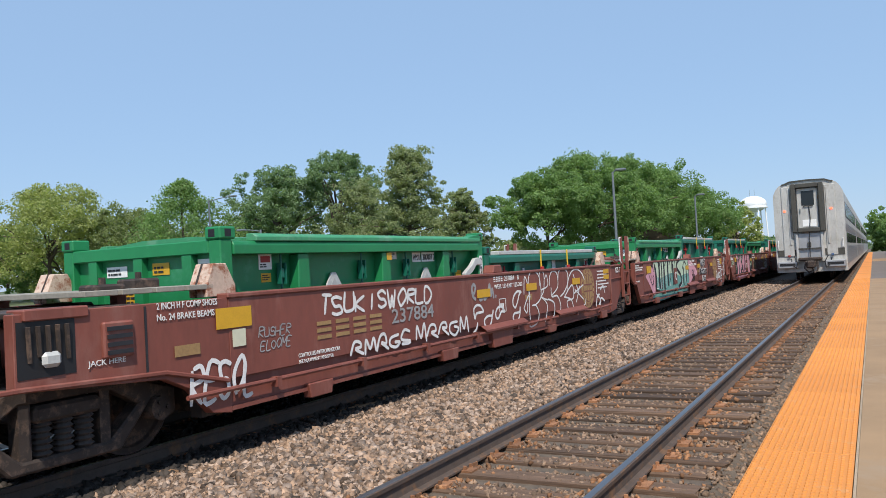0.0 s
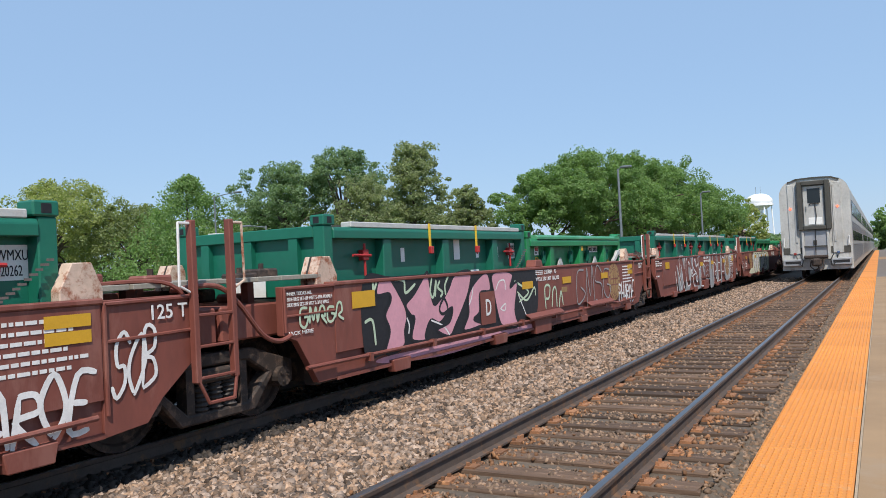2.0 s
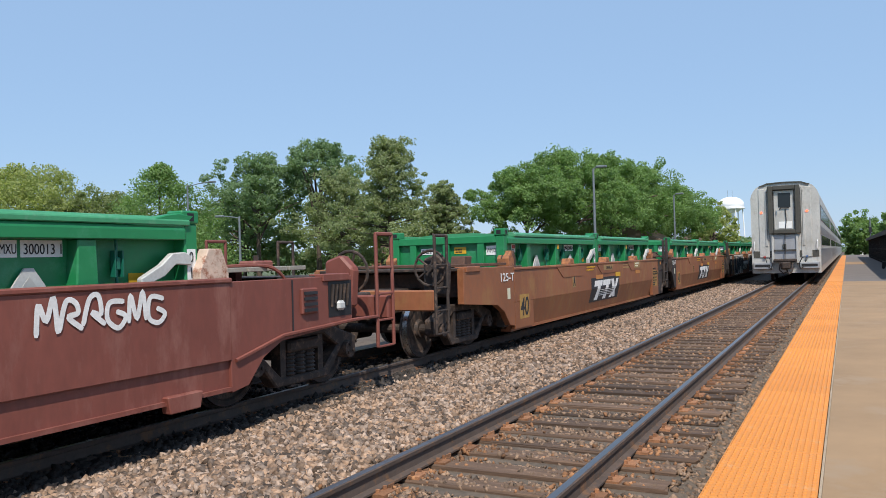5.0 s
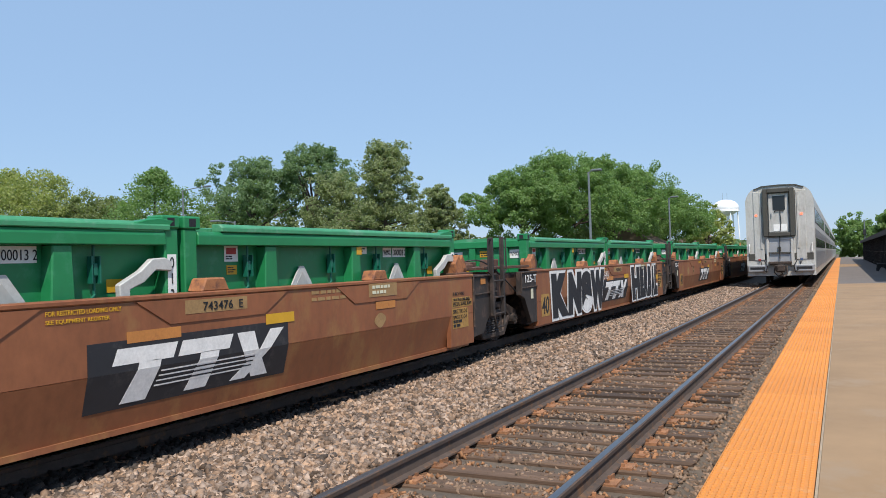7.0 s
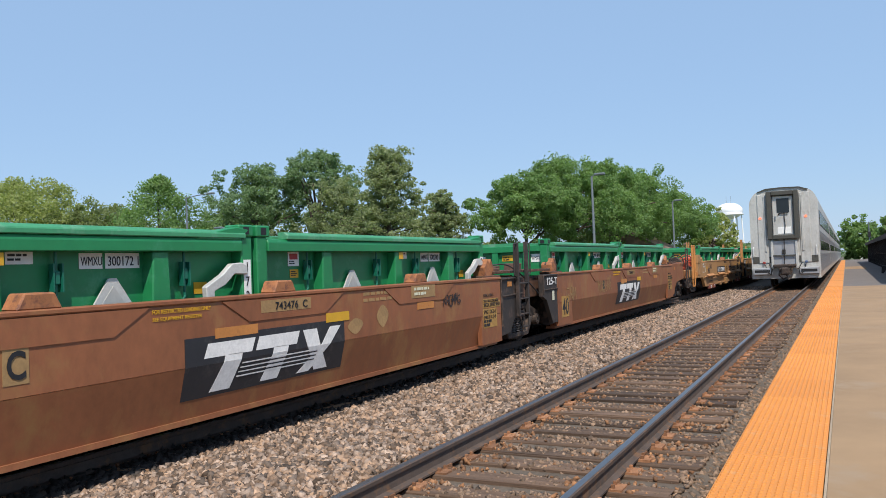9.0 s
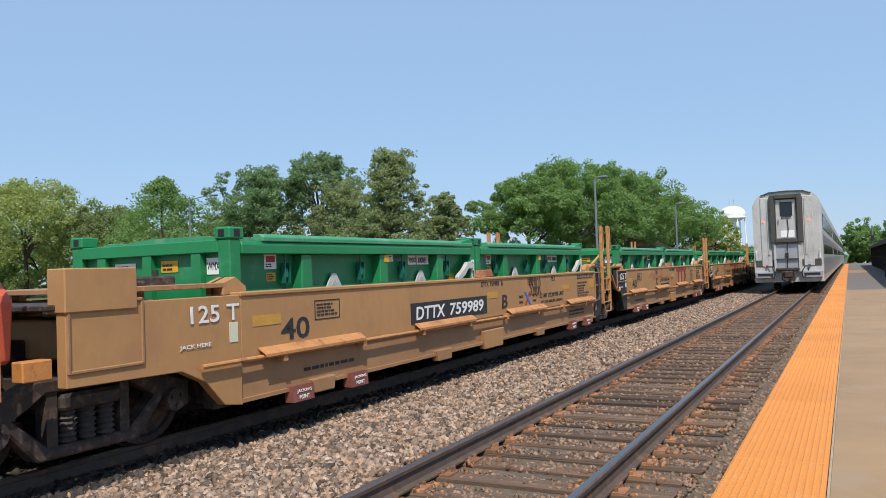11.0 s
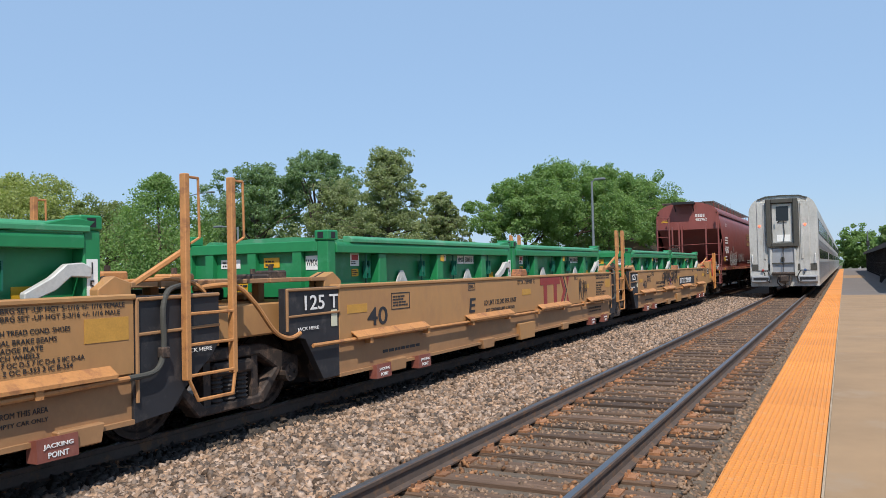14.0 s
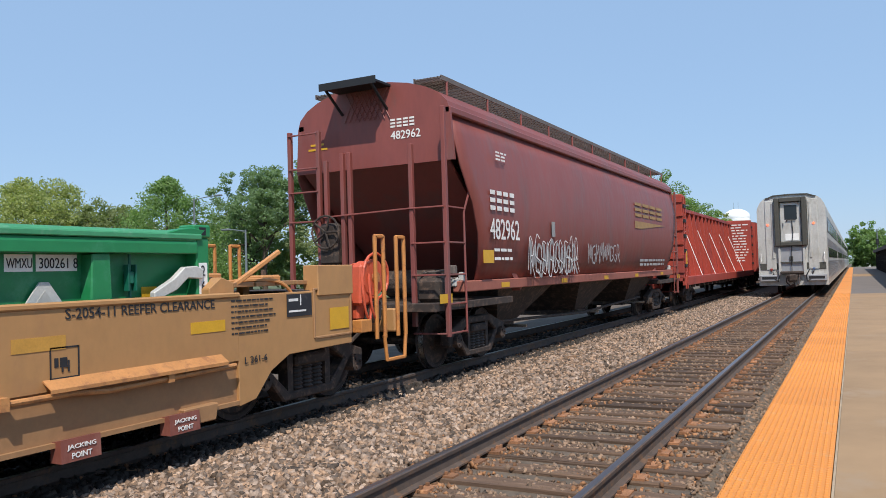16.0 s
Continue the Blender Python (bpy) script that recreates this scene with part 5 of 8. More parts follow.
            part("guide_rib", prism(BM(), [(gy, gz + 0.004) if gz > top else (gy, gz) for gy, gz in gd], *X(1.2, 1.23), "x"), "grime", gp)
        for y in ((S * 0.5,) if style != "brown" else (5.0, 7.95, 11.05)):
            part("clip", prism(BM(), [(y - 0.2, top - 0.005), (y + 0.2, top - 0.005), (y + 0.13, top + 0.13), (y - 0.13, top + 0.13)], *X(1.3, 1.5), "x", 0.015), "rust_guide" if style != "bnsf" else "bnsf", w)
        if style == "brown":
            for y0, y1 in ((a, 2.5), (b - 0.85, b)):
                part("side_gusset", box(BM(), *sorted(X(1.42, 1.4985)), y0 + 0.001, y1 - 0.001, 0.245, brk - 0.003), main, w)
            for yc in (5.0, 8.0, 11.05):
                part("stiffener_plate", prism(BM(), [(yc - 1.05, top - 0.055), (yc + 1.05, top - 0.055), (yc + 0.66, top - 0.28), (yc - 0.66, top - 0.28)], *X(1.5, 1.512), "x"), main, w)
        else:
            # walk ledges and the long pipe
            lz = brk + 0.025 if style == "tan" else brk - 0.07
            lm = "ledge" if style == "tan" else "bnsf"
            for yc in (2.75, 6.04, 9.4, 12.75) if style == "tan" else (7.9, 11.2):
                hw = 0.95 if style == "tan" else 0.85
                part("walk_ledge", prism(BM(), [(s * 1.5, lz + 0.07), (s * 1.6, lz + 0.0), (s * 1.6, lz - 0.03), (s * 1.595, lz - 0.03), (s * 1.595, lz - 0.005), (s * 1.5, lz + 0.055)], yc - hw, yc + hw, "y"), lm, w, "bent steel walk ledge")
            pz = brk - 0.03 if style == "tan" else brk - 0.12
            bm = BM()
            pipe(bm, [(s * 1.545, a - 0.6, pz + 0.03), (s * 1.545, S * 0.5, pz), (s * 1.545, b - 1.9, pz), (s * 1.545, b - 1.6, pz - 0.03), (s * 1.545, b - 0.1, pz)], 0.024, 8)
            for k in range(8):
                y = a + 0.6 + k * 1.55
                box(bm, *sorted(X(1.49, 1.58)), y - 0.035, y + 0.035, pz - 0.05, pz + 0.05)
            part("brake_pipe", bm, "ledge" if style == "tan" else "bnsf", w)
            for k, (y, hh, ww) in enumerate(((2.9, 0.1, 0.22), (5.95, 0.1, 0.25), (7.8, 0.25, 0.43), (10.1, 0.08, 0.2), (13.4, 0.1, 0.22))):
                part("bracket", prism(BM(), [(y - ww, 0.3 + hh), (y + ww, 0.3 + hh), (y + ww * 0.85, 0.24), (y - ww * 0.85, 0.24)], *X(1.42, 1.535), "x", 0.01), ("tan" if hh > 0.2 else "tan_dark") if style == "tan" else "bnsf", w)
        if style == "tan":
            part("brake_hose", pipe(BM(), spline([(s * 1.545, b - 0.1, brk - 0.03), (s * 1.545, b + 0.2, 0.76), (s * 1.535, b + 0.3, 0.95), (s * 1.53, b + 0.3, 1.3), (s * 1.48, b + 0.42, top + 0.02), (s * 1.36, b + 0.75, top + 0.06)], 5), 0.026, 8), "rubber", w, "black rubber brake hose")
            part("hose_clamp", box(BM(), *sorted(X(1.49, 1.57)), b + 0.26, b + 0.35, 0.86, 0.96, 0.01), "grime", w)
        # air hoses at the ends
        hose = "ledge" if style == "tan" else "bnsf" if style == "bnsf" else "grime"
        if style != "brown":
            part("air_hose", pipe(BM(), spline([(s * 1.35, S - 0.7, top + 0.02), (s * 1.45, S - 0.25, top + 0.04), (s * 1.5, S + 0.0, top - 0.14), (s * 1.52, S + 0.3, 0.98), (s * 1.52, S + 0.55, 0.88), (s * 1.52, S + 0.75, 0.92)], 5), 0.026, 8), hose, w)
    # floor, end platforms over the trucks
    part("well_floor", box(BM(), -1.35, 1.35, a, b, 0.3, 0.4), "grime", w)
    for y0, y1 in ((-0.02, a), (b, S - 0.08)):
        part("end_sill", box(BM(), -1.28, 1.28, y0, y1, 0.92, 1.28 if style != "brown" else 1.35, 0.02), main if style != "brown" else "brown_grime", w)
        part("end_bulkhead", box(BM(), -1.38, 1.38, a - 0.06 if y0 < 1 else b, a if y0 < 1 else b + 0.06, 0.3, 1.3), "grime", w)
        for q in range(4):
            part("deck_board", box(BM(), -1.36, 1.36, y0 + 0.1 + q * (y1 - y0 - 0.1) / 4, y0 + 0.06 + (q + 1) * (y1 - y0 - 0.1) / 4, top + 0.05, top + 0.1, 0.006), {"bnsf": "deck", "brown": "brown_grime", "tan": "tan_dark"}[style], w)
        for x in (-0.9, 0.9):
            part("deck_leg", box(BM(), x - 0.05, x + 0.05, (y0 + y1) / 2 - 0.05, (y0 + y1) / 2 + 0.05, 1.27, top + 0.06), main, w)
    # braces, valves and pipes on the decks
    if style != "brown":
        cl = "ledge" if style == "tan" else "bnsf"
        for s in (-1, 1):
            if style == "tan":
                part("post_brace", rod(BM(), (s * 1.3, S - 1.5, top + 0.02), (s * 1.5, S - 0.9, top + 0.42), 0.03, 6), cl, w)
            part("deck_pipe", pipe(BM(), spline([(s * 1.2, S - 1.5, top + 0.1), (s * 1.3, S - 1.1, top + 0.12), (s * 1.4, S - 0.75, top + 0.08), (s * 1.44, S - 0.55, top - 0.15), (s * 1.46, S - 0.5, 0.9)], 4), 0.02, 6), cl, w)
        for x, y, z in ((1.1, 0.45, 0.1), (0.9, 1.0, 0.14), (1.15, S - 0.75, 0.12), (0.5, S - 1.0, 0.16)):
            bx = part("valve_box", box(BM(), x - 0.12, x + 0.12, y - 0.16, y + 0.16, top + 0.05, top + 0.05 + z, 0.02), cl if y > 1 else "grime", w)
            part("valve_stem", rod(BM(), (x, y, top + 0.05 + z), (x, y, top + 0.11 + z), 0.03, 8), "grime", bx)
    else:
        part("air_tank", rod(BM(), (-0.3, S - 0.62, top + 0.3), (-0.3, S + 0.3, top + 0.3), 0.2, 16), "rust_guide", w, "rusty cylindrical air tank")
        part("tank_cradle", box(BM(), -0.5, -0.1, S - 0.6, S - 0.15, top + 0.08, top + 0.16), "brown_grime", w)
        part("deck_hose", pipe(BM(), spline([(0.7, S - 0.9, top + 0.12), (0.9, S - 0.7, top + 0.2), (1.15, S - 0.5, top + 0.22), (1.3, S - 0.3, top + 0.1), (1.36, S + 0.1, top - 0.1), (1.42, S + 0.6, top - 0.4)], 5), 0.014, 8), "iron", w, "looped black air hose")
        for x, y, z in ((0.9, 0.5, 0.2), (0.3, 0.75, 0.16), (1.0, S - 0.9, 0.12), (0.5, S - 0.5, 0.22)):
            part("valve_box", prism(BM(), [(y - 0.16, top + 0.04), (y + 0.16, top + 0.04), (y + 0.2, top + 0.04 + z), (y - 0.1, top + 0.04 + z)], x - 0.14, x + 0.14, "x", 0.02), "brown_grime", w)
    for k, (x, y) in enumerate(((0.55, 0.9), (-0.2, 1.1), (-0.85, 0.8), (0.3, S - 1.0))):
        part("deck_fitting", box(BM(), x - 0.16, x + 0.16, y - 0.13, y + 0.13, 1.28, 1.28 + 0.1 + 0.06 * (k % 2), 0.03), "grime" if k % 2 else main, w)
    part("articulation", rod(BM(), (0, S, 0.75), (0, S, 1.1), 0.34, 16), "grime", w)
    return w


def end_cap(parent, style, y, d):
    """The free end of an outer unit: side boxes over the end truck, coupler, brake gear. d: -1 leading, 1 trailing."""
    main = {"bnsf": "bnsf", "brown": "brown", "tan": "tan"}[style]
    for s in (-1, 1):
        def X(o, i):
            return (o, i) if s > 0 else (-o, -i)
        out = 0.45 if style == "tan" else 0.62
        pts = [(y - d * 1.55, 1.42), (y + d * out, 1.42), (y + d * out, 0.76 if style == "tan" else 0.84), (y - d * 0.75, 0.74), (y - d * 1.05, 0.6), (y - d * 1.3, 0.34), (y - d * 1.55, 0.3)]
        part("end_side", prism(BM(), pts, *X(1.38, 1.495), "x", 0.006), main, parent)
        part("end_box", box(BM(), *sorted(X(1.3, 1.52)), *sorted((y - d * 0.24, y + d * 0.47) if style == "tan" else (y, y + d * 0.55)), 1.36, 1.72 if style == "tan" else 1.45, 0.01), main, parent)
        if style == "tan":
            # two hairpin grab irons over a hanging step, and a rimmed panel
            for q in (1.02, 1.55):
                part("grab_iron", pipe(BM(), [(s * 1.5, y + d * q, 0.75), (s * 1.5, y + d * q, 2.09), (s * 1.5, y + d * (q + 0.2), 2.09), (s * 1.5, y + d * (q + 0.2), 0.75)], 0.028, 6), "ochre", parent, "orange hairpin grab iron")
            part("hanging_step", pipe(BM(), [(s * 1.5, y + d * 1.2, 0.78), (s * 1.5, y + d * 1.25, 0.45), (s * 1.5, y + d * 1.7, 0.45), (s * 1.5, y + d * 1.75, 0.78)], 0.025, 6), "ochre", parent)
            part("step_plate", box(BM(), *sorted(X(1.4, 1.54)), *sorted((y + d * 0.6, y + d * 0.85)), 0.86, 1.02, 0.01), "ochre", parent)
            part("panel_rim", pipe(BM(), [(s * 1.5, y - d * 0.3, 0.88), (s * 1.5, y - d * 0.3, 1.44), (s * 1.5, y + d * 0.43, 1.44), (s * 1.5, y + d * 0.43, 0.88), (s * 1.5, y - d * 0.3, 0.88)], 0.016, 6), "tan_dark", parent)
            part("end_valve", box(BM(), *sorted(X(1.2, 1.42)), *sorted((y + d * 0.95, y + d * 1.3)), 0.95, 1.25, 0.04), "grime", parent)
        else:
            irons = "bnsf" if style == "bnsf" else "grime"
            part("end_ladder", pipe(BM(), [(s * 1.5, y + d * 1.6, 0.45), (s * 1.5, y + d * 1.6, 1.95), (s * 1.5, y + d * 1.2, 1.95), (s * 1.5, y + d * 1.2, 0.45)], 0.025, 6), irons, parent, "steel end grab irons")
            for z in (0.45, 0.8, 1.15, 1.5):
                part("rung", rod(BM(), (s * 1.5, y + d * 1.2, z), (s * 1.5, y + d * 1.6, z), 0.016, 6), irons, parent)
        # pipes, a louvred box, and brake rigging on a dark box that paints in a recess's shade
        xo = s * 1.51
        if style != "bnsf":
            continue
        part("end_pipe", pipe(BM(), [(xo, y - d * 1.5, 0.62), (xo, y - d * 0.75, 0.8), (xo, y + d * 0.6, 0.86), (xo, y + d * 1.2, 0.86)], 0.022, 6), main, parent)
        part("louvre_box", box(BM(), *sorted(X(1.48, 1.53)), *sorted((y - d * 0.12, y - d * 0.42)), 1.0, 1.3, 0.015), main, parent)
        for q in range(4):
            part("louvre", box(BM(), *sorted(X(1.53, 1.545)), *sorted((y - d * 0.15, y - d * 0.39)), 1.03 + q * 0.065, 1.065 + q * 0.065), "black", parent)
        part("rigging_recess", box(BM(), *sorted(X(1.44, 1.5)), *sorted((y + d * 0.12, y + d * 0.6)), 0.93, 1.36), "iron", parent)
        for q in range(5):
            part("rigging_coil", rod(BM(), (s * 1.5, y + d * (0.18 + 0.08 * q), 1.05 + 0.04 * (q % 2)), (s * 1.52, y + d * (0.2 + 0.08 * q), 1.32), 0.02, 6), "grime", parent)
        part("rigging_valve", box(BM(), *sorted(X(1.49, 1.55)), *sorted((y + d * 0.26, y + d * 0.42)), 1.0, 1.12, 0.03), "galv", parent)
        part("panel_seam", box(BM(), *sorted(X(1.49, 1.503)), *sorted((y - d * 0.55, y - d * 0.57)), 0.78, 1.4), "black", parent)
    part("end_beam", box(BM(), -1.48, 1.48, *sorted((y + d * 1.5, y + d * 1.62)), 0.8, 1.12, 0.02), main, parent)
    part("draft_sill", box(BM(), -0.35, 0.35, *sorted((y - d * 0.5, y + d * 2.0)), 0.7, 1.1, 0.02), "grime", parent)
    part("coupler", prism(BM(), [(-0.14, 0.72), (0.14, 0.72), (0.18, 0.98), (-0.18, 0.98)], *sorted((y + d * 1.95, y + d * 2.3)), "y", 0.03), "grime", parent)
    part("end_deck", box(BM(), -1.4, 1.4, *sorted((y - d * 0.6, y + d * 0.6)), 1.38, 1.43, 0.01), "grime", parent)
    bm = BM()
    cx, cy, cz = 1.15, y + d * 1.1, 1.45
    N = 18
    for k in range(N):
        a0, a1 = 2 * math.pi * k / N, 2 * math.pi * (k + 1) / N
        rod(bm, (cx + 0.28 * math.cos(a0), cy, cz + 0.28 * math.sin(a0)), (cx + 0.28 * math.cos(a1), cy, cz + 0.28 * math.sin(a1)), 0.022, 6)
    for k in range(5):
        a0 = 2 * math.pi * k / 5
        rod(bm, (cx, cy, cz), (cx + 0.28 * math.cos(a0), cy, cz + 0.28 * math.sin(a0)), 0.018, 6)
    rod(bm, (cx, cy - 0.06, cz), (cx, cy + 0.06, cz), 0.06, 10)
    part("brake_wheel", bm, "orange_red" if style == "tan" else "grime", parent, "spoked brake wheel")
    part("brake_housing", prism(BM(), [(cx - 0.2, 1.0), (cx + 0.2, 1.0), (cx + 0.24, 1.5), (cx + 0.05, 1.68), (cx - 0.2, 1.6)], *sorted((cy - d * 0.12, cy - d * 0.3)), "y", 0.03), "orange_red" if style == "tan" else "bnsf" if style == "bnsf" else "grime", parent, "brake gear housing")


def logo_brown(w, y, z=0.44):
    """A black board with slanted white bars and fine stripes."""
    P = w
    m = on_side(1.447, y, z, tilt=0)
    bd = part("logo_board", prism(BM(), [(1.5045, 0.742), (1.4215, 0.42), (1.41, 0.42), (1.49, 0.742)], y, y + 2.6, "y"), "black", P, "black logo board")
    up = plate("logo_board", P, on_side(1.5005, y, 0.742), rect(2.6, 0.27), "black", 0.003, "black logo board")
    t = math.degrees(math.atan2(0.13, 0.5))
    low = on_side(1.4235, y, 0.42, tilt=t)
    hi = on_side(1.5045, y, 0.742)
    for x in (0.24, 0.98):
        plate("logo_bar", P, hi, [(x, 0.06), (x + 0.68, 0.06), (x + 0.74, 0.2), (x + 0.06, 0.2)], "chalk", 0.002)
        plate("logo_stem", P, hi, [(x + 0.27, 0.0), (x + 0.52, 0.0), (x + 0.54, 0.065), (x + 0.29, 0.065)], "chalk", 0.002)
        plate("logo_stem", P, low, [(x + 0.12, 0.04), (x + 0.4, 0.04), (x + 0.52, 0.335), (x + 0.27, 0.335)], "chalk", 0.002)
    # the crossed bars at the end
    plate("logo_bar", P, hi, [(1.86, 0.0), (2.1, 0.0), (2.04, 0.2), (1.78, 0.2)], "chalk", 0.002)
    plate("logo_bar", P, low, [(2.04, 0.04), (2.3, 0.04), (2.1, 0.335), (1.86, 0.335)], "chalk", 0.002)
    plate("logo_bar", P, hi, [(2.12, 0.0), (2.3, 0.0), (2.52, 0.2), (2.3, 0.2)], "chalk", 0.0025)
    plate("logo_bar", P, low, [(1.72, 0.04), (1.94, 0.04), (2.3, 0.335), (2.1, 0.335)], "chalk", 0.0025)
    for k in range(4):
        plate("logo_stripe", P, low, rect(1.3, 0.013, 0.78 - 0.02 * k, 0.28 - 0.045 * k), "chalk", 0.003)
    for k in range(3):
        plate("logo_stripe", P, low, rect(1.25, 0.014, 0.8 - 0.02 * k, 0.258 - 0.045 * k), "black", 0.0035)


def seal(w, y, z):
    def disc(q):
        return [(q * math.cos(a * 0.2618), q * math.sin(a * 0.2618)) for a in range(24)]
    s = plate("round_seal", w, on_side(1.501, y, z), disc(0.44), "gold")
    plate("seal_ring", s, Matrix.Translation((0, 0, 0.004)), disc(0.315), "bnsf", 0.001)
    plate("seal_field", s, Matrix.Translation((0, 0, 0.005)), disc(0.295), "gold", 0.0015)
    for q in (-0.085, 0.055):
        plate("seal_line", s, Matrix.Translation((0, 0, 0.0065)), rect(0.03, 0.56, q, -0.28), "bnsf", 0.001)
        plate("seal_line", s, Matrix.Translation((0, 0, 0.0065)), rect(0.56, 0.03, -0.28, q), "bnsf", 0.0015)
    for k in range(20):
        if k % 7 != 3:
            plate("seal_mark", s, Matrix.Rotation(k * 0.314, 4, "Z") @ Matrix.Translation((0.345, -0.025, 0.004)), rect(0.065, 0.05), "bnsf", 0.001)


# the order of the train, by the places of the trucks at the start
S1, S2, S3 = 15.6, 15.5, 15.5
CAR1 = [4.45 + S1 * k for k in range(6)]
CAR2 = [86.9 + S2 * k for k in range(6)]
CAR3 = [168.7 + S3 * k for k in range(6)]
W1 = [None] * 5
W2 = [None] * 5
W3 = [None] * 5
base1, base2, base3 = well("bnsf", S1), well("brown", S2), well("tan", S3)
for k in range(5):
    for W, base, car in ((W1, base1, CAR1), (W2, base2, CAR2), (W3, base3, CAR3)):
        W[k] = base if k == 4 else copy_thing(base, pose(0, 0, 0))
        moving(W[k], car[k])
# the free ends have no ladders and no black plates
for W in (W1, W2, W3):
    for ob in list(W[4].children):
        if ob.name.startswith(("ladder_post", "hand_rail", "rung", "stirrup", "air_hose", "brake_hose", "hose_clamp")):
            bpy.data.objects.remove(ob)
    for k, lo in ((4, 13.0), (0, -9)):
        for ob in list(W[k].children):
            if ob.name.startswith(("end_plate", "plate_rim")):
                cy = sum(v.co.y for v in ob.data.vertices) / len(ob.data.vertices)
                if (k == 4 and cy > 10) or (k == 0 and cy < 5):
                    bpy.data.objects.remove(ob)
for style, W, S in (("bnsf", W1, S1), ("brown", W2, S2), ("tan", W3, S3)):
    end_cap(W[0], style, 0.0, -1)
    end_cap(W[4], style, S, 1)
for car in (CAR1, CAR2, CAR3):
    for u in car:
        truck_at(u)
KINDS = [("green", "green"), ("green", "teal"), ("teal", "green"), ("teal", "teal"), ("teal", "green")]
KINDS[0] = ("green", "low")
NUM = iter(("300007 2", "620287", "300141 6", "620262", "620384", "300028 2", "620304", "620363", "620304", "300013 1"))
for k in range(5):
    for j in (0, 1):
        put_container(KINDS[k][j], CAR1[k] + S1 / 2 - 6.07 + j * 6.11, next(NUM))
for car, nums in ((CAR2, ("300102 4", "300135 5", "300013 2", "300028 2", "300151 0", "300204 8", "300172 1", "300200 9", "300118 0", "300006 3")), (CAR3, ("300081 1", "300061 2", "300098 1", "300232 5", "300015 4", "300150 3", "300016 6", "300010 9", "300039 0", "300261 8"))):
    for k in range(5):
        for j in (0, 1):
            put_container("green", car[k] + S2 / 2 - 6.07 + j * 6.11, nums[2 * k + j])
for c, kind, number in NUMBERED:
    number_container(c, kind, number)


# markings and sprayed pictures ------------------------------------------------
def sized(text, w, h, material, parent, m, fat=0.0, lift=0.004, name="lettering", shear=0.0):
    """Lettering stretched to a width and a height."""
    ob = letters(text, 1.0, material, parent, m, name=name, fat=fat, shear=shear, lift=lift)
    me = ob.data
    co = np.empty(len(me.vertices) * 3)
    me.vertices.foreach_get("co", co)
    co = co.reshape(-1, 3)
    lo, hi = co.min(0), co.max(0)
    ob.matrix_basis = m @ Matrix.Translation((0, 0, lift)) @ Matrix.Diagonal((w / (hi[0] - lo[0]), h / (hi[1] - lo[1]), 1, 1)) @ Matrix.Translation((-lo[0], -lo[1], 0))
    return ob


XS = 1.501


def stencil(w, text, y, z, width, h, material="chalk"):
    return sized(text, width, h, material, w, on_side(XS, y, z), fat=0.01)


def framed(w, y, z, a, b, lines, material="black", seed=1):
    bm = BM()
    for r4 in (rect(a, 0.012), rect(a, 0.012, 0, b - 0.012), rect(0.012, b), rect(0.012, b, a - 0.012, 0)):
        prism(bm, r4, 0, 0.004, "z")
    o = part("notice_border", bm, material, w)
    o.matrix_basis = on_side(XS, y, z)
    bars(w, on_side(XS, y + 0.04, z + b - 0.025 - (b - 0.05) / (lines + 0.5)), text_rows(lines, a - 0.08, 0.55 * (b - 0.05) / (lines + 0.5), (b - 0.05) / (lines + 0.5), seed, 0.06), material, "notice_lettering")


def spray(w, pts, material, width, lift):
    """One sprayed line on the near side of a wagon; each lies a hair over the last."""
    lift += 0.00015 * (len(w.children) % 9)
    bm = BM()
    stroke(bm, spline(pts), width)
    o = part("sprayed_stroke", bm, material, w)
    o.matrix_basis = on_side(XS + lift, 0, 0)


def daub(w, pts, material, lift, edge=None):
    """One sprayed field of colour on the near side of a wagon."""
    blob(w, on_side(XS, 0, 0), pts, material, lift, line=edge, line_w=0.045)


# tag letters, drawn on a grid four wide and six high; a bar lifts the pen
PEN = {"P": "00 06|06 26 45 33 03", "H": "00 06|40 46|03 43", "A": "00 26 40|12 32", "R": "00 06|06 36 44 03 40", "O": "20 02 04 26 44 42 20",
       "E": "46 06 00 40|03 33", "S": "45 26 05 13 33 41 20 01", "B": "00 06 36 34 03 33 41 00", "T": "06 46|26 20", "U": "06 01 20 41 46",
       "K": "00 06|46 03 40", "I": "26 20", "W": "06 10 24 30 46", "L": "06 00 40", "D": "00 06 26 43 20 00", "C": "45 26 03 20 41",
       "M": "00 06 22 46 40", "N": "00 06 40 46", "Y": "06 23 46|23 20", "G": "45 26 03 20 42 22"}


def tag(w, text, y, z, width, height, material, pen=0.035, seed=1, slant=0.15):
    """A handwritten spray tag, letter by letter, each a little askew."""
    q = random.Random(seed)
    step = width / len(text)
    for i, ch in enumerate(text):
        if ch not in PEN:
            continue
        up, tall, lean = q.uniform(-0.06, 0.06) * height, q.uniform(0.85, 1.12) * height, slant + q.uniform(-0.12, 0.12)
        bm = BM()
        for k, line in enumerate(PEN[ch].split("|")):
            pts = []
            for pair in line.split():
                a, b = (int(pair[0]) + q.uniform(-0.25, 0.25)) / 4, (int(pair[1]) + q.uniform(-0.25, 0.25)) / 6
                pts.append((y + i * step + a * step * 0.8 + b * tall * lean, z + up + b * tall))
            stroke(bm, spline(pts, 4), pen, 0.0003 * k)
        o = part("tag_letter", bm, material, w)
        o.matrix_basis = on_side(XS + 0.0048 + 0.0008 * (i % 2), 0, 0)


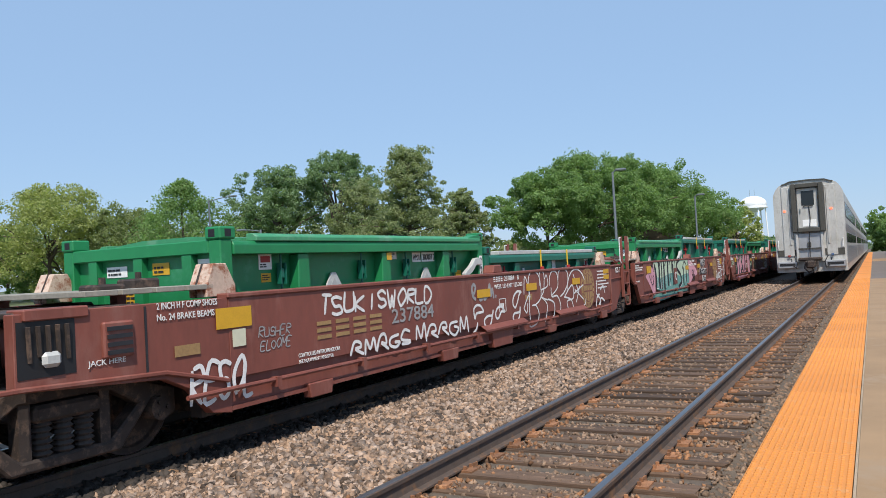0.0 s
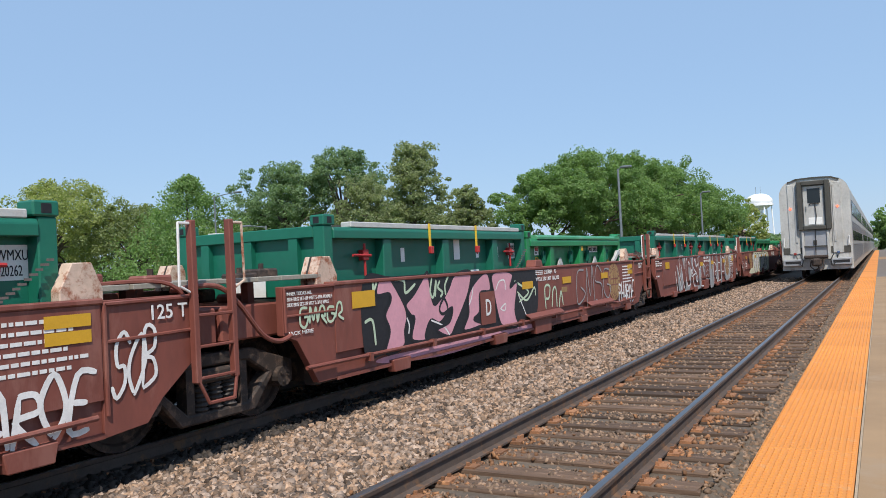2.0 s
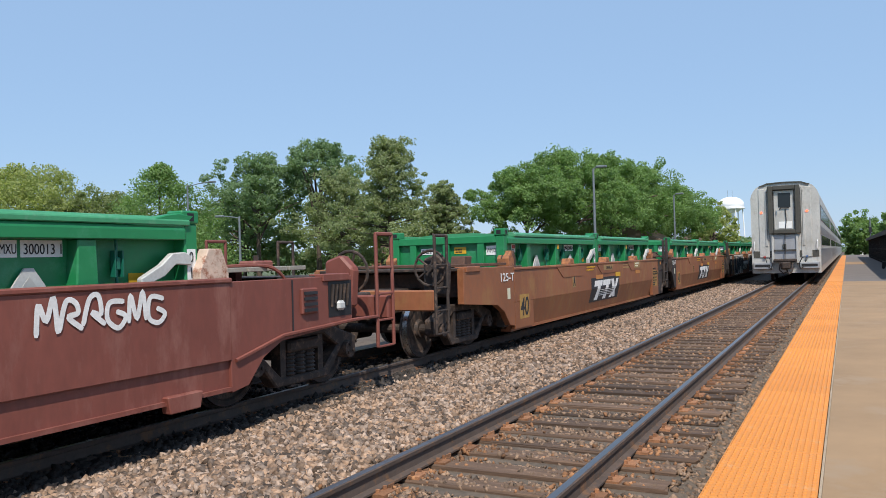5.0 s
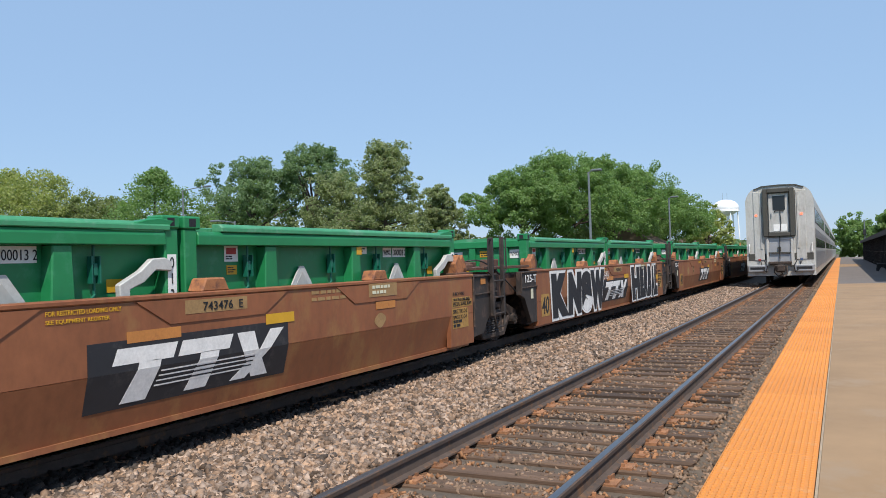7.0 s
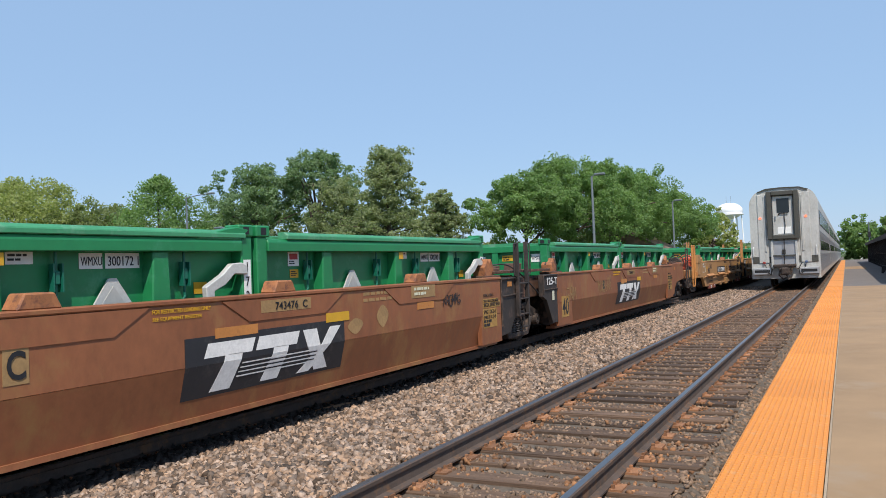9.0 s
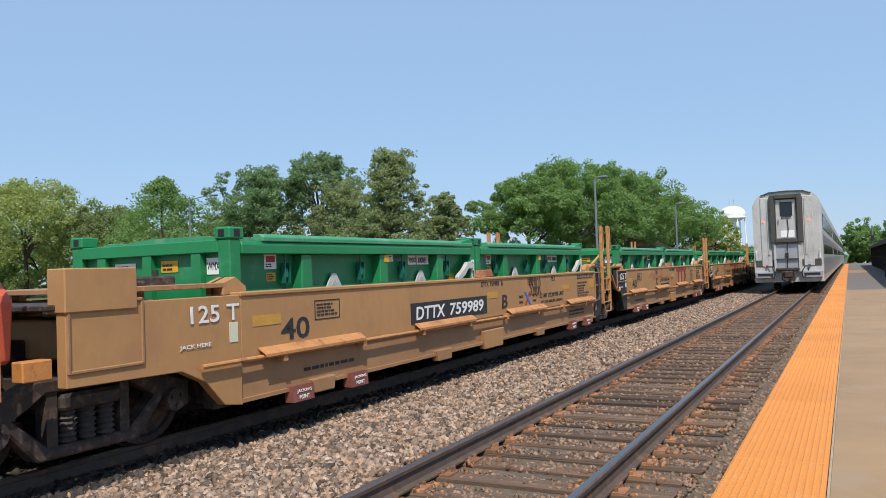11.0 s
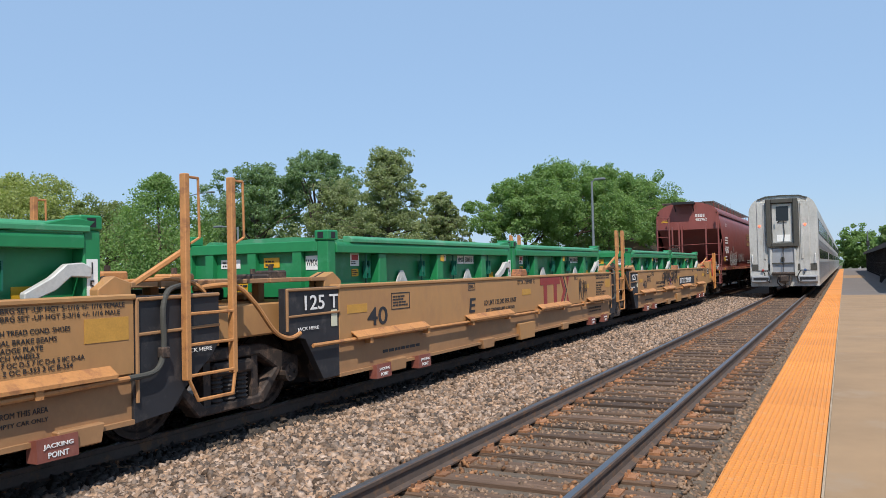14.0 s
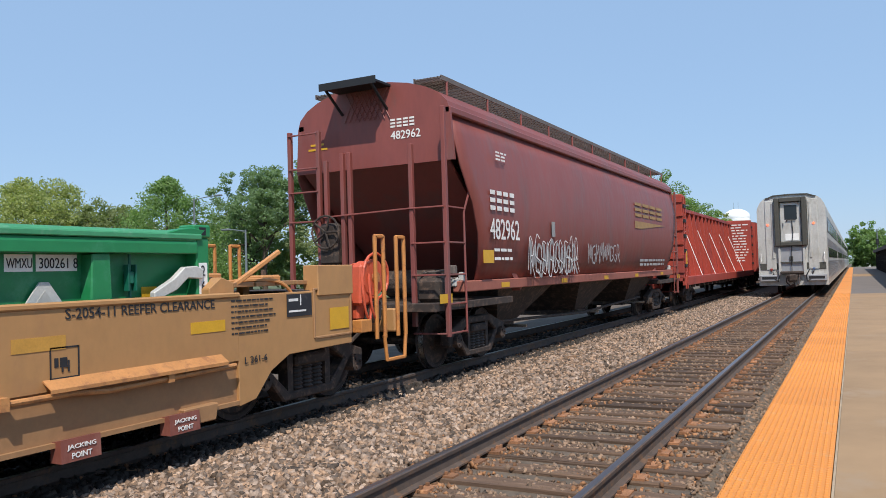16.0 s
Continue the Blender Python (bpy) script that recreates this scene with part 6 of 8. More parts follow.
def common_red(w, letter, top=1.46):
    for y, z, a, b in ((6.95, 1.08, 0.48, 0.13), (8.95, 1.09, 0.48, 0.13), (11.4, 1.09, 0.48, 0.13), (1.37 if letter == "B" else 1.88, 1.12, 0.48, 0.2)):
        plate("reflector", w, on_side(1.51, y, z), rect(a, b), "yellow")
    mark(w, on_side(XS, 7.6, 1.31), 4, 0.065, 0.085, 0.03, "chalk")
    stencil(w, "237884   " + letter, 8.02, 1.31, 0.62, 0.085)
    stencil(w, "WELL LD LMT 125,200", 7.6, 1.18, 1.18, 0.085)
    bars(w, on_side(XS, 13.1, 1.3), text_rows(6, 0.85, 0.03, 0.075, 4, 0.07), "chalk", "data_lettering")
    plate("reflector", w, on_side(1.507, 13.55, 1.12), rect(0.4, 0.1), "yellow")
    plate("reflector", w, on_side(1.507, 13.55, 1.25), rect(0.4, 0.1), "yellow")
    stencil(w, "125 T", 14.55, 1.24, 0.4, 0.13)
    if letter != "B":
        stencil(w, "JACK HERE", 0.72, 0.9, 0.42, 0.055)
        stencil(w, "SIDE BRG SET-UP HGT 5-1/16 FEMALE", 0.72, 1.28, 0.78, 0.04)
        stencil(w, "SIDE BRG SET-UP HGT 5-3/16 MALE", 0.72, 1.22, 0.72, 0.04)
        stencil(w, "INNER TODAY-ALL", 0.72, 1.34, 0.42, 0.04)
    plate("faded_patch", w, on_side(XS, 8.9, 0.92), rect(0.3, 0.1), "gold")
    seal(w, 12.4, 0.98)


for w, letter in zip(W1, "BCDEA"):
    if letter != "A":
        common_red(w, letter)
B1, C1, D1, E1, A1 = W1
side0 = on_side(1.504, 0, 0)
for i, line in enumerate(("2 INCH H F COMP SHOES", "No. 24 BRAKE BEAMS")):
    stencil(B1, line, 0.68, 1.36 - 0.1 * i, 0.72 - 0.04 * i, 0.06)
stencil(B1, "JACK HERE", -0.02, 0.94, 0.36, 0.06)
stencil(B1, "CONTROLLED INTERCHANGE CAR", 2.56, 0.7, 0.75, 0.045)
stencil(B1, "SEE EQUIPMENT REGISTER", 2.56, 0.63, 0.62, 0.045)
plate("pale_patch", B1, on_side(1.507, 1.58, 0.93), rect(0.18, 0.17), "cream_spray")
plate("faded_patch", B1, on_side(1.504, 0.86, 0.92), rect(0.3, 0.1), "gold")
tag(B1, "RESOL", 1.02, 0.46, 0.85, 0.34, "chalk", 0.045, 3)
tag(B1, "TSUKISWORLD", 2.95, 1.12, 2.6, 0.22, "chalk", 0.04, 5)
tag(B1, "RUSHER", 1.95, 0.98, 0.5, 0.1, "grey_spray", 0.014, 6)
tag(B1, "ELOOME", 1.97, 0.85, 0.48, 0.1, "grey_spray", 0.014, 7)
scribble(B1, on_side(1.504, 5.0, 0.6), 1.6, 0.22, 5, 7, "chalk", 0.04)
scribble(B1, on_side(1.504, 3.5, 0.58), 1.4, 0.2, 5, 6, "chalk", 0.04)
mark(B1, on_side(1.504, 2.9, 0.86), 4, 0.26, 0.2, 0.09, "gold")
sized("237884", 1.1, 0.19, "grey_spray", B1, on_side(1.504, 4.45, 0.9), fat=0.01)
framed(B1, 7.77, 0.79, 0.27, 0.23, 1, "chalk")
stencil(B1, "H", 7.87, 0.82, 0.07, 0.09)
# loops and drops in white
for pts in (
        [(6.81, 0.87), (6.83, 0.93), (6.93, 0.97), (7.06, 0.95), (7.15, 0.86), (7.04, 0.85), (6.9, 0.84), (6.84, 0.77), (6.81, 0.87)],
        [(7.52, 0.86), (7.47, 0.77), (7.31, 0.77), (7.18, 0.72), (7.19, 0.63), (7.3, 0.59), (7.41, 0.65), (7.52, 0.86)],
        [(7.97, 0.79), (7.87, 0.88), (7.71, 0.88), (7.61, 0.8), (7.63, 0.71), (7.72, 0.71), (7.83, 0.8), (7.97, 0.79)],
        [(8.72, 1.09), (8.52, 1.1), (8.36, 1.01), (8.33, 0.89), (8.42, 0.83), (8.53, 0.93), (8.62, 1.05), (8.72, 1.09)],
        [(8.63, 0.83), (8.58, 0.74), (8.37, 0.73), (8.3, 0.66), (8.36, 0.6), (8.51, 0.61), (8.6, 0.7), (8.63, 0.83)],
        [(6.76, 0.55), (6.87, 0.6), (6.93, 0.7)],
):
    spray(B1, pts, "chalk", 0.04, 0.004)
for pts in (
        [(6.8, 1.12), (6.88, 1.19), (6.91, 1.26), (6.85, 1.3), (6.79, 1.25), (6.81, 1.12), (6.91, 1.06)],
        [(7.33, 1.06), (7.43, 1.28), (7.46, 1.08), (7.52, 1.2), (7.57, 1.04)],
        [(7.63, 1.08), (7.67, 1.06)],
        [(7.07, 1.18), (7.02, 1.12), (7.06, 1.05), (7.15, 1.06)],
        [(7.19, 1.17), (7.21, 1.05), (7.3, 1.09), (7.26, 1.18), (7.19, 1.17)],
):
    spray(B1, pts, "grey_spray", 0.055, 0.003)
for pts in (
        [(8.83, 1.03), (8.9, 1.35), (9.05, 1.16), (9.11, 0.96)],
        [(8.79, 0.77), (8.91, 0.9), (9.06, 1.0), (9.05, 0.74), (9.06, 0.56)],
        [(8.81, 0.77), (8.92, 0.7), (8.98, 0.87)],
        [(9.07, 1.0), (9.06, 1.27), (9.17, 1.41), (9.4, 1.43), (9.58, 1.33), (9.65, 1.11), (9.61, 0.92), (9.36, 0.82), (9.18, 0.81)],
        [(9.18, 0.81), (9.36, 0.8), (9.48, 0.68), (9.47, 0.57), (9.36, 0.47), (9.1, 0.43), (9.01, 0.46)],
        [(9.6, 1.15), (9.61, 1.38), (9.73, 1.44), (9.84, 1.33), (9.79, 1.06), (9.67, 0.94), (9.98, 0.86)],
        [(9.86, 1.27), (9.96, 1.34), (10.0, 1.14), (9.65, 1.07)],
        [(10.09, 1.13), (10.14, 1.31), (10.3, 1.41), (10.53, 1.35), (10.54, 1.09), (10.2, 0.94)],
        [(9.64, 0.94), (9.92, 0.79), (9.87, 0.58), (9.77, 0.46)],
):
    spray(B1, pts, "chalk", 0.03, 0.0042)
for pts in (
        [(9.98, 0.88), (10.29, 0.79), (10.3, 0.6), (10.2, 0.52)],
        [(10.18, 1.1), (10.2, 0.92), (10.49, 0.91), (10.65, 0.73), (10.6, 0.56)],
        [(10.58, 1.22), (10.63, 1.38), (10.88, 1.45), (11.13, 1.35), (11.11, 1.13), (10.88, 0.96), (10.66, 0.89)],
        [(11.06, 0.98), (11.2, 1.24), (11.48, 1.39), (11.86, 1.38), (12.15, 1.2), (12.22, 0.88), (12.14, 0.64), (11.74, 0.59)],
        [(10.9, 0.87), (11.38, 1.09), (11.42, 0.82), (11.04, 0.77), (11.1, 0.58)],
        [(11.48, 1.31), (11.73, 0.97)],
        [(11.44, 0.9), (12.09, 1.06)],
        [(11.58, 0.71), (11.87, 1.05)],
        [(11.53, 0.99), (12.06, 0.75)],
        [(10.87, 0.87), (11.27, 0.79), (11.41, 0.61)],
):
    spray(B1, pts, "chalk", 0.034, 0.0046)
for pts in (
        [(13.01, 1.12), (12.98, 0.81), (13.19, 0.79)],
        [(12.9, 0.53), (13.02, 0.75), (13.23, 0.66), (13.05, 0.52)],
        [(13.21, 0.53), (13.28, 0.7), (13.55, 0.62)],
        [(13.25, 0.89), (13.48, 0.97), (13.57, 0.81)],
):
    spray(B1, pts, "chalk", 0.045, 0.0046)
# a mural in mint and sea green with a pink bubble at each end
daub(C1, [(1.77, 1.05), (2.07, 1.12), (2.61, 1.32), (2.79, 1.29), (2.85, 0.87), (2.72, 0.52), (2.57, 0.49), (2.09, 0.84)], "pink_spray", 0.002)
daub(C1, [(2.67, 1.36), (2.84, 1.45), (3.55, 1.46), (4.57, 1.46), (5.44, 1.46), (6.75, 1.43), (7.39, 1.39), (7.35, 0.84), (6.12, 0.82), (4.2, 0.87), (2.96, 0.8), (2.85, 1.0)], "mint_spray", 0.003)
daub(C1, [(2.93, 0.96), (3.52, 0.93), (4.2, 1.0), (5.14, 1.04), (6.12, 0.91), (7.34, 0.94), (7.32, 0.57), (5.94, 0.53), (4.17, 0.54), (2.91, 0.64)], "sea_spray", 0.0038)
daub(C1, [(2.5, 0.47), (2.91, 0.55), (3.86, 0.48), (6.09, 0.49), (7.3, 0.55), (7.58, 0.39), (6.07, 0.36), (3.85, 0.27), (2.89, 0.33)], "sea_spray", -0.034)
daub(C1, [(7.4, 1.41), (7.98, 1.32), (8.76, 1.04), (8.81, 0.87), (8.16, 0.79), (7.45, 0.6), (7.38, 1.03)], "pink_spray", 0.002)
for pts in (
        [(2.78, 1.34), (2.88, 1.15), (2.91, 0.93), (2.85, 0.65)],
        [(3.3, 1.41), (3.33, 1.21), (3.31, 0.88), (3.36, 0.63)],
        [(3.97, 1.37), (3.91, 1.23), (3.92, 0.98), (3.92, 0.55)],
        [(4.45, 1.43), (4.4, 1.11), (4.42, 0.65)],
        [(5.1, 1.33), (5.08, 1.05), (5.12, 0.64)],
):
    spray(C1, pts, "black_spray", 0.17, 0.0046)
for pts in (
        [(3.61, 1.43), (3.62, 1.08), (3.56, 0.6)],
        [(6.13, 1.45), (5.75, 1.36), (5.66, 1.17), (6.13, 0.95), (6.26, 0.71), (5.79, 0.57)],
        [(6.64, 1.19), (6.56, 0.82), (6.62, 0.58)],
        [(7.04, 1.19), (7.03, 0.68)],
):
    spray(C1, pts, "black_spray", 0.12, 0.005)
for pts in (
        [(2.65, 1.35), (2.73, 1.45), (3.04, 1.45), (3.3, 1.38)],
        [(3.4, 1.3), (3.55, 1.45), (3.88, 1.43), (3.97, 1.33)],
        [(4.07, 1.29), (4.24, 1.46), (4.56, 1.42)],
        [(4.61, 1.29), (4.8, 1.45), (4.98, 1.4), (4.76, 0.96), (4.57, 0.75)],
        [(4.98, 1.34), (5.31, 1.45), (5.42, 1.19), (5.37, 0.61)],
        [(6.47, 1.13), (6.78, 1.35), (7.09, 1.23), (7.12, 1.11)],
        [(7.29, 1.42), (7.36, 1.14), (7.43, 0.84)],
        [(2.37, 1.31), (2.51, 1.33), (2.61, 1.24), (2.62, 1.14)],
):
    spray(C1, pts, "black_spray", 0.06, 0.0054)
for pts in (
        [(2.1, 1.09), (2.28, 0.92), (2.48, 0.78), (2.67, 0.96), (2.56, 1.05)],
        [(2.37, 1.06), (2.3, 0.83)],
        [(2.53, 1.02), (2.6, 0.76)],
        [(2.48, 0.78), (2.47, 0.72)],
):
    spray(C1, pts, "black_spray", 0.035, 0.0054)
for pts in (
        [(2.96, 1.21), (3.03, 0.98), (3.15, 0.67), (2.95, 0.65)],
        [(3.51, 1.36), (3.48, 1.02), (3.47, 0.62)],
        [(3.84, 1.2), (3.69, 0.83), (3.63, 0.56)],
        [(4.16, 1.13), (4.19, 0.76), (4.12, 0.59)],
        [(4.71, 1.08), (4.63, 0.74), (4.74, 0.63)],
        [(6.2, 0.9), (6.38, 0.7), (6.01, 0.54)],
        [(6.85, 1.13), (6.85, 0.65)],
):
    spray(C1, pts, "chalk", 0.028, 0.006)
plate("letter_patch", C1, on_side(1.51, 5.2, 0.68), rect(0.42, 0.5), "bnsf")
sized("C", 0.2, 0.26, "chalk", C1, on_side(1.516, 5.31, 0.8), fat=0.012)
sized("5/6", 0.45, 0.4, "black_spray", C1, on_side(1.506, 7.95, 0.66), fat=0.005)
for text, y, z, a, b in (("HAPPY", 9.5, 1.12, 0.95, 0.26), ("Mothers", 9.35, 0.82, 1.3, 0.3), ("DAY", 9.75, 0.55, 0.75, 0.22)):
    sized(text, a, b, "chalk", C1, on_side(1.503, y - 0.02, z + 0.02), fat=0.02, shear=0.3)
    sized(text, a, b, "black_spray", C1, on_side(1.507, y, z), fat=0.012, shear=0.3)
bm = BM()
stroke(bm, spline([(9.05, 0.5), (9.2, 1.0), (9.0, 1.35), (9.5, 1.3)]), 0.08)
stroke(bm, spline([(10.9, 1.3), (11.1, 1.0), (10.8, 0.6), (11.0, 0.5)]), 0.07)
o = part("sprayed_stroke", bm, "black_spray", C1)
o.matrix_basis = on_side(1.508, 0, 0)
scribble(C1, on_side(1.504, 11.15, 0.7), 0.9, 0.55, 4, 12, "black_spray", 0.03)
tag(C1, "PHAROE", 12.6, 0.42, 1.35, 0.42, "chalk", 0.05, 13)
tag(C1, "SOB", 14.1, 0.66, 0.5, 0.5, "chalk", 0.035, 14)
tag(C1, "HIPO", 12.6, 1.22, 0.4, 0.1, "grey_spray", 0.014, 15)

# pink wild letters on black with mint tags
daub(D1, [(2.14, 1.46), (2.79, 1.47), (3.63, 1.47), (4.8, 1.46), (6.64, 1.43), (7.61, 1.39), (7.54, 0.58), (6.69, 0.54), (4.24, 0.53), (2.53, 0.49), (2.11, 0.52)], "black_spray", 0.002)
daub(D1, [(2.56, 0.45), (4.24, 0.44), (6.68, 0.43), (7.35, 0.43), (7.34, 0.34), (5.94, 0.32), (4.09, 0.28), (2.59, 0.37)], "pink_spray", -0.034)
daub(D1, [(2.4, 1.28), (2.48, 1.44), (2.7, 1.45), (2.84, 1.34), (3.05, 1.08), (3.1, 0.92), (3.03, 0.74), (2.99, 0.54), (2.56, 0.5), (2.67, 0.77), (2.58, 0.98), (2.72, 1.16), (2.69, 1.25), (2.47, 1.24)], "pink_spray", 0.0034, "black_spray")
daub(D1, [(3.08, 1.08), (3.31, 1.22), (3.63, 1.47), (3.71, 1.45), (3.82, 1.04), (4.09, 1.12), (4.22, 0.93), (3.98, 0.76), (3.72, 0.82), (3.55, 0.62), (3.62, 0.55), (3.2, 0.6), (3.29, 0.88), (3.2, 0.93)], "pink_spray", 0.0038, "black_spray")
daub(D1, [(3.99, 0.99), (4.28, 1.24), (4.49, 1.43), (4.99, 1.46), (4.92, 1.19), (4.72, 0.95), (4.44, 0.69), (4.24, 0.54), (3.88, 0.67), (4.25, 0.75), (4.36, 0.95), (4.07, 0.88)], "pink_spray", 0.0042, "black_spray")
daub(D1, [(4.89, 1.08), (5.13, 1.29), (5.56, 1.43), (5.66, 1.14), (5.29, 1.11), (5.24, 0.82), (5.03, 0.72), (5.32, 0.63), (5.19, 0.59), (4.69, 0.58), (4.87, 0.82)], "pink_spray", 0.0046, "black_spray")
daub(D1, [(5.75, 1.38), (6.16, 1.44), (6.56, 1.36), (6.43, 1.14), (6.74, 1.21), (6.59, 0.75), (6.68, 0.47), (6.16, 0.5), (5.96, 0.61), (5.79, 1.09)], "pink_spray", 0.005, "black_spray")
for pts in (
        [(2.81, 1.43), (3.06, 1.4), (3.09, 1.24), (3.35, 1.35)],
        [(3.8, 1.41), (3.74, 1.22), (3.82, 1.14), (3.92, 1.37), (3.87, 1.14)],
        [(4.03, 1.36), (3.96, 1.27), (4.09, 1.19), (4.02, 1.13)],
        [(4.29, 1.42), (4.17, 1.29), (4.18, 1.15)],
        [(2.12, 0.93), (2.29, 0.94), (2.34, 0.63)],
        [(2.34, 1.45), (2.34, 1.31), (2.42, 1.41)],
        [(6.63, 1.24), (6.82, 1.18), (7.22, 1.02), (6.79, 0.87)],
        [(6.73, 1.05), (7.12, 0.88), (7.49, 1.09), (7.53, 0.94)],
):
    spray(D1, pts, "mint_spray", 0.04, 0.0062)
for pts in (
        [(3.09, 0.91), (3.14, 0.81), (3.12, 0.69)],
        [(4.88, 0.93), (5.0, 1.07), (5.07, 1.26)],
        [(5.86, 1.12), (6.01, 1.26), (6.22, 1.27), (6.24, 1.11)],
        [(6.01, 0.81), (6.22, 0.88), (6.18, 0.77), (6.01, 0.81)],
        [(3.72, 0.82), (4.06, 0.71), (4.24, 0.56)],
        [(6.76, 1.01), (7.1, 0.58)],
):
    spray(D1, pts, "chalk", 0.026, 0.0064)
for pts in (
        [(8.02, 0.65), (8.01, 1.06), (8.26, 1.07), (8.19, 0.86), (8.04, 0.85)],
        [(8.33, 0.67), (8.41, 0.98), (8.57, 1.02), (8.59, 0.65)],
        [(8.7, 0.64), (8.84, 0.95), (8.93, 0.67)],
):
    spray(D1, pts, "mint_spray", 0.045, 0.004)
plate("letter_patch", D1, on_side(1.512, 5.28, 0.6), rect(0.52, 0.52), "bnsf")
sized("D", 0.19, 0.26, "chalk", D1, on_side(1.518, 5.45, 0.74), fat=0.012)
scribble(D1, on_side(1.504, 9.7, 0.6), 2.4, 0.75, 4, 25, "grey_spray", 0.035)
tag(D1, "PHAROE", 12.7, 0.46, 1.3, 0.45, "chalk", 0.05, 26)
scribble(D1, on_side(1.504, 0.9, 1.0), 0.8, 0.2, 5, 27, "mint_spray", 0.03)

# tall faded letters edged in white, washed grey inside
daub(E1, [(3.91, 1.09), (4.06, 0.86), (4.11, 0.48), (3.88, 0.39), (3.84, 0.68)], "grey_spray", 0.0015)
daub(E1, [(3.34, 1.19), (3.53, 0.99), (3.83, 0.42), (3.51, 0.4), (3.41, 0.89)], "grey_spray", 0.0016)
daub(E1, [(5.02, 1.07), (5.14, 1.1), (5.3, 0.91), (5.26, 0.63), (5.07, 0.67), (4.99, 0.87)], "grey_spray", 0.0018)
daub(E1, [(4.59, 0.72), (4.83, 0.48), (5.25, 0.52), (5.05, 0.36), (4.66, 0.35), (4.45, 0.36)], "grey_spray", 0.0019)
daub(E1, [(4.16, 1.43), (4.54, 1.43), (4.41, 1.23), (4.39, 1.07)], "grey_spray", 0.0020)
daub(E1, [(5.71, 0.52), (6.1, 0.43), (6.72, 0.41), (6.65, 0.3), (5.98, 0.31)], "grey_spray", 0.0022)
daub(E1, [(6.0, 1.27), (6.15, 1.34), (6.32, 1.09), (6.2, 1.04)], "grey_spray", 0.0023)
daub(E1, [(6.12, 0.79), (6.3, 0.71), (6.41, 0.58), (6.17, 0.61)], "grey_spray", 0.0024)
daub(E1, [(6.69, 0.92), (7.0, 1.01), (6.92, 0.36), (6.72, 0.37)], "grey_spray", 0.0025)
daub(E1, [(7.3, 1.12), (7.6, 1.1), (7.73, 0.68), (7.47, 0.84)], "grey_spray", 0.0027)
daub(E1, [(8.7, 1.32), (8.95, 1.36), (9.11, 0.33), (8.62, 0.34)], "grey_spray", 0.0028)
daub(E1, [(5.4, 1.38), (5.6, 1.41), (5.74, 1.01), (5.66, 0.64), (5.58, 1.02)], "grey_spray", 0.0029)
for pts in (
        [(3.1, 1.03), (3.22, 0.67), (3.31, 0.37)],
        [(3.34, 1.19), (3.47, 1.05), (3.68, 0.71), (3.88, 0.38)],
        [(3.69, 1.4), (3.78, 0.9), (3.84, 0.71)],
        [(3.93, 1.21), (4.06, 0.92), (4.17, 0.6), (4.41, 0.33)],
        [(3.69, 1.4), (3.94, 1.45)],
        [(4.38, 1.04), (4.41, 1.23), (4.54, 1.4), (4.71, 1.44)],
        [(4.65, 1.08), (4.58, 0.85), (4.65, 0.65), (4.83, 0.48), (5.2, 0.53), (5.29, 0.69), (5.3, 0.98), (5.19, 1.2), (5.05, 1.26), (4.98, 1.16)],
        [(4.65, 1.08), (4.7, 1.3), (4.93, 1.42), (5.3, 1.42)],
):
    spray(E1, pts, "chalk", 0.045, 0.004)
for pts in (
        [(5.67, 0.79), (6.18, 0.87), (5.99, 0.94), (5.74, 1.08), (5.67, 1.27), (5.82, 1.43), (6.04, 1.44)],
        [(6.0, 1.27), (6.15, 1.34), (6.32, 1.09), (6.61, 1.19)],
        [(6.18, 0.87), (6.45, 0.66), (6.35, 0.55), (6.17, 0.61)],
        [(5.69, 0.79), (5.71, 0.52), (6.01, 0.31)],
        [(6.59, 1.4), (6.73, 0.95), (7.04, 1.05), (6.93, 0.39)],
        [(6.59, 1.4), (7.06, 1.42)],
        [(6.96, 0.38), (7.75, 0.34)],
        [(7.34, 1.12), (7.6, 1.12), (7.76, 1.0)],
):
    spray(E1, pts, "chalk", 0.045, 0.0044)
for pts in (
        [(7.8, 1.0), (8.22, 1.08), (8.53, 0.99), (8.55, 0.59), (7.85, 0.6)],
        [(7.86, 0.81), (8.3, 0.91), (8.51, 0.74)],
        [(7.76, 0.45), (8.08, 0.34), (8.32, 0.55)],
        [(7.85, 0.67), (8.2, 0.73), (8.46, 0.6)],
        [(7.84, 1.04), (7.85, 0.67)],
):
    spray(E1, pts, "grey_spray", 0.03, 0.0044)
daub(E1, [(8.66, 1.39), (8.88, 1.41), (8.98, 0.3), (8.61, 0.37)], "grey_spray", 0.0031)
daub(E1, [(9.21, 1.4), (9.38, 1.42), (9.35, 0.35), (9.14, 0.35)], "grey_spray", 0.0032)
daub(E1, [(10.14, 1.43), (10.3, 1.43), (10.31, 0.42), (10.09, 0.38)], "grey_spray", 0.0033)
daub(E1, [(10.93, 1.4), (11.15, 1.39), (11.06, 0.4), (10.89, 0.42)], "grey_spray", 0.0034)
daub(E1, [(11.84, 1.4), (12.52, 1.4), (13.12, 1.24), (13.05, 0.5), (11.99, 0.37), (11.87, 0.84)], "grey_spray", 0.0036)
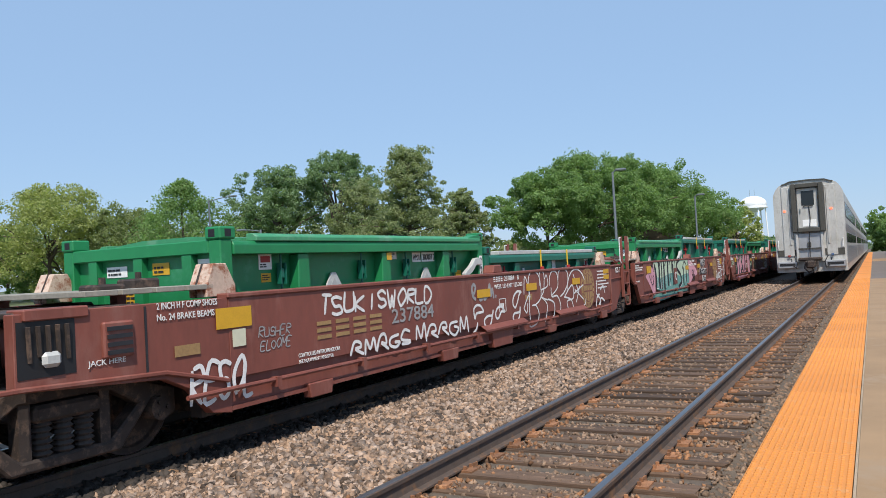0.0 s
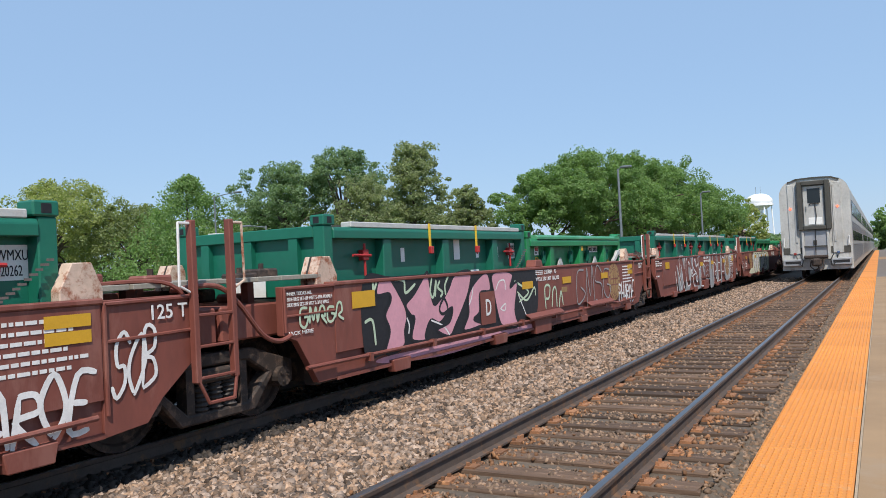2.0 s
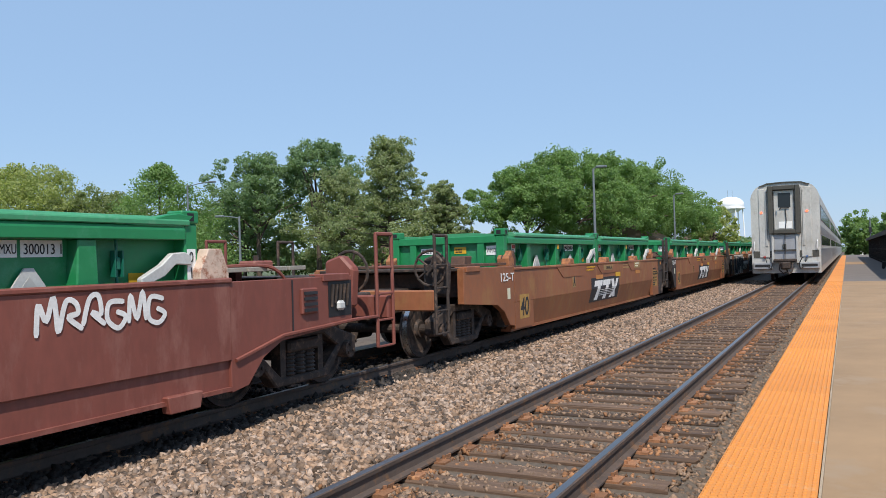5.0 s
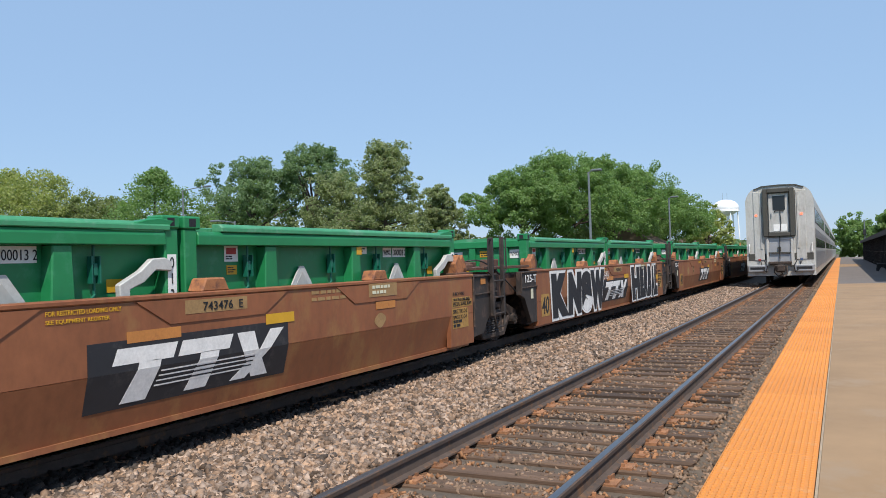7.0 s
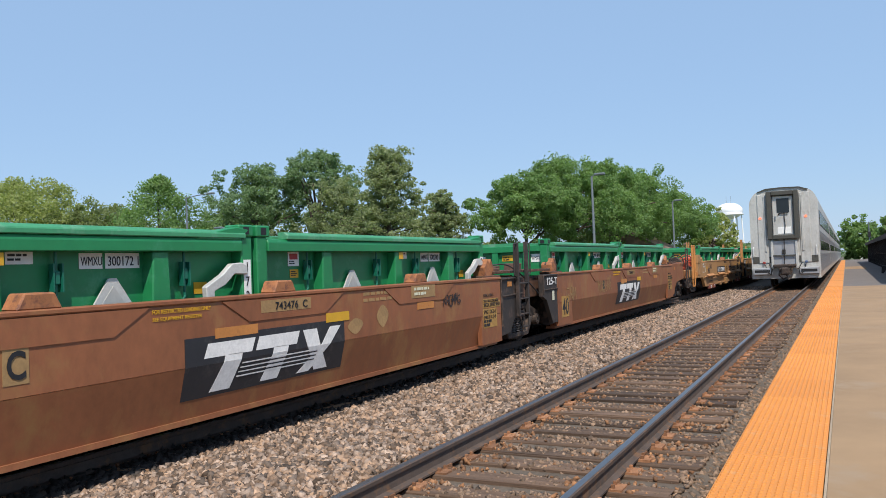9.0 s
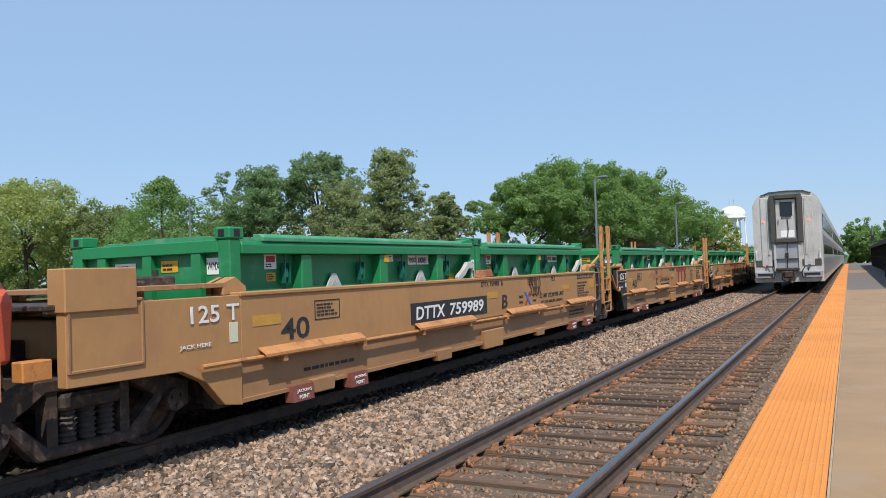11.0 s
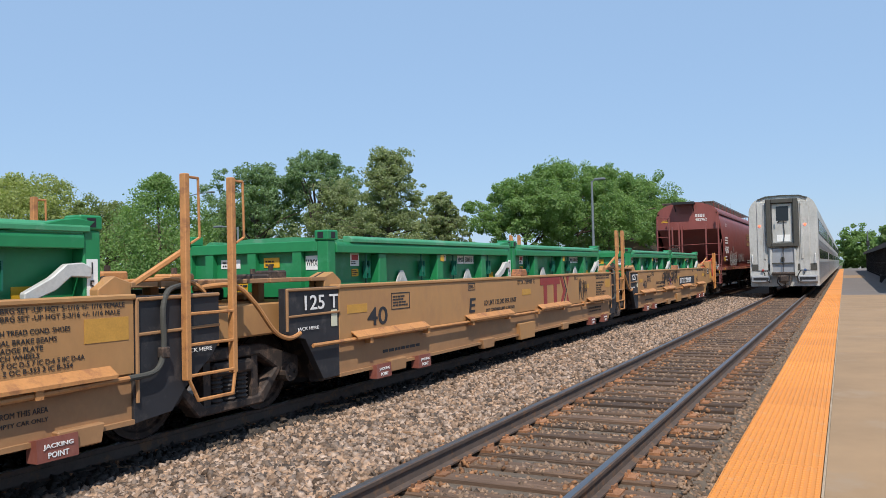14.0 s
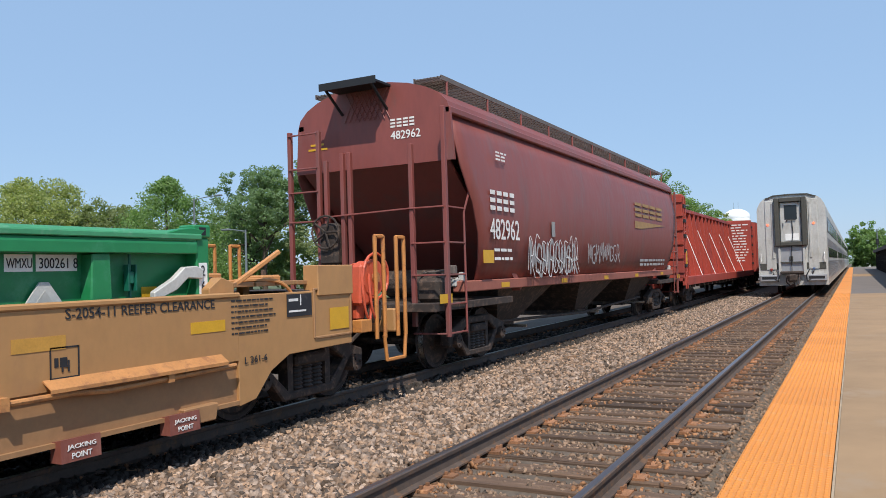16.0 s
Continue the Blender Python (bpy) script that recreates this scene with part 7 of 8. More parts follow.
for pts in (
        [(9.41, 0.37), (9.41, 1.08), (9.81, 1.09), (10.03, 0.84), (9.66, 0.75), (10.12, 0.38)],
        [(10.35, 0.42), (10.36, 1.07), (10.83, 1.09)],
        [(10.4, 0.8), (10.81, 0.81)],
        [(10.37, 0.41), (10.85, 0.43)],
        [(11.06, 0.37), (11.2, 1.21), (11.74, 1.22), (11.75, 0.4)],
        [(11.16, 0.75), (11.7, 0.74)],
        [(12.52, 1.38), (12.05, 1.01), (12.92, 0.76), (12.8, 0.45)],
        [(10.01, 1.37), (9.99, 0.39)],
):
    spray(E1, pts, "chalk", 0.04, 0.0044)
sized("E", 0.19, 0.25, "chalk", E1, on_side(1.508, 5.4, 0.75), fat=0.012)
tag(E1, "PHAROE", 12.95, 1.22, 1.1, 0.18, "chalk", 0.04, 32)
tag(E1, "CEONE", 13.1, 0.62, 0.7, 0.18, "chalk", 0.014, 35)
tag(E1, "RUBY", 13.15, 0.4, 0.6, 0.18, "chalk", 0.014, 36)
tag(E1, "HIPOE", 14.55, 0.66, 0.4, 0.11, "chalk", 0.012, 37)
tag(E1, "ETMN", 14.55, 0.5, 0.4, 0.11, "chalk", 0.012, 38)
# these two units have bare sides with no ledges
for w in (E1, A1):
    for ob in list(w.children):
        if ob.name.startswith(("walk_ledge", "brake_pipe")):
            bpy.data.objects.remove(ob)

seal(A1, 3.6, 0.98)
blob(A1, side0, [(3.0, 0.4), (3.5, 0.62), (4.2, 0.7), (4.4, 1.36), (7, 1.4), (10.2, 1.35), (10.4, 0.7), (9.8, 0.38), (6, 0.37)], "cream_spray", 0.006)
sized("WORD", 5.6, 0.98, "black_spray", A1, on_side(1.512, 4.25, 0.38), fat=0.05)
sized("WORD", 5.5, 0.9, "chalk", A1, on_side(1.516, 4.3, 0.42), fat=0.02)
scribble(A1, on_side(1.504, 2.6, 0.88), 0.6, 0.25, 4, 35, "black_spray", 0.04)
scribble(A1, on_side(1.504, 11.9, 1.1), 1.3, 0.25, 6, 36, "chalk", 0.045)
scribble(A1, on_side(1.504, 0.75, 0.62), 0.6, 0.4, 4, 37, "chalk", 0.016)
framed(A1, 1.92, 0.68, 0.36, 0.3, 3, "chalk", 6)
for y, a in ((1.86, 0.3), (4.9, 0.45), (7.2, 0.4), (8.9, 0.4)):
    plate("reflector", A1, on_side(1.522, y, 1.12), rect(a, 0.13), "yellow")

for k, (w, letter) in enumerate(zip(W2, "AEDCB")):
    logo_brown(w, 6.45)
    for b3 in (w,):
        plate("faded_patch", w, on_side(XS, 1.78, 0.41), rect(0.48, 0.46), "gold_patch", 0.002)
        sized("40", 0.42, 0.36, "black_spray", w, on_side(1.503, 1.81, 0.46), fat=0.012, shear=0.12)
        stencil(w, "125-T", 0.9, 1.15, 0.62, 0.15)
        plate("white_patch", w, on_side(1.497, 1.2, 0.82), rect(0.13, 0.2), "cream_spray")
        ly, lz = {"C": (4.68, 0.84), "E": (5.06, 0.76)}.get(letter, (5.0, 0.86))
        plate("letter_patch", w, on_side(XS, ly, lz), rect(0.21, 0.29), "gold")
        sized(letter, 0.15, 0.22, "black_spray", w, on_side(1.506, ly + 0.03, lz + 0.035), fat=0.02)
        sized("FOR RESTRICTED LOADING ONLY", 0.72, 0.04, "yellow", w, on_side(XS, 6.08, 1.27), fat=0.01)
        sized("SEE EQUIPMENT REGISTER", 0.6, 0.04, "yellow", w, on_side(XS, 6.08, 1.2), fat=0.01)
        bars(w, on_side(XS, 9.5, 1.27), text_rows(2, 0.75, 0.04, 0.08, 6, 0.12), "gold", "faded_lettering")
        plate("faded_patch", w, on_side(1.513, 7.52, 1.185), rect(0.86, 0.13), "gold", 0.002)
        sized("743476  " + letter, 0.56, 0.085, "black_spray", w, on_side(1.516, 7.75, 1.205), fat=0.004)
        plate("pale_notice", w, on_side(1.513, 10.72, 1.17), rect(0.72, 0.19), "gold")
        bars(w, on_side(1.518, 10.8, 1.28), text_rows(2, 0.55, 0.04, 0.07, 7, 0.1), "cream_spray", "notice_lettering")
        plate("reflector", w, on_side(1.504, 8.68, 0.99), rect(0.48, 0.11), "yellow")
        plate("primer_patch", w, on_side(1.503, 6.85, 0.98), rect(0.62, 0.1), "ochre")
        plate("primer_patch", w, on_side(1.503, 10.9, 1.0), rect(0.5, 0.1), "ochre")
        for y, z, a, b in ((13.17, 0.87, 0.73, 0.11), (13.17, 0.96, 0.66, 0.065), (13.17, 0.53, 0.58, 0.325)):
            plate("faded_patch", w, on_side(XS, y, z), rect(a, b), "gold_patch", 0.002)
        for s, z, a, b in (("38 INCH WHLS", 1.058, 0.42, 0.055), ("2 INCH TREAD COND. SHOES", 0.97, 0.62, 0.042), ("SPECIAL BRAKE BEAM", 0.89, 0.68, 0.065), ("SPRG 7 OC-D-5", 0.77, 0.5, 0.065), ("SPRG 7 IC-D-5", 0.68, 0.5, 0.06)):
            sized(s, a, b, "black_spray", w, on_side(1.504, 13.19, z), fat=-0.004)
        bars(w, on_side(1.504, 13.19, 0.62), text_rows(2, 0.42, 0.045, 0.065, 9, 0.1), "black_spray", "data_lettering")
        plate("reflector", w, on_side(1.495, S2 - 1.2, 1.2), rect(0.2, 0.1), "ochre")
piece_w = W2[2]
for i, (s, a, b, z, h) in enumerate((("K", 2.3, 3.62, 0.26, 1.1), ("N", 3.4, 4.62, 0.25, 1.11), ("S", 4.42, 5.46, 0.26, 1.1), ("W", 5.22, 6.62, 0.25, 1.12))):
    sized(s, b - a, h, "chalk", piece_w, on_side(1.508 + 0.0008 * i, a, z), fat=0.19, shear=0.1 if i % 2 else -0.08, name="sprayed_letter")
    sized(s, b - a - 0.16, h - 0.14, "black_spray", piece_w, on_side(1.515 + 0.0008 * i, a + 0.08, z + 0.06), fat=0.095, shear=0.08 if i % 2 else -0.06, name="sprayed_letter")
for i, (s, a, b, z, h) in enumerate((("H", 9.36, 10.62, 0.26, 1.11), ("E", 10.42, 11.12, 0.27, 1.1), ("R", 10.96, 11.66, 0.28, 1.11), ("B", 11.5, 12.14, 0.27, 1.1), ("A", 11.98, 12.62, 0.26, 1.1), ("L", 12.46, 13.06, 0.27, 1.11))):
    sized(s, b - a, h, "chalk", piece_w, on_side(1.508 + 0.0008 * i, a, z), fat=0.14, shear=-0.12 if s in "HE" else 0.08, name="sprayed_letter")
    sized(s, b - a - 0.15, h - 0.14, "black_spray", piece_w, on_side(1.515 + 0.0008 * i, a + 0.09, z + 0.05), fat=0.085, shear=-0.1 if s in "HE" else 0.06, name="sprayed_letter")
sized("RVST", 0.3, 0.13, "black_spray", piece_w, on_side(1.504, 12.82, 1.15), shear=0.1, fat=-0.01, name="sprayed_letter")
sized("PVNX", 0.32, 0.13, "black_spray", piece_w, on_side(1.504, 12.82, 0.99), shear=0.1, fat=-0.01, name="sprayed_letter")
plate("reflector", piece_w, on_side(1.504, 12.84, 0.83), rect(0.32, 0.13), "yellow")
sized("SHEN", 0.5, 0.2, "chalk", piece_w, on_side(1.504, 6.55, 1.02), shear=0.2, fat=-0.02, name="sprayed_letter")
scribble(piece_w, on_side(1.504, 13.9, 1.1), 0.5, 0.25, 4, 45, "black_spray", 0.025)
scribble(W2[3], on_side(1.504, 11.7, 1.0), 0.6, 0.18, 6, 42, "black_spray", 0.02)
scribble(W2[4], on_side(1.504, 4.6, 0.85), 1.2, 0.35, 6, 43, "gold", 0.03)
scribble(W2[4], on_side(1.504, 2.1, 0.75), 0.7, 0.3, 3, 44, "gold", 0.03)
for i, (w, y, z, a, b) in enumerate(((W2[3], 9.95, 0.98, 0.3, 0.3), (W2[3], 3.6, 0.95, 0.4, 0.32), (W2[1], 11.0, 0.85, 0.3, 0.2), (W2[3], 9.3, 0.9, 0.35, 0.2), (W2[4], 7.0, 1.0, 0.3, 0.3))):
    blob(w, on_side(1.502, y, z), [(0, -b / 2), (-a / 2, 0), (0, b / 2), (a / 2, 0.02)], "gold", 0.002)


def jacking(w, y):
    p = part("jacking_plate", prism(BM(), [(1.44, 0.36), (1.56, 0.38), (1.57, 0.2), (1.44, 0.2)], y, y + 0.36, "y"), "bnsf", w, "maroon jacking plate")
    sized("JACKING", 0.26, 0.045, "chalk", p, on_side(1.568, y + 0.05, 0.29), fat=0.02)
    sized("POINT", 0.18, 0.045, "chalk", p, on_side(1.569, y + 0.09, 0.225), fat=0.02)


for w, letter in zip(W3, "BCDEA"):
    stencil(w, "125 T", 0.86, 1.17, 0.66, 0.17)
    stencil(w, "JACK HERE", 0.72, 0.93, 0.4, 0.05)
    plate("white_patch", w, on_side(1.497, 1.38, 0.95), rect(0.12, 0.2), "cream_spray")
    sized("40", 0.5, 0.24, "black", w, on_side(XS, 2.17, 0.89), fat=0.012)
    framed(w, 2.78, 1.07, 0.5, 0.23, 4, "black", 3)
    for y in (1.72, 7.62, 11.55):
        plate("reflector", w, on_side(XS, y, 1.08), rect(0.45, 0.11), "yellow_faded")
    y0 = {"B": 10.16, "A": 4.04}.get(letter, 5.84)
    sized("LD LMT 123,200 PER UNIT", 1.47, 0.1, "black", w, on_side(XS, y0, 0.96), fat=0.008)
    sized("20 FT CONTAINER LIMIT 61,500 EACH", 1.3, 0.065, "black", w, on_side(XS, y0 + 0.07, 0.85), fat=0.006)
    framed(w, y0 - 0.62, 1.25, 0.27, 0.12, 3, "black", 4)
    sized(letter, 0.26, 0.24, "black", w, on_side(XS, 8.24 if letter == "B" else 5.24, 0.88), fat=0.02, shear=0.12)
    sized("DTTX", 0.3, 0.085, "black", w, on_side(XS, 7.4, 1.29), fat=0.006)
    sized("759989  " + letter, 0.56, 0.085, "black", w, on_side(XS, 7.75, 1.29), fat=0.006)
    if letter == "A":
        bars(w, on_side(XS, 13.85, 1.36), text_rows(7, 0.75, 0.016, 0.055, 11, 0.06), "black", "data_lettering")
    else:
        for s, z, a in (("SIDE BRG SET -UP HGT 5-1/16 +/- 1/16 FEMALE", 1.345, 1.25), ("SIDE BRG SET -UP HGT 5-3/16 +/- 1/16 MALE", 1.285, 1.2), ("2 INCH TREAD COND. SHOES", 1.18, 0.72), ("SPECIAL BRAKE BEAMS", 1.11, 0.6), ("SEE BADGE PLATE", 1.05, 0.48), ("36 INCH WHEELS", 0.995, 0.45), ("SPRG 7 OC D-5 7 IC D-6 5 IIC D-6A", 0.94, 0.85), ("SPRG 2 OC B-353 2 IC B-354", 0.885, 0.74)):
            sized(s, a, 0.04, "black", w, on_side(XS, 12.6, z), fat=0.0)
        plate("reflector", w, on_side(XS, 13.45, 1.06), rect(0.44, 0.2), "yellow_faded")
        sized("DO NOT LIFT BOTH UNITS FROM THIS AREA", 1.1, 0.045, "black", w, on_side(1.461, 12.05, 0.56), fat=0.0)
        sized("JACK AT JACKING POINTS, EMPTY CAR ONLY", 1.1, 0.045, "black", w, on_side(1.461, 12.05, 0.48), fat=0.0)
    for y in (2.28, 3.4, 11.9, 12.98):
        jacking(w, y)
    bars(w, on_side(1.461, 2.6, 0.5), text_rows(1, 1.2, 0.04, 0.1, 12, 0.12), "black", "data_lettering")
    if letter != "A":
        stencil(w, "JACK HERE", S3 - 0.98, 0.86, 0.36, 0.05)
    framed(w, 10.9, 1.3, 0.2, 0.1, 3, "black", 5)
    if letter in "CDE":
        # a maroon maker's sign: two barred stems and a pair of chevrons
        m = on_side(1.503, 8.62, 0.78)
        plate("logo_bar", w, m, rect(1.22, 0.17, 0, 0.46), "maroon")
        plate("logo_stem", w, m, rect(0.2, 0.46, 0.2, 0), "maroon")
        plate("logo_stem", w, m, rect(0.2, 0.46, 0.82, 0), "maroon")
        plate("logo_chevron", w, m, [(1.2, 0.0), (1.36, 0.0), (1.62, 0.3), (1.38, 0.63), (1.24, 0.63), (1.46, 0.31)], "maroon")
        plate("logo_chevron", w, m, [(1.42, 0.0), (1.46, 0.0), (1.7, 0.31), (1.48, 0.63), (1.44, 0.63), (1.65, 0.31)], "black")
        plate("logo_chevron", w, m, [(1.66, 0.0), (1.88, 0.0), (1.72, 0.24)], "maroon")
        plate("logo_chevron", w, m, [(1.68, 0.63), (1.9, 0.63), (1.73, 0.4)], "maroon")
        scribble(w, on_side(1.504, 11.2, 0.86), 0.62, 0.42, 4, 50 + ord(letter), "black_spray", 0.022)
    else:
        a, b = (5.0, 7.6) if letter == "B" else (8.08, 11.28)
        bd = plate("number_board", w, on_side(1.502, a, 0.84), rect(b - a, 0.3), "black")
        sized("DTTX", 0.9, 0.19, "chalk", bd, Matrix.Translation((0.14, 0.055, 0.004)), fat=0.02, shear=0.1)
        sized("759989", 1.25, 0.19, "chalk", bd, Matrix.Translation((1.2, 0.055, 0.004)), fat=0.02, shear=0.1)
        c = 9.34 if letter == "B" else 6.2
        plate("cross_mark", w, on_side(1.503, c, 0.88), [(0, 0), (0.08, 0), (0.34, 0.25), (0.26, 0.25)], "red")
        plate("cross_mark", w, on_side(1.5045, c, 0.88), [(0.26, 0), (0.34, 0), (0.08, 0.25), (0, 0.25)], "blue")
        for s, dx, dz in (("next", -0.27, 0.12), ("load", -0.27, 0.02), ("any", 0.42, 0.12), ("road", 0.42, 0.02)):
            sized(s, 0.2, 0.06, "black", w, on_side(XS, c + dx, 0.9 + dz), fat=0.01, shear=0.2)
    if letter in "CD":
        bm = BM()
        stroke(bm, spline([(4.2, 1.1), (4.7, 1.25), (4.75, 1.05), (5.0, 1.2), (5.15, 1.05), (5.5, 1.4), (5.35, 1.05), (5.7, 1.15), (6.1, 1.08), (6.0, 1.3), (6.2, 1.38), (6.15, 1.1), (7.3, 1.12)]), 0.02)
        o = part("sprayed_tag", bm, "red", w, "thin red spray tag")
        o.matrix_basis = on_side(1.506, 0, 0)
        sized("2628" if letter == "C" else "2624", 0.42, 0.09, "red", w, on_side(1.506, 7.45, 1.0), fat=-0.012, shear=0.2)
scribble(W3[4], on_side(1.506, 5.05, 1.0), 2.6, 0.38, 9, 61, "black_spray", 0.05)
scribble(W3[0], on_side(1.504, 9.6, 1.05), 0.62, 0.34, 5, 62, "black_spray", 0.025)
tag(W3[1], "CEBARD", 13.42, 0.6, 0.95, 0.24, "pink_spray", 0.03, 63)
A3 = W3[4]
reel = part("hose_reel", rod(BM(), (1.36, S3 + 1.12, 1.55), (1.42, S3 + 1.12, 1.55), 0.24, 24), "orange_red", A3, "orange-red hand brake disc")
part("reel_hub", rod(BM(), (1.42, S3 + 1.12, 1.55), (1.47, S3 + 1.12, 1.55), 0.07, 12), "rust_guide", reel)
part("reel_rim", pipe(BM(), [(1.44, S3 + 1.12 + 0.3 * math.cos(k * 0.3491), 1.57 + 0.3 * math.sin(k * 0.3491)) for k in range(19)], 0.02, 6), "orange_red", reel)
part("brake_casing", prism(BM(), [(S3 + 0.74, 1.2), (S3 + 1.0, 1.2), (S3 + 1.05, 1.5), (S3 + 0.95, 1.78), (S3 + 0.78, 1.72)], 1.28, 1.44, "x", 0.03), "orange_red", A3, "orange-red brake casing")
for k in range(2):
    yy = S3 + 0.76 + 0.16 * k
    part("looped_hose", pipe(BM(), spline([(1.46, yy, 1.6), (1.5, yy - 0.04, 1.35), (1.5, yy + 0.02, 1.1), (1.48, yy + 0.14, 1.02), (1.46, yy + 0.2, 1.3)], 4), 0.016, 6), "orange_red", A3, "looped orange air hose")
sized("S-2054-11 REEFER CLEARANCE", 1.62, 0.085, "black", A3, on_side(XS, 12.0, 1.31), fat=0.008)
framed(A3, 11.86, 0.85, 0.26, 0.25, 1, "black", 7)
sized("H", 0.07, 0.09, "black", A3, on_side(XS, 11.96, 0.9), fat=0.02)
sized("L 261-6", 0.34, 0.07, "black", A3, on_side(XS, 14.03, 0.72), fat=0.008)
sb = plate("service_board", A3, on_side(1.502, 14.71, 1.15), rect(0.44, 0.25), "black")
bars(sb, Matrix.Translation((0.03, 0.17, 0.004)), [(0, 0, 0.16, 0.03), (0, -0.12, 0.3, 0.02), (0.2, -0.05, 0.015, 0.12)], "chalk", "notice_lettering")
plate("reflector", A3, on_side(XS, 13.31, 1.08), rect(0.45, 0.11), "yellow")
plate("reflector", A3, on_side(XS, 15.5, 0.95), rect(0.38, 0.26), "yellow")


# the covered hopper ------------------------------------------------------------
def hopper(u):
    L = 17.4
    h = thing("covered_hopper", "dark red covered grain hopper wagon with roof walkways, rolling past", "hopper wagon")
    side = [(0.35, 4.14), (0.35, 3.36)]
    for k in range(1, 9):
        a = k / 8
        side.append((0.35 + 0.95 * a ** 0.8, 3.36 - 1.96 * a))
    rear = [(L - y, z) for y, z in side][::-1]
    for s in (-1, 1):
        bm = BM()
        vs = []
        prof = [(0.0, 1.4), (0.16, 1.75), (0.26, 2.2), (0.28, 2.7), (0.25, 3.3), (0.16, 3.8), (0.06, 4.14)]
        cols = [i / 40 for i in range(41)]
        for f in cols:
            row = []
            for bx, z in prof:
                yy = np.interp(z, [p[1] for p in side[::-1]], [p[0] for p in side[::-1]])
                row.append(bm.verts.new((s * (1.36 + bx), yy + (L - 2 * yy) * f, z)))
            vs.append(row)
        for r0, r1 in zip(vs, vs[1:]):
            for k in range(len(prof) - 1):
                bm.faces.new((r0[k], r1[k], r1[k + 1], r0[k + 1]))
        bmesh.ops.recalc_face_normals(bm, faces=bm.faces)
        bmesh.ops.solidify(bm, geom=bm.faces[:], thickness=0.03)
        part("side_sheet", bm, "hopper", h, "curved red hopper side", smooth=True)
        part("eave_rail", box(BM(), *sorted((s * 1.36, s * 1.5)), 0.3, L - 0.3, 4.1, 4.22, 0.02), "hopper", h)
        # the light that the sill reflects is painted in as a paler red
        part("side_sill", box(BM(), *sorted((s * 1.3, s * 1.5)), 0.6, L - 0.6, 1.26, 1.44, 0.015), "bnsf_pink", h, "side sill in a paler red for the light it reflects")
        for y in (2.1, 5.3, 8.5, 11.6, 14.9):
            plate("reflector", h, on_side(1.502, y, 1.29) if s > 0 else on_side(-1.6, y, 1.29), rect(0.36, 0.09), "yellow")
    arch = [(1.5 * math.cos(math.pi * k / 12), 4.14 + 0.62 * math.sin(math.pi * k / 12)) for k in range(13)]
    roof = part("roof", prism(BM(), arch, 0.36, L - 0.36, "y"), "hopper", h)
    for y0, y1 in ((0.3, 0.358), (L - 0.358, L - 0.3)):
        part("end_sheet", prism(BM(), [(-1.55, 3.36), (1.55, 3.36)] + arch, y0, y1, "y"), "hopper", h, "arched red end sheet")
    for d in (1, -1):
        f = (lambda y: y) if d > 0 else (lambda y: L - y)
        part("slope_sheet", prism(BM(), [(f(0.33), 3.37), (f(0.42), 3.37), (f(3.3), 1.3), (f(3.2), 1.2)], -1.42, 1.42, "x"), "hopper", h, "sloping end sheet in shade")
        part("end_deck", box(BM(), -1.5, 1.5, *sorted((f(-0.35), f(2.6))), 1.0, 1.12, 0.01), "grime", h)
        part("end_beam", box(BM(), -1.52, 1.52, *sorted((f(-0.42), f(-0.3))), 1.0, 1.13, 0.01), "grime", h)
        part("draft_sill", box(BM(), -0.3, 0.3, *sorted((f(-0.5), f(3.4))), 0.72, 1.0), "grime", h)
        part("coupler", prism(BM(), [(-0.14, 0.74), (0.14, 0.74), (0.18, 1.0), (-0.18, 1.0)], *sorted((f(-1.05), f(-0.45))), "y", 0.03), "grime", h)
        for x, top, foot in ((-1.44, 4.05, 0.75), (-0.84, 4.02, 1.1), (-0.69, 3.5, 1.1), (-0.36, 3.6, 1.1), (-0.22, 3.6, 1.1), (0.94, 3.62, 0.75), (1.53, 4.15, 0.6)):
            part("end_post", box(BM(), x - 0.035, x + 0.035, *sorted((f(-0.05), f(0.03))), foot, top, 0.008), "hopper", h)
        for z in (1.5, 2.5, 3.0, 3.4, 3.98):
            part("rung", rod(BM(), (-1.44, f(-0.06), z), (-0.84, f(-0.06), z), 0.015, 6), "hopper", h)
        for z in (0.65, 1.1, 1.55, 2.05, 2.6):
            part("rung", rod(BM(), (0.94, f(-0.06), z), (1.53, f(-0.06), z), 0.015, 6), "hopper", h)
            part("side_rung", rod(BM(), (1.54, f(-0.02), z), (1.54, f(0.6), z), 0.015, 6), "hopper", h)
        part("hand_rail", pipe(BM(), [(-0.84, f(-0.07), 2.55), (0.94, f(-0.07), 2.6)], 0.015, 6), "hopper", h)
        part("ladder_rail", pipe(BM(), [(1.54, f(0.6), 0.62), (1.54, f(0.6), 2.55), (1.6, f(0.72), 2.92)], 0.018, 6), "hopper", h)
        for q, (vx, vz) in enumerate(((1.2, 1.5), (1.32, 1.42), (1.26, 1.62), (1.4, 1.5))):
            part("valve", box(BM(), vx - 0.06, vx + 0.06, *sorted((f(0.5 + 0.07 * q), f(0.62 + 0.07 * q))), vz - 0.07, vz + 0.08, 0.02), "galv" if q % 2 else "walk", h)
            part("valve_pipe", pipe(BM(), [(vx, f(0.55), vz), (vx - 0.3, f(0.4), vz + 0.1 - 0.06 * q), (vx - 0.6, f(0.5), vz - 0.2)], 0.012, 6), "walk", h)
        # the crossover platform under the roof's ridge
        part("crossover_platform", box(BM(), -0.62, 0.42, *sorted((f(-0.2), f(0.34))), 4.66, 4.7, 0.004), "iron", h, "dark steel grating platform")
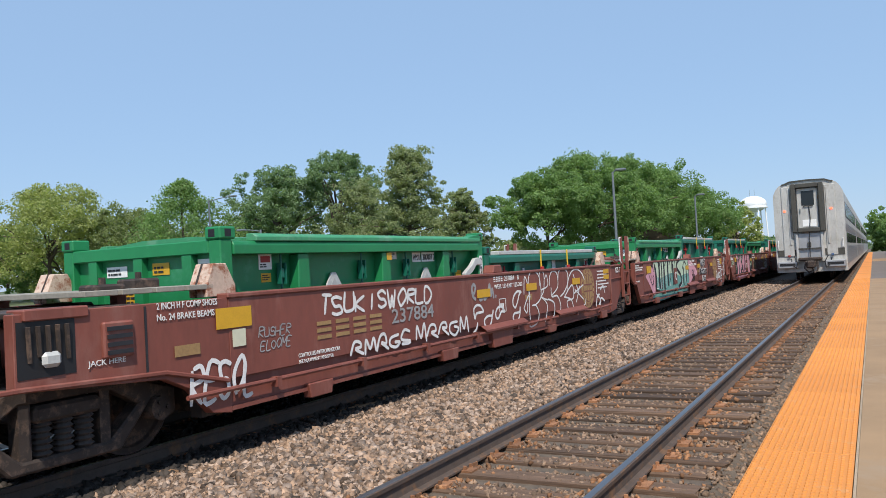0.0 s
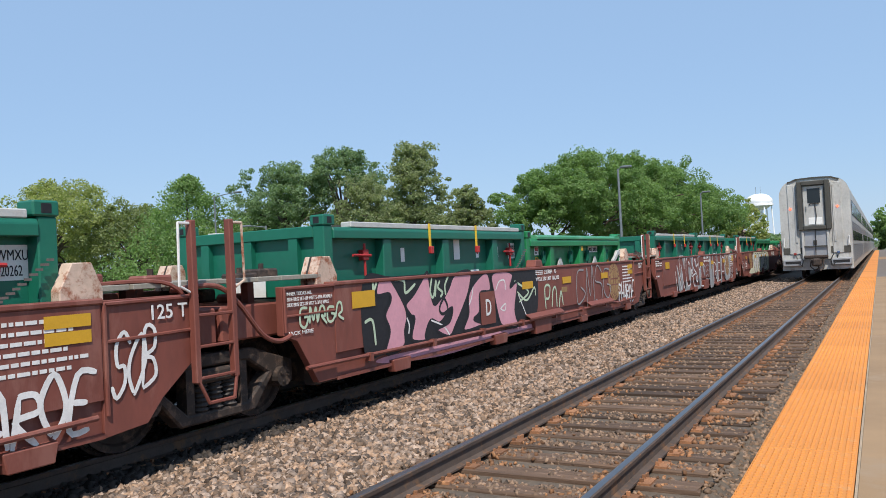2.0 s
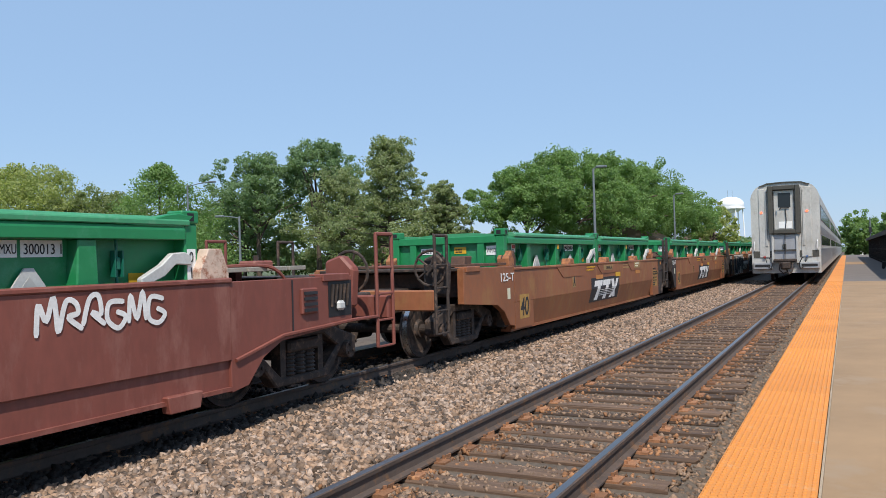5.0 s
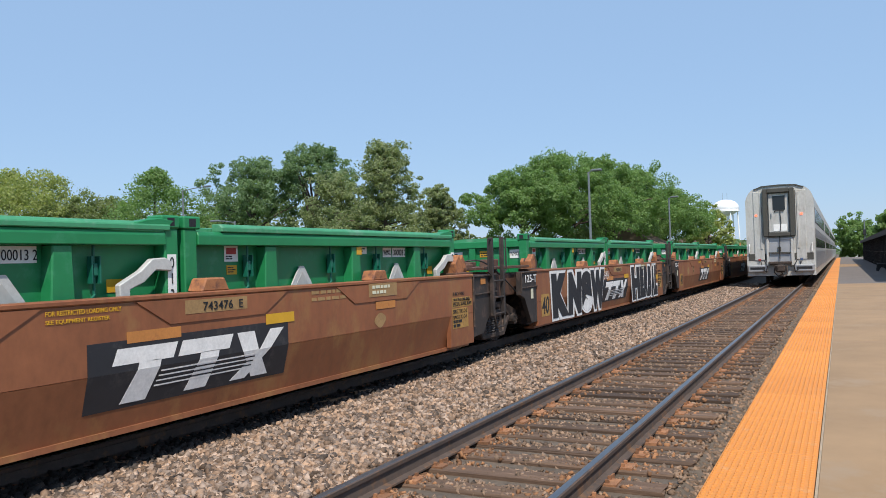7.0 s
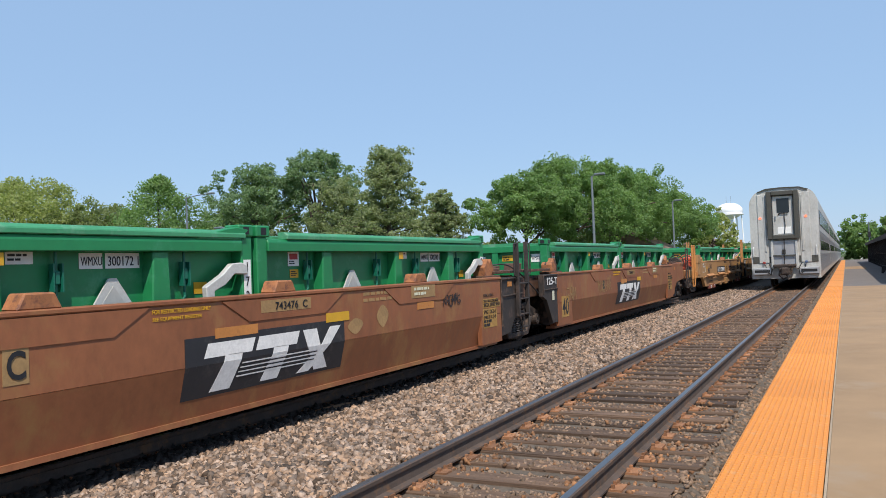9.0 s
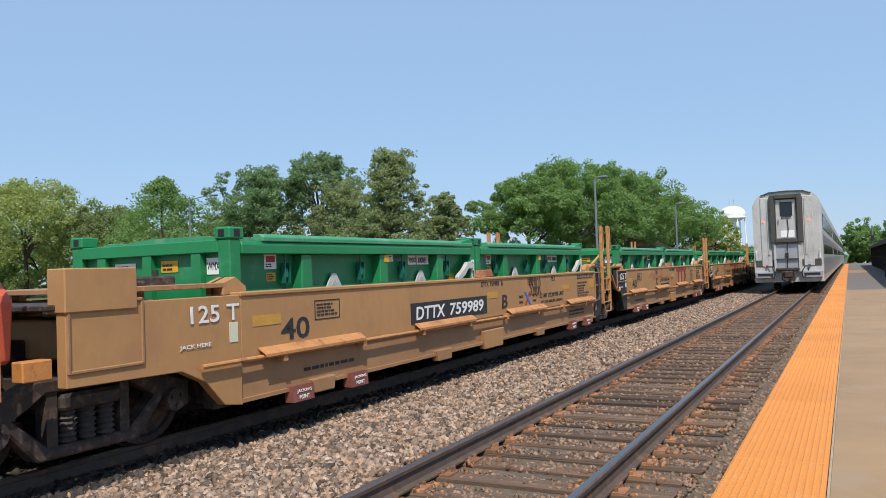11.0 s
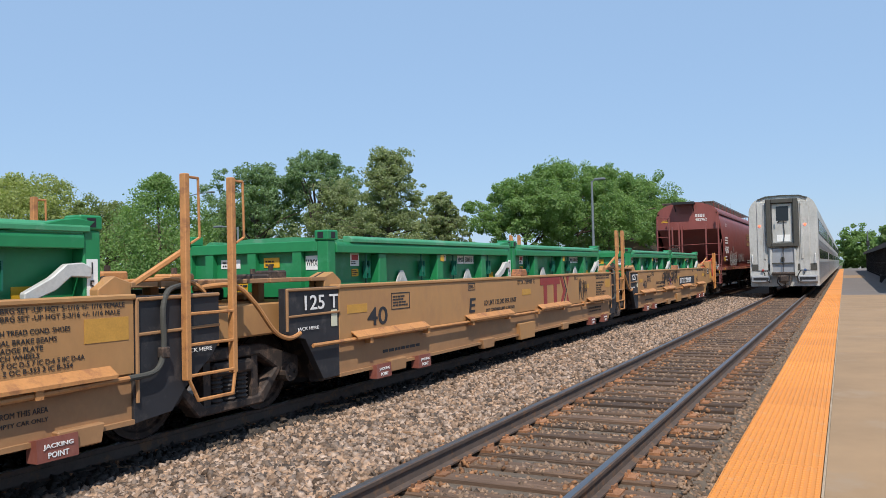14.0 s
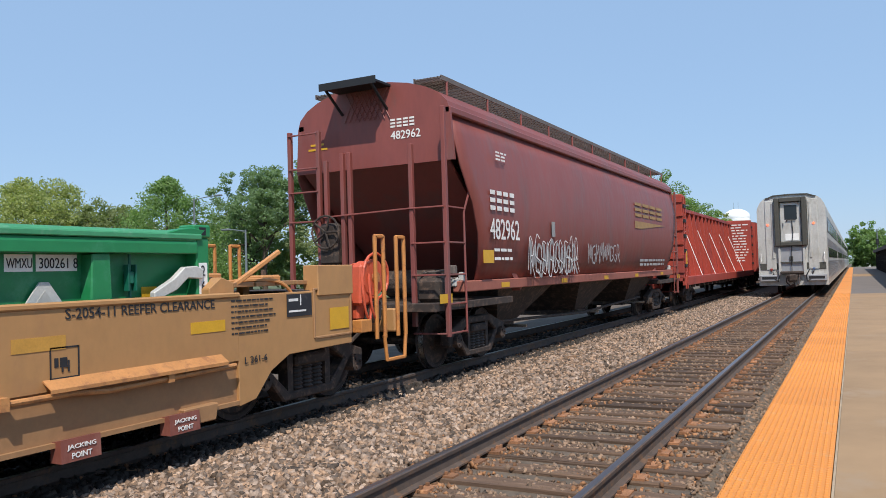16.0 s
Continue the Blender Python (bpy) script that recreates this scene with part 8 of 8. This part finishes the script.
        part("platform_lip", box(BM(), -0.65, 0.45, *sorted((f(-0.22), f(-0.2))), 4.62, 4.74), "iron", h)
        for x in (-0.55, 0.34):
            part("platform_bracket", rod(BM(), (x, f(-0.18), 4.65), (x, f(0.3), 4.3), 0.025, 6), "iron", h)
        bm = BM()
        for k in range(7):
            rod(bm, (-0.5 + 0.1 * k, f(0.285), 4.15), (-0.2 + 0.1 * k, f(0.285), 4.72), 0.008, 4)
            rod(bm, (-0.1 + 0.1 * k - 0.1, f(0.28), 4.15), (-0.5 + 0.1 * k, f(0.28), 4.72), 0.008, 4)
        part("end_mesh", bm, "hopper", h)
        # brake gear
        part("air_tank", rod(BM(), (-0.2, f(1.1), 1.42), (0.9, f(1.1), 1.42), 0.22, 16), "grime", h)
        bm = BM()
        for k in range(16):
            a0, a1 = 2 * math.pi * k / 16, 2 * math.pi * (k + 1) / 16
            rod(bm, (-0.6 + 0.27 * math.cos(a0), f(-0.2), 2.3 + 0.27 * math.sin(a0)), (-0.6 + 0.27 * math.cos(a1), f(-0.2), 2.3 + 0.27 * math.sin(a1)), 0.018, 6)
        for k in range(5):
            a0 = 2 * math.pi * k / 5
            rod(bm, (-0.6, f(-0.2), 2.3), (-0.6 + 0.27 * math.cos(a0), f(-0.2), 2.3 + 0.27 * math.sin(a0)), 0.018, 6)
        part("brake_wheel", bm, "grime", h)
        part("brake_gear", box(BM(), -0.78, -0.42, *sorted((f(-0.15), f(0.05))), 1.75, 2.45, 0.05), "grime", h)
        part("brake_valve", box(BM(), 0.9, 1.3, *sorted((f(0.1), f(0.45))), 1.12, 1.5, 0.06), "grime", h)
        part("air_hose", pipe(BM(), [(0.35, f(-0.4), 1.0), (0.4, f(-0.7), 0.75), (0.25, f(-0.95), 0.5)], 0.03, 6), "grime", h)
        plate("reflector", h, on_side(1.545, f(-0.1) - 0.2, 1.12), rect(0.4, 0.14), "yellow")
    # discharge pockets
    for k in range(3):
        c = 3.9 + k * 4.8
        pk = prism(BM(), [(c - 1.5, 1.3), (c + 1.5, 1.3), (c + 0.45, 0.55), (c - 0.45, 0.55)], -1.3, 1.3, "x")
        for v in pk.verts:
            if v.co.z < 0.6:
                v.co.x *= 0.6
        part("discharge_pocket", pk, "grime", h, "dusty dark discharge pocket")
        part("outlet_gate", box(BM(), -0.75, 0.75, c - 0.5, c + 0.5, 0.42, 0.55, 0.02), "grime", h)
        part("gate_rod", rod(BM(), (-1.2, c - 0.3, 0.5), (1.35, c - 0.3, 0.5), 0.03, 6), "steel", h)
    part("brake_pipe", pipe(BM(), [(1.0, 3.0, 0.62), (1.1, 8.0, 0.5), (1.0, 14.0, 0.62)], 0.03, 6), "grime", h)
    # roof walkways of steel grating
    for x0, x1 in ((-1.25, -0.75), (0.75, 1.25)):
        bm = BM()
        for x in (x0, x1):
            box(bm, x - 0.012, x + 0.012, 0.5, L - 0.5, 4.7, 4.78)
        for k in range(int((L - 1) / 0.2)):
            y = 0.5 + k * 0.2
            box(bm, x0, x1, y, y + 0.03, 4.735, 4.76)
        for k in range(1, 8):
            x = x0 + (x1 - x0) * k / 8
            box(bm, x - 0.006, x + 0.006, 0.5, L - 0.5, 4.73, 4.765)
        wk = part("roof_walkway", bm, "walk", h, "dark steel grating walkway")
        for k in range(11):
            y = 0.7 + k * 1.6
            for x in (x0, x1):
                part("walkway_support", rod(BM(), (x, y, 4.35), (x, y, 4.71), 0.02, 6), "hopper", wk)
    for y in (0.75, L - 1.25):
        bm = BM()
        for k in range(12):
            box(bm, -1.25, 1.25, y + k * 0.045, y + k * 0.045 + 0.015, 4.735, 4.765)
        part("roof_walkway", bm, "walk", h, "dark steel grating walkway")
    for k in range(8):
        part("roof_hatch", box(BM(), -0.45, 0.45, 1.5 + k * 1.85, 2.9 + k * 1.85, 4.7, 4.8, 0.03), "hopper", h)
    # lettering: marks as bars, numbers in letters
    X = 1.66
    mark(h, on_side(X, 1.38, 2.62), 4, 0.2, 0.34, 0.08, "chalk")
    sized("482962", 1.28, 0.36, "chalk", h, on_side(X, 1.34, 2.12), fat=0.005)
    bars(h, on_side(X - 0.05, 1.6, 1.92), text_rows(2, 0.85, 0.05, 0.15, 5, 0.2), "chalk", "data_lettering")
    plate("reflector", h, on_side(X - 0.03, 1.1, 1.72), rect(0.42, 0.22), "yellow")
    bars(h, on_side(X - 0.02, 1.7, 3.62), text_rows(3, 0.55, 0.03, 0.06, 9, 0.2), "chalk", "data_lettering")
    mark(h, on_side(X - 0.02, 11.3, 3.0), 4, 0.75, 0.4, 0.14, "gold")
    plate("logo_stripe", h, on_side(X - 0.01, 11.2, 2.66), [(0, 0), (0.7, 0), (3.9, 0.2), (0, 0.2)], "gold")
    scribble(h, on_side(X - 0.01, 3.1, 1.5), 2.8, 0.6, 8, 71, "grey_spray", 0.07)
    scribble(h, on_side(X, 3.0, 1.46), 3.0, 0.75, 9, 72, "chalk", 0.022)
    plate("sprayed_frame", h, on_side(X, 4.35, 2.24), rect(0.2, 0.3), "grey_spray", 0.002)
    scribble(h, on_side(X, 6.7, 1.72), 2.7, 0.42, 9, 73, "grey_spray", 0.04)
    bars(h, on_side(X - 0.06, 11.8, 1.72), text_rows(2, 4.2, 0.07, 0.12, 13, 0.4), "grey_spray", "data_lettering")
    mark(h, on_end(0.4, 0.297, 3.98), 4, 0.09, 0.14, 0.03, "chalk")
    sized("482962", 0.56, 0.14, "chalk", h, on_end(0.4, 0.297, 3.78), fat=0.012)
    bars(h, on_end(-1.28, 0.297, 3.75), [(0.05, 0.08, 0.28, 0.035), (0, 0, 0.4, 0.035)], "yellow", "warning_lettering")
    return moving(h, u)


hopper(249.2)
truck_at(250.95)
truck_at(264.7)


def centerbeam(u):
    L = 22.4
    c = thing("centerbeam_wagon", "bright red empty centerbeam lumber wagon with end bulkheads", "flat wagon")
    part("deck", box(BM(), -1.5, 1.5, 0.2, L - 0.2, 0.98, 1.1, 0.01), "red_car", c)
    for s in (-1, 1):
        part("side_sill", box(BM(), *sorted((s * 1.42, s * 1.52)), 0.2, L - 0.2, 0.82, 1.14, 0.01), "red_car", c)
        for k in range(20):
            part("winch", rod(BM(), (s * 1.35, 1.2 + k * 1.05, 0.78), (s * 1.5, 1.2 + k * 1.05, 0.78), 0.07, 8), "grime", c)
    part("centre_sill", box(BM(), -0.35, 0.35, 0.0, L, 0.6, 0.97), "red_car", c)
    for y0, y1 in ((0.2, 0.62), (L - 0.62, L - 0.2)):
        b = part("bulkhead", box(BM(), -1.5, 1.5, y0, y1, 1.1, 4.2, 0.02), "red_car", c, "red end bulkhead")
        for k in range(6):
            part("bulkhead_rib", box(BM(), -1.52, 1.52, y0 - 0.05 if y0 < 1 else y1, y0 if y0 < 1 else y1 + 0.05, 1.3 + k * 0.52, 1.42 + k * 0.52), "red_car", b)
        # raised black blocks paint in the shade of the edge's notches
        for k in range(5):
            part("edge_notch", box(BM(), 1.5, 1.56, y0 + 0.05, y1 - 0.05, 1.5 + k * 0.55, 1.62 + k * 0.55), "iron", b)
    bars(c, on_end(0.15, L - 0.625, 3.9), text_rows(14, 1.2, 0.07, 0.17, 15, 0.3), "chalk", "bulkhead_lettering")
    part("top_chord", box(BM(), -0.4, 0.4, 0.62, L - 0.62, 3.95, 4.1, 0.01), "red_car", c)
    part("centre_web", box(BM(), -0.03, 0.03, 0.62, L - 0.62, 1.1, 3.95), "red_car", c)
    for k in range(19):
        y = 1.25 + k * 1.1
        part("rib", prism(BM(), [(-0.75, 1.1), (0.75, 1.1), (0.4, 3.95), (-0.4, 3.95)], y - 0.05, y + 0.05, "y"), "red_car", c)
    for k in range(6):
        y = 1.0 + k * 3.4
        part("tie_down_cable", rod(BM(), (1.45, y, 1.1), (0.45, y + 1.6, 3.2), 0.014, 5), "chalk", c)
    part("end_ladder", pipe(BM(), [(1.53, 0.3, 0.7), (1.53, 0.3, 4.1), (1.53, 0.6, 4.1), (1.53, 0.6, 0.7)], 0.025, 6), "red_car", c)
    for k in range(8):
        part("rung", rod(BM(), (1.53, 0.3, 0.9 + k * 0.42), (1.53, 0.6, 0.9 + k * 0.42), 0.018, 6), "red_car", c)
    plate("reflector", c, on_side(1.56, 0.3, 1.6), rect(0.2, 0.5), "yellow")
    return moving(c, u)


centerbeam(267.9)
truck_at(270.4)
truck_at(287.6)


def boxcar(u):
    L = 16.5
    b = thing("boxcar", "faded red boxcar coupled at the end of the train", "boxcar")
    part("body", box(BM(), -1.55, 1.55, 0.0, L, 1.0, 4.15, 0.03), "red_car", b)
    part("roof", prism(BM(), [(-1.57, 4.14), (1.57, 4.14), (0, 4.34)], 0.0, L, "y"), "bnsf_pink", b)
    for s in (-1, 1):
        part("door", box(BM(), *sorted((s * 1.55, s * 1.62)), 6.4, 9.6, 1.05, 4.0, 0.01), "red_car", b)
        for k in range(14):
            y = 0.5 + k * 1.15
            if not 6.2 < y < 9.8:
                part("side_post", box(BM(), *sorted((s * 1.55, s * 1.6)), y - 0.05, y + 0.05, 1.05, 4.1), "red_car", b)
    part("underframe", box(BM(), -0.4, 0.4, -0.6, L + 0.6, 0.7, 1.0), "grime", b)
    for k in range(7):
        part("rung", rod(BM(), (0.9, -0.06, 1.2 + k * 0.42), (1.45, -0.06, 1.2 + k * 0.42), 0.018, 6), "red_car", b)
    return moving(b, u)


boxcar(291.6)
truck_at(293.8)
truck_at(305.6)

# small things on the ballast --------------------------------------------------
rr = random.Random(17)
for i, (x, y, z, l, a) in enumerate(((-2.55, 14.5, -0.17, 1.1, 60), (-2.35, 15.0, -0.15, 0.8, 78), (-2.1, 10.2, -0.17, 0.45, 62), (-3.45, 8.6, -0.17, 0.6, 70), (-3.4, 9.3, -0.16, 0.4, 85), (-3.4, 5.3, -0.17, 0.4, 30), (-1.75, 7.6, -0.17, 0.3, 20))):
    t = thing("wood_splinter", "broken reddish-brown tie splinter lying on the ballast", "wood debris", "wood debris on the ballast")
    t.matrix_basis = pose(x, y, z, 0, rr.uniform(-5, 5), a)
    part("splinter", prism(BM(), [(-l / 2, -0.02), (l * 0.1, -0.045), (l / 2, -0.01), (l * 0.3, 0.03), (-l * 0.4, 0.035)], -0.02, 0.03, "z"), "plank", t)


def motions():
    """The freight train rolls at an even speed; its wheels turn."""
    # the train surges a little in its slack: how far it hangs back, in metres
    slack = ((0, -0.1), (0.5, -0.2), (1, -0.27), (1.5, 0.16), (2, 0.12), (2.5, 0.09), (3, 0.02), (3.5, 0), (4, -0.06), (6.5, -0.03), (7, 0.06), (7.5, 0.15), (8, 0.28), (8.5, -0.1), (9, -0.1), (11.5, 0), (12, 0), (13, 0), (14, 0), (15, 0.04), (16, 0))
    for ob, u in MOVERS:
        z = ob.get("z", 0.0)
        if "z" in ob:
            del ob["z"]
        walk(ob, [(t, pose(FAR, u - SPEED * t + d, z)) for t, d in slack])
    for w in WHEELS:
        y, z = w.location.y, w.location.z
        walk(w, [(k / FPS, pose(0, y, z, math.degrees(SPEED * k / FPS / 0.457) % 360)) for k in range(0, 481)])


motions()
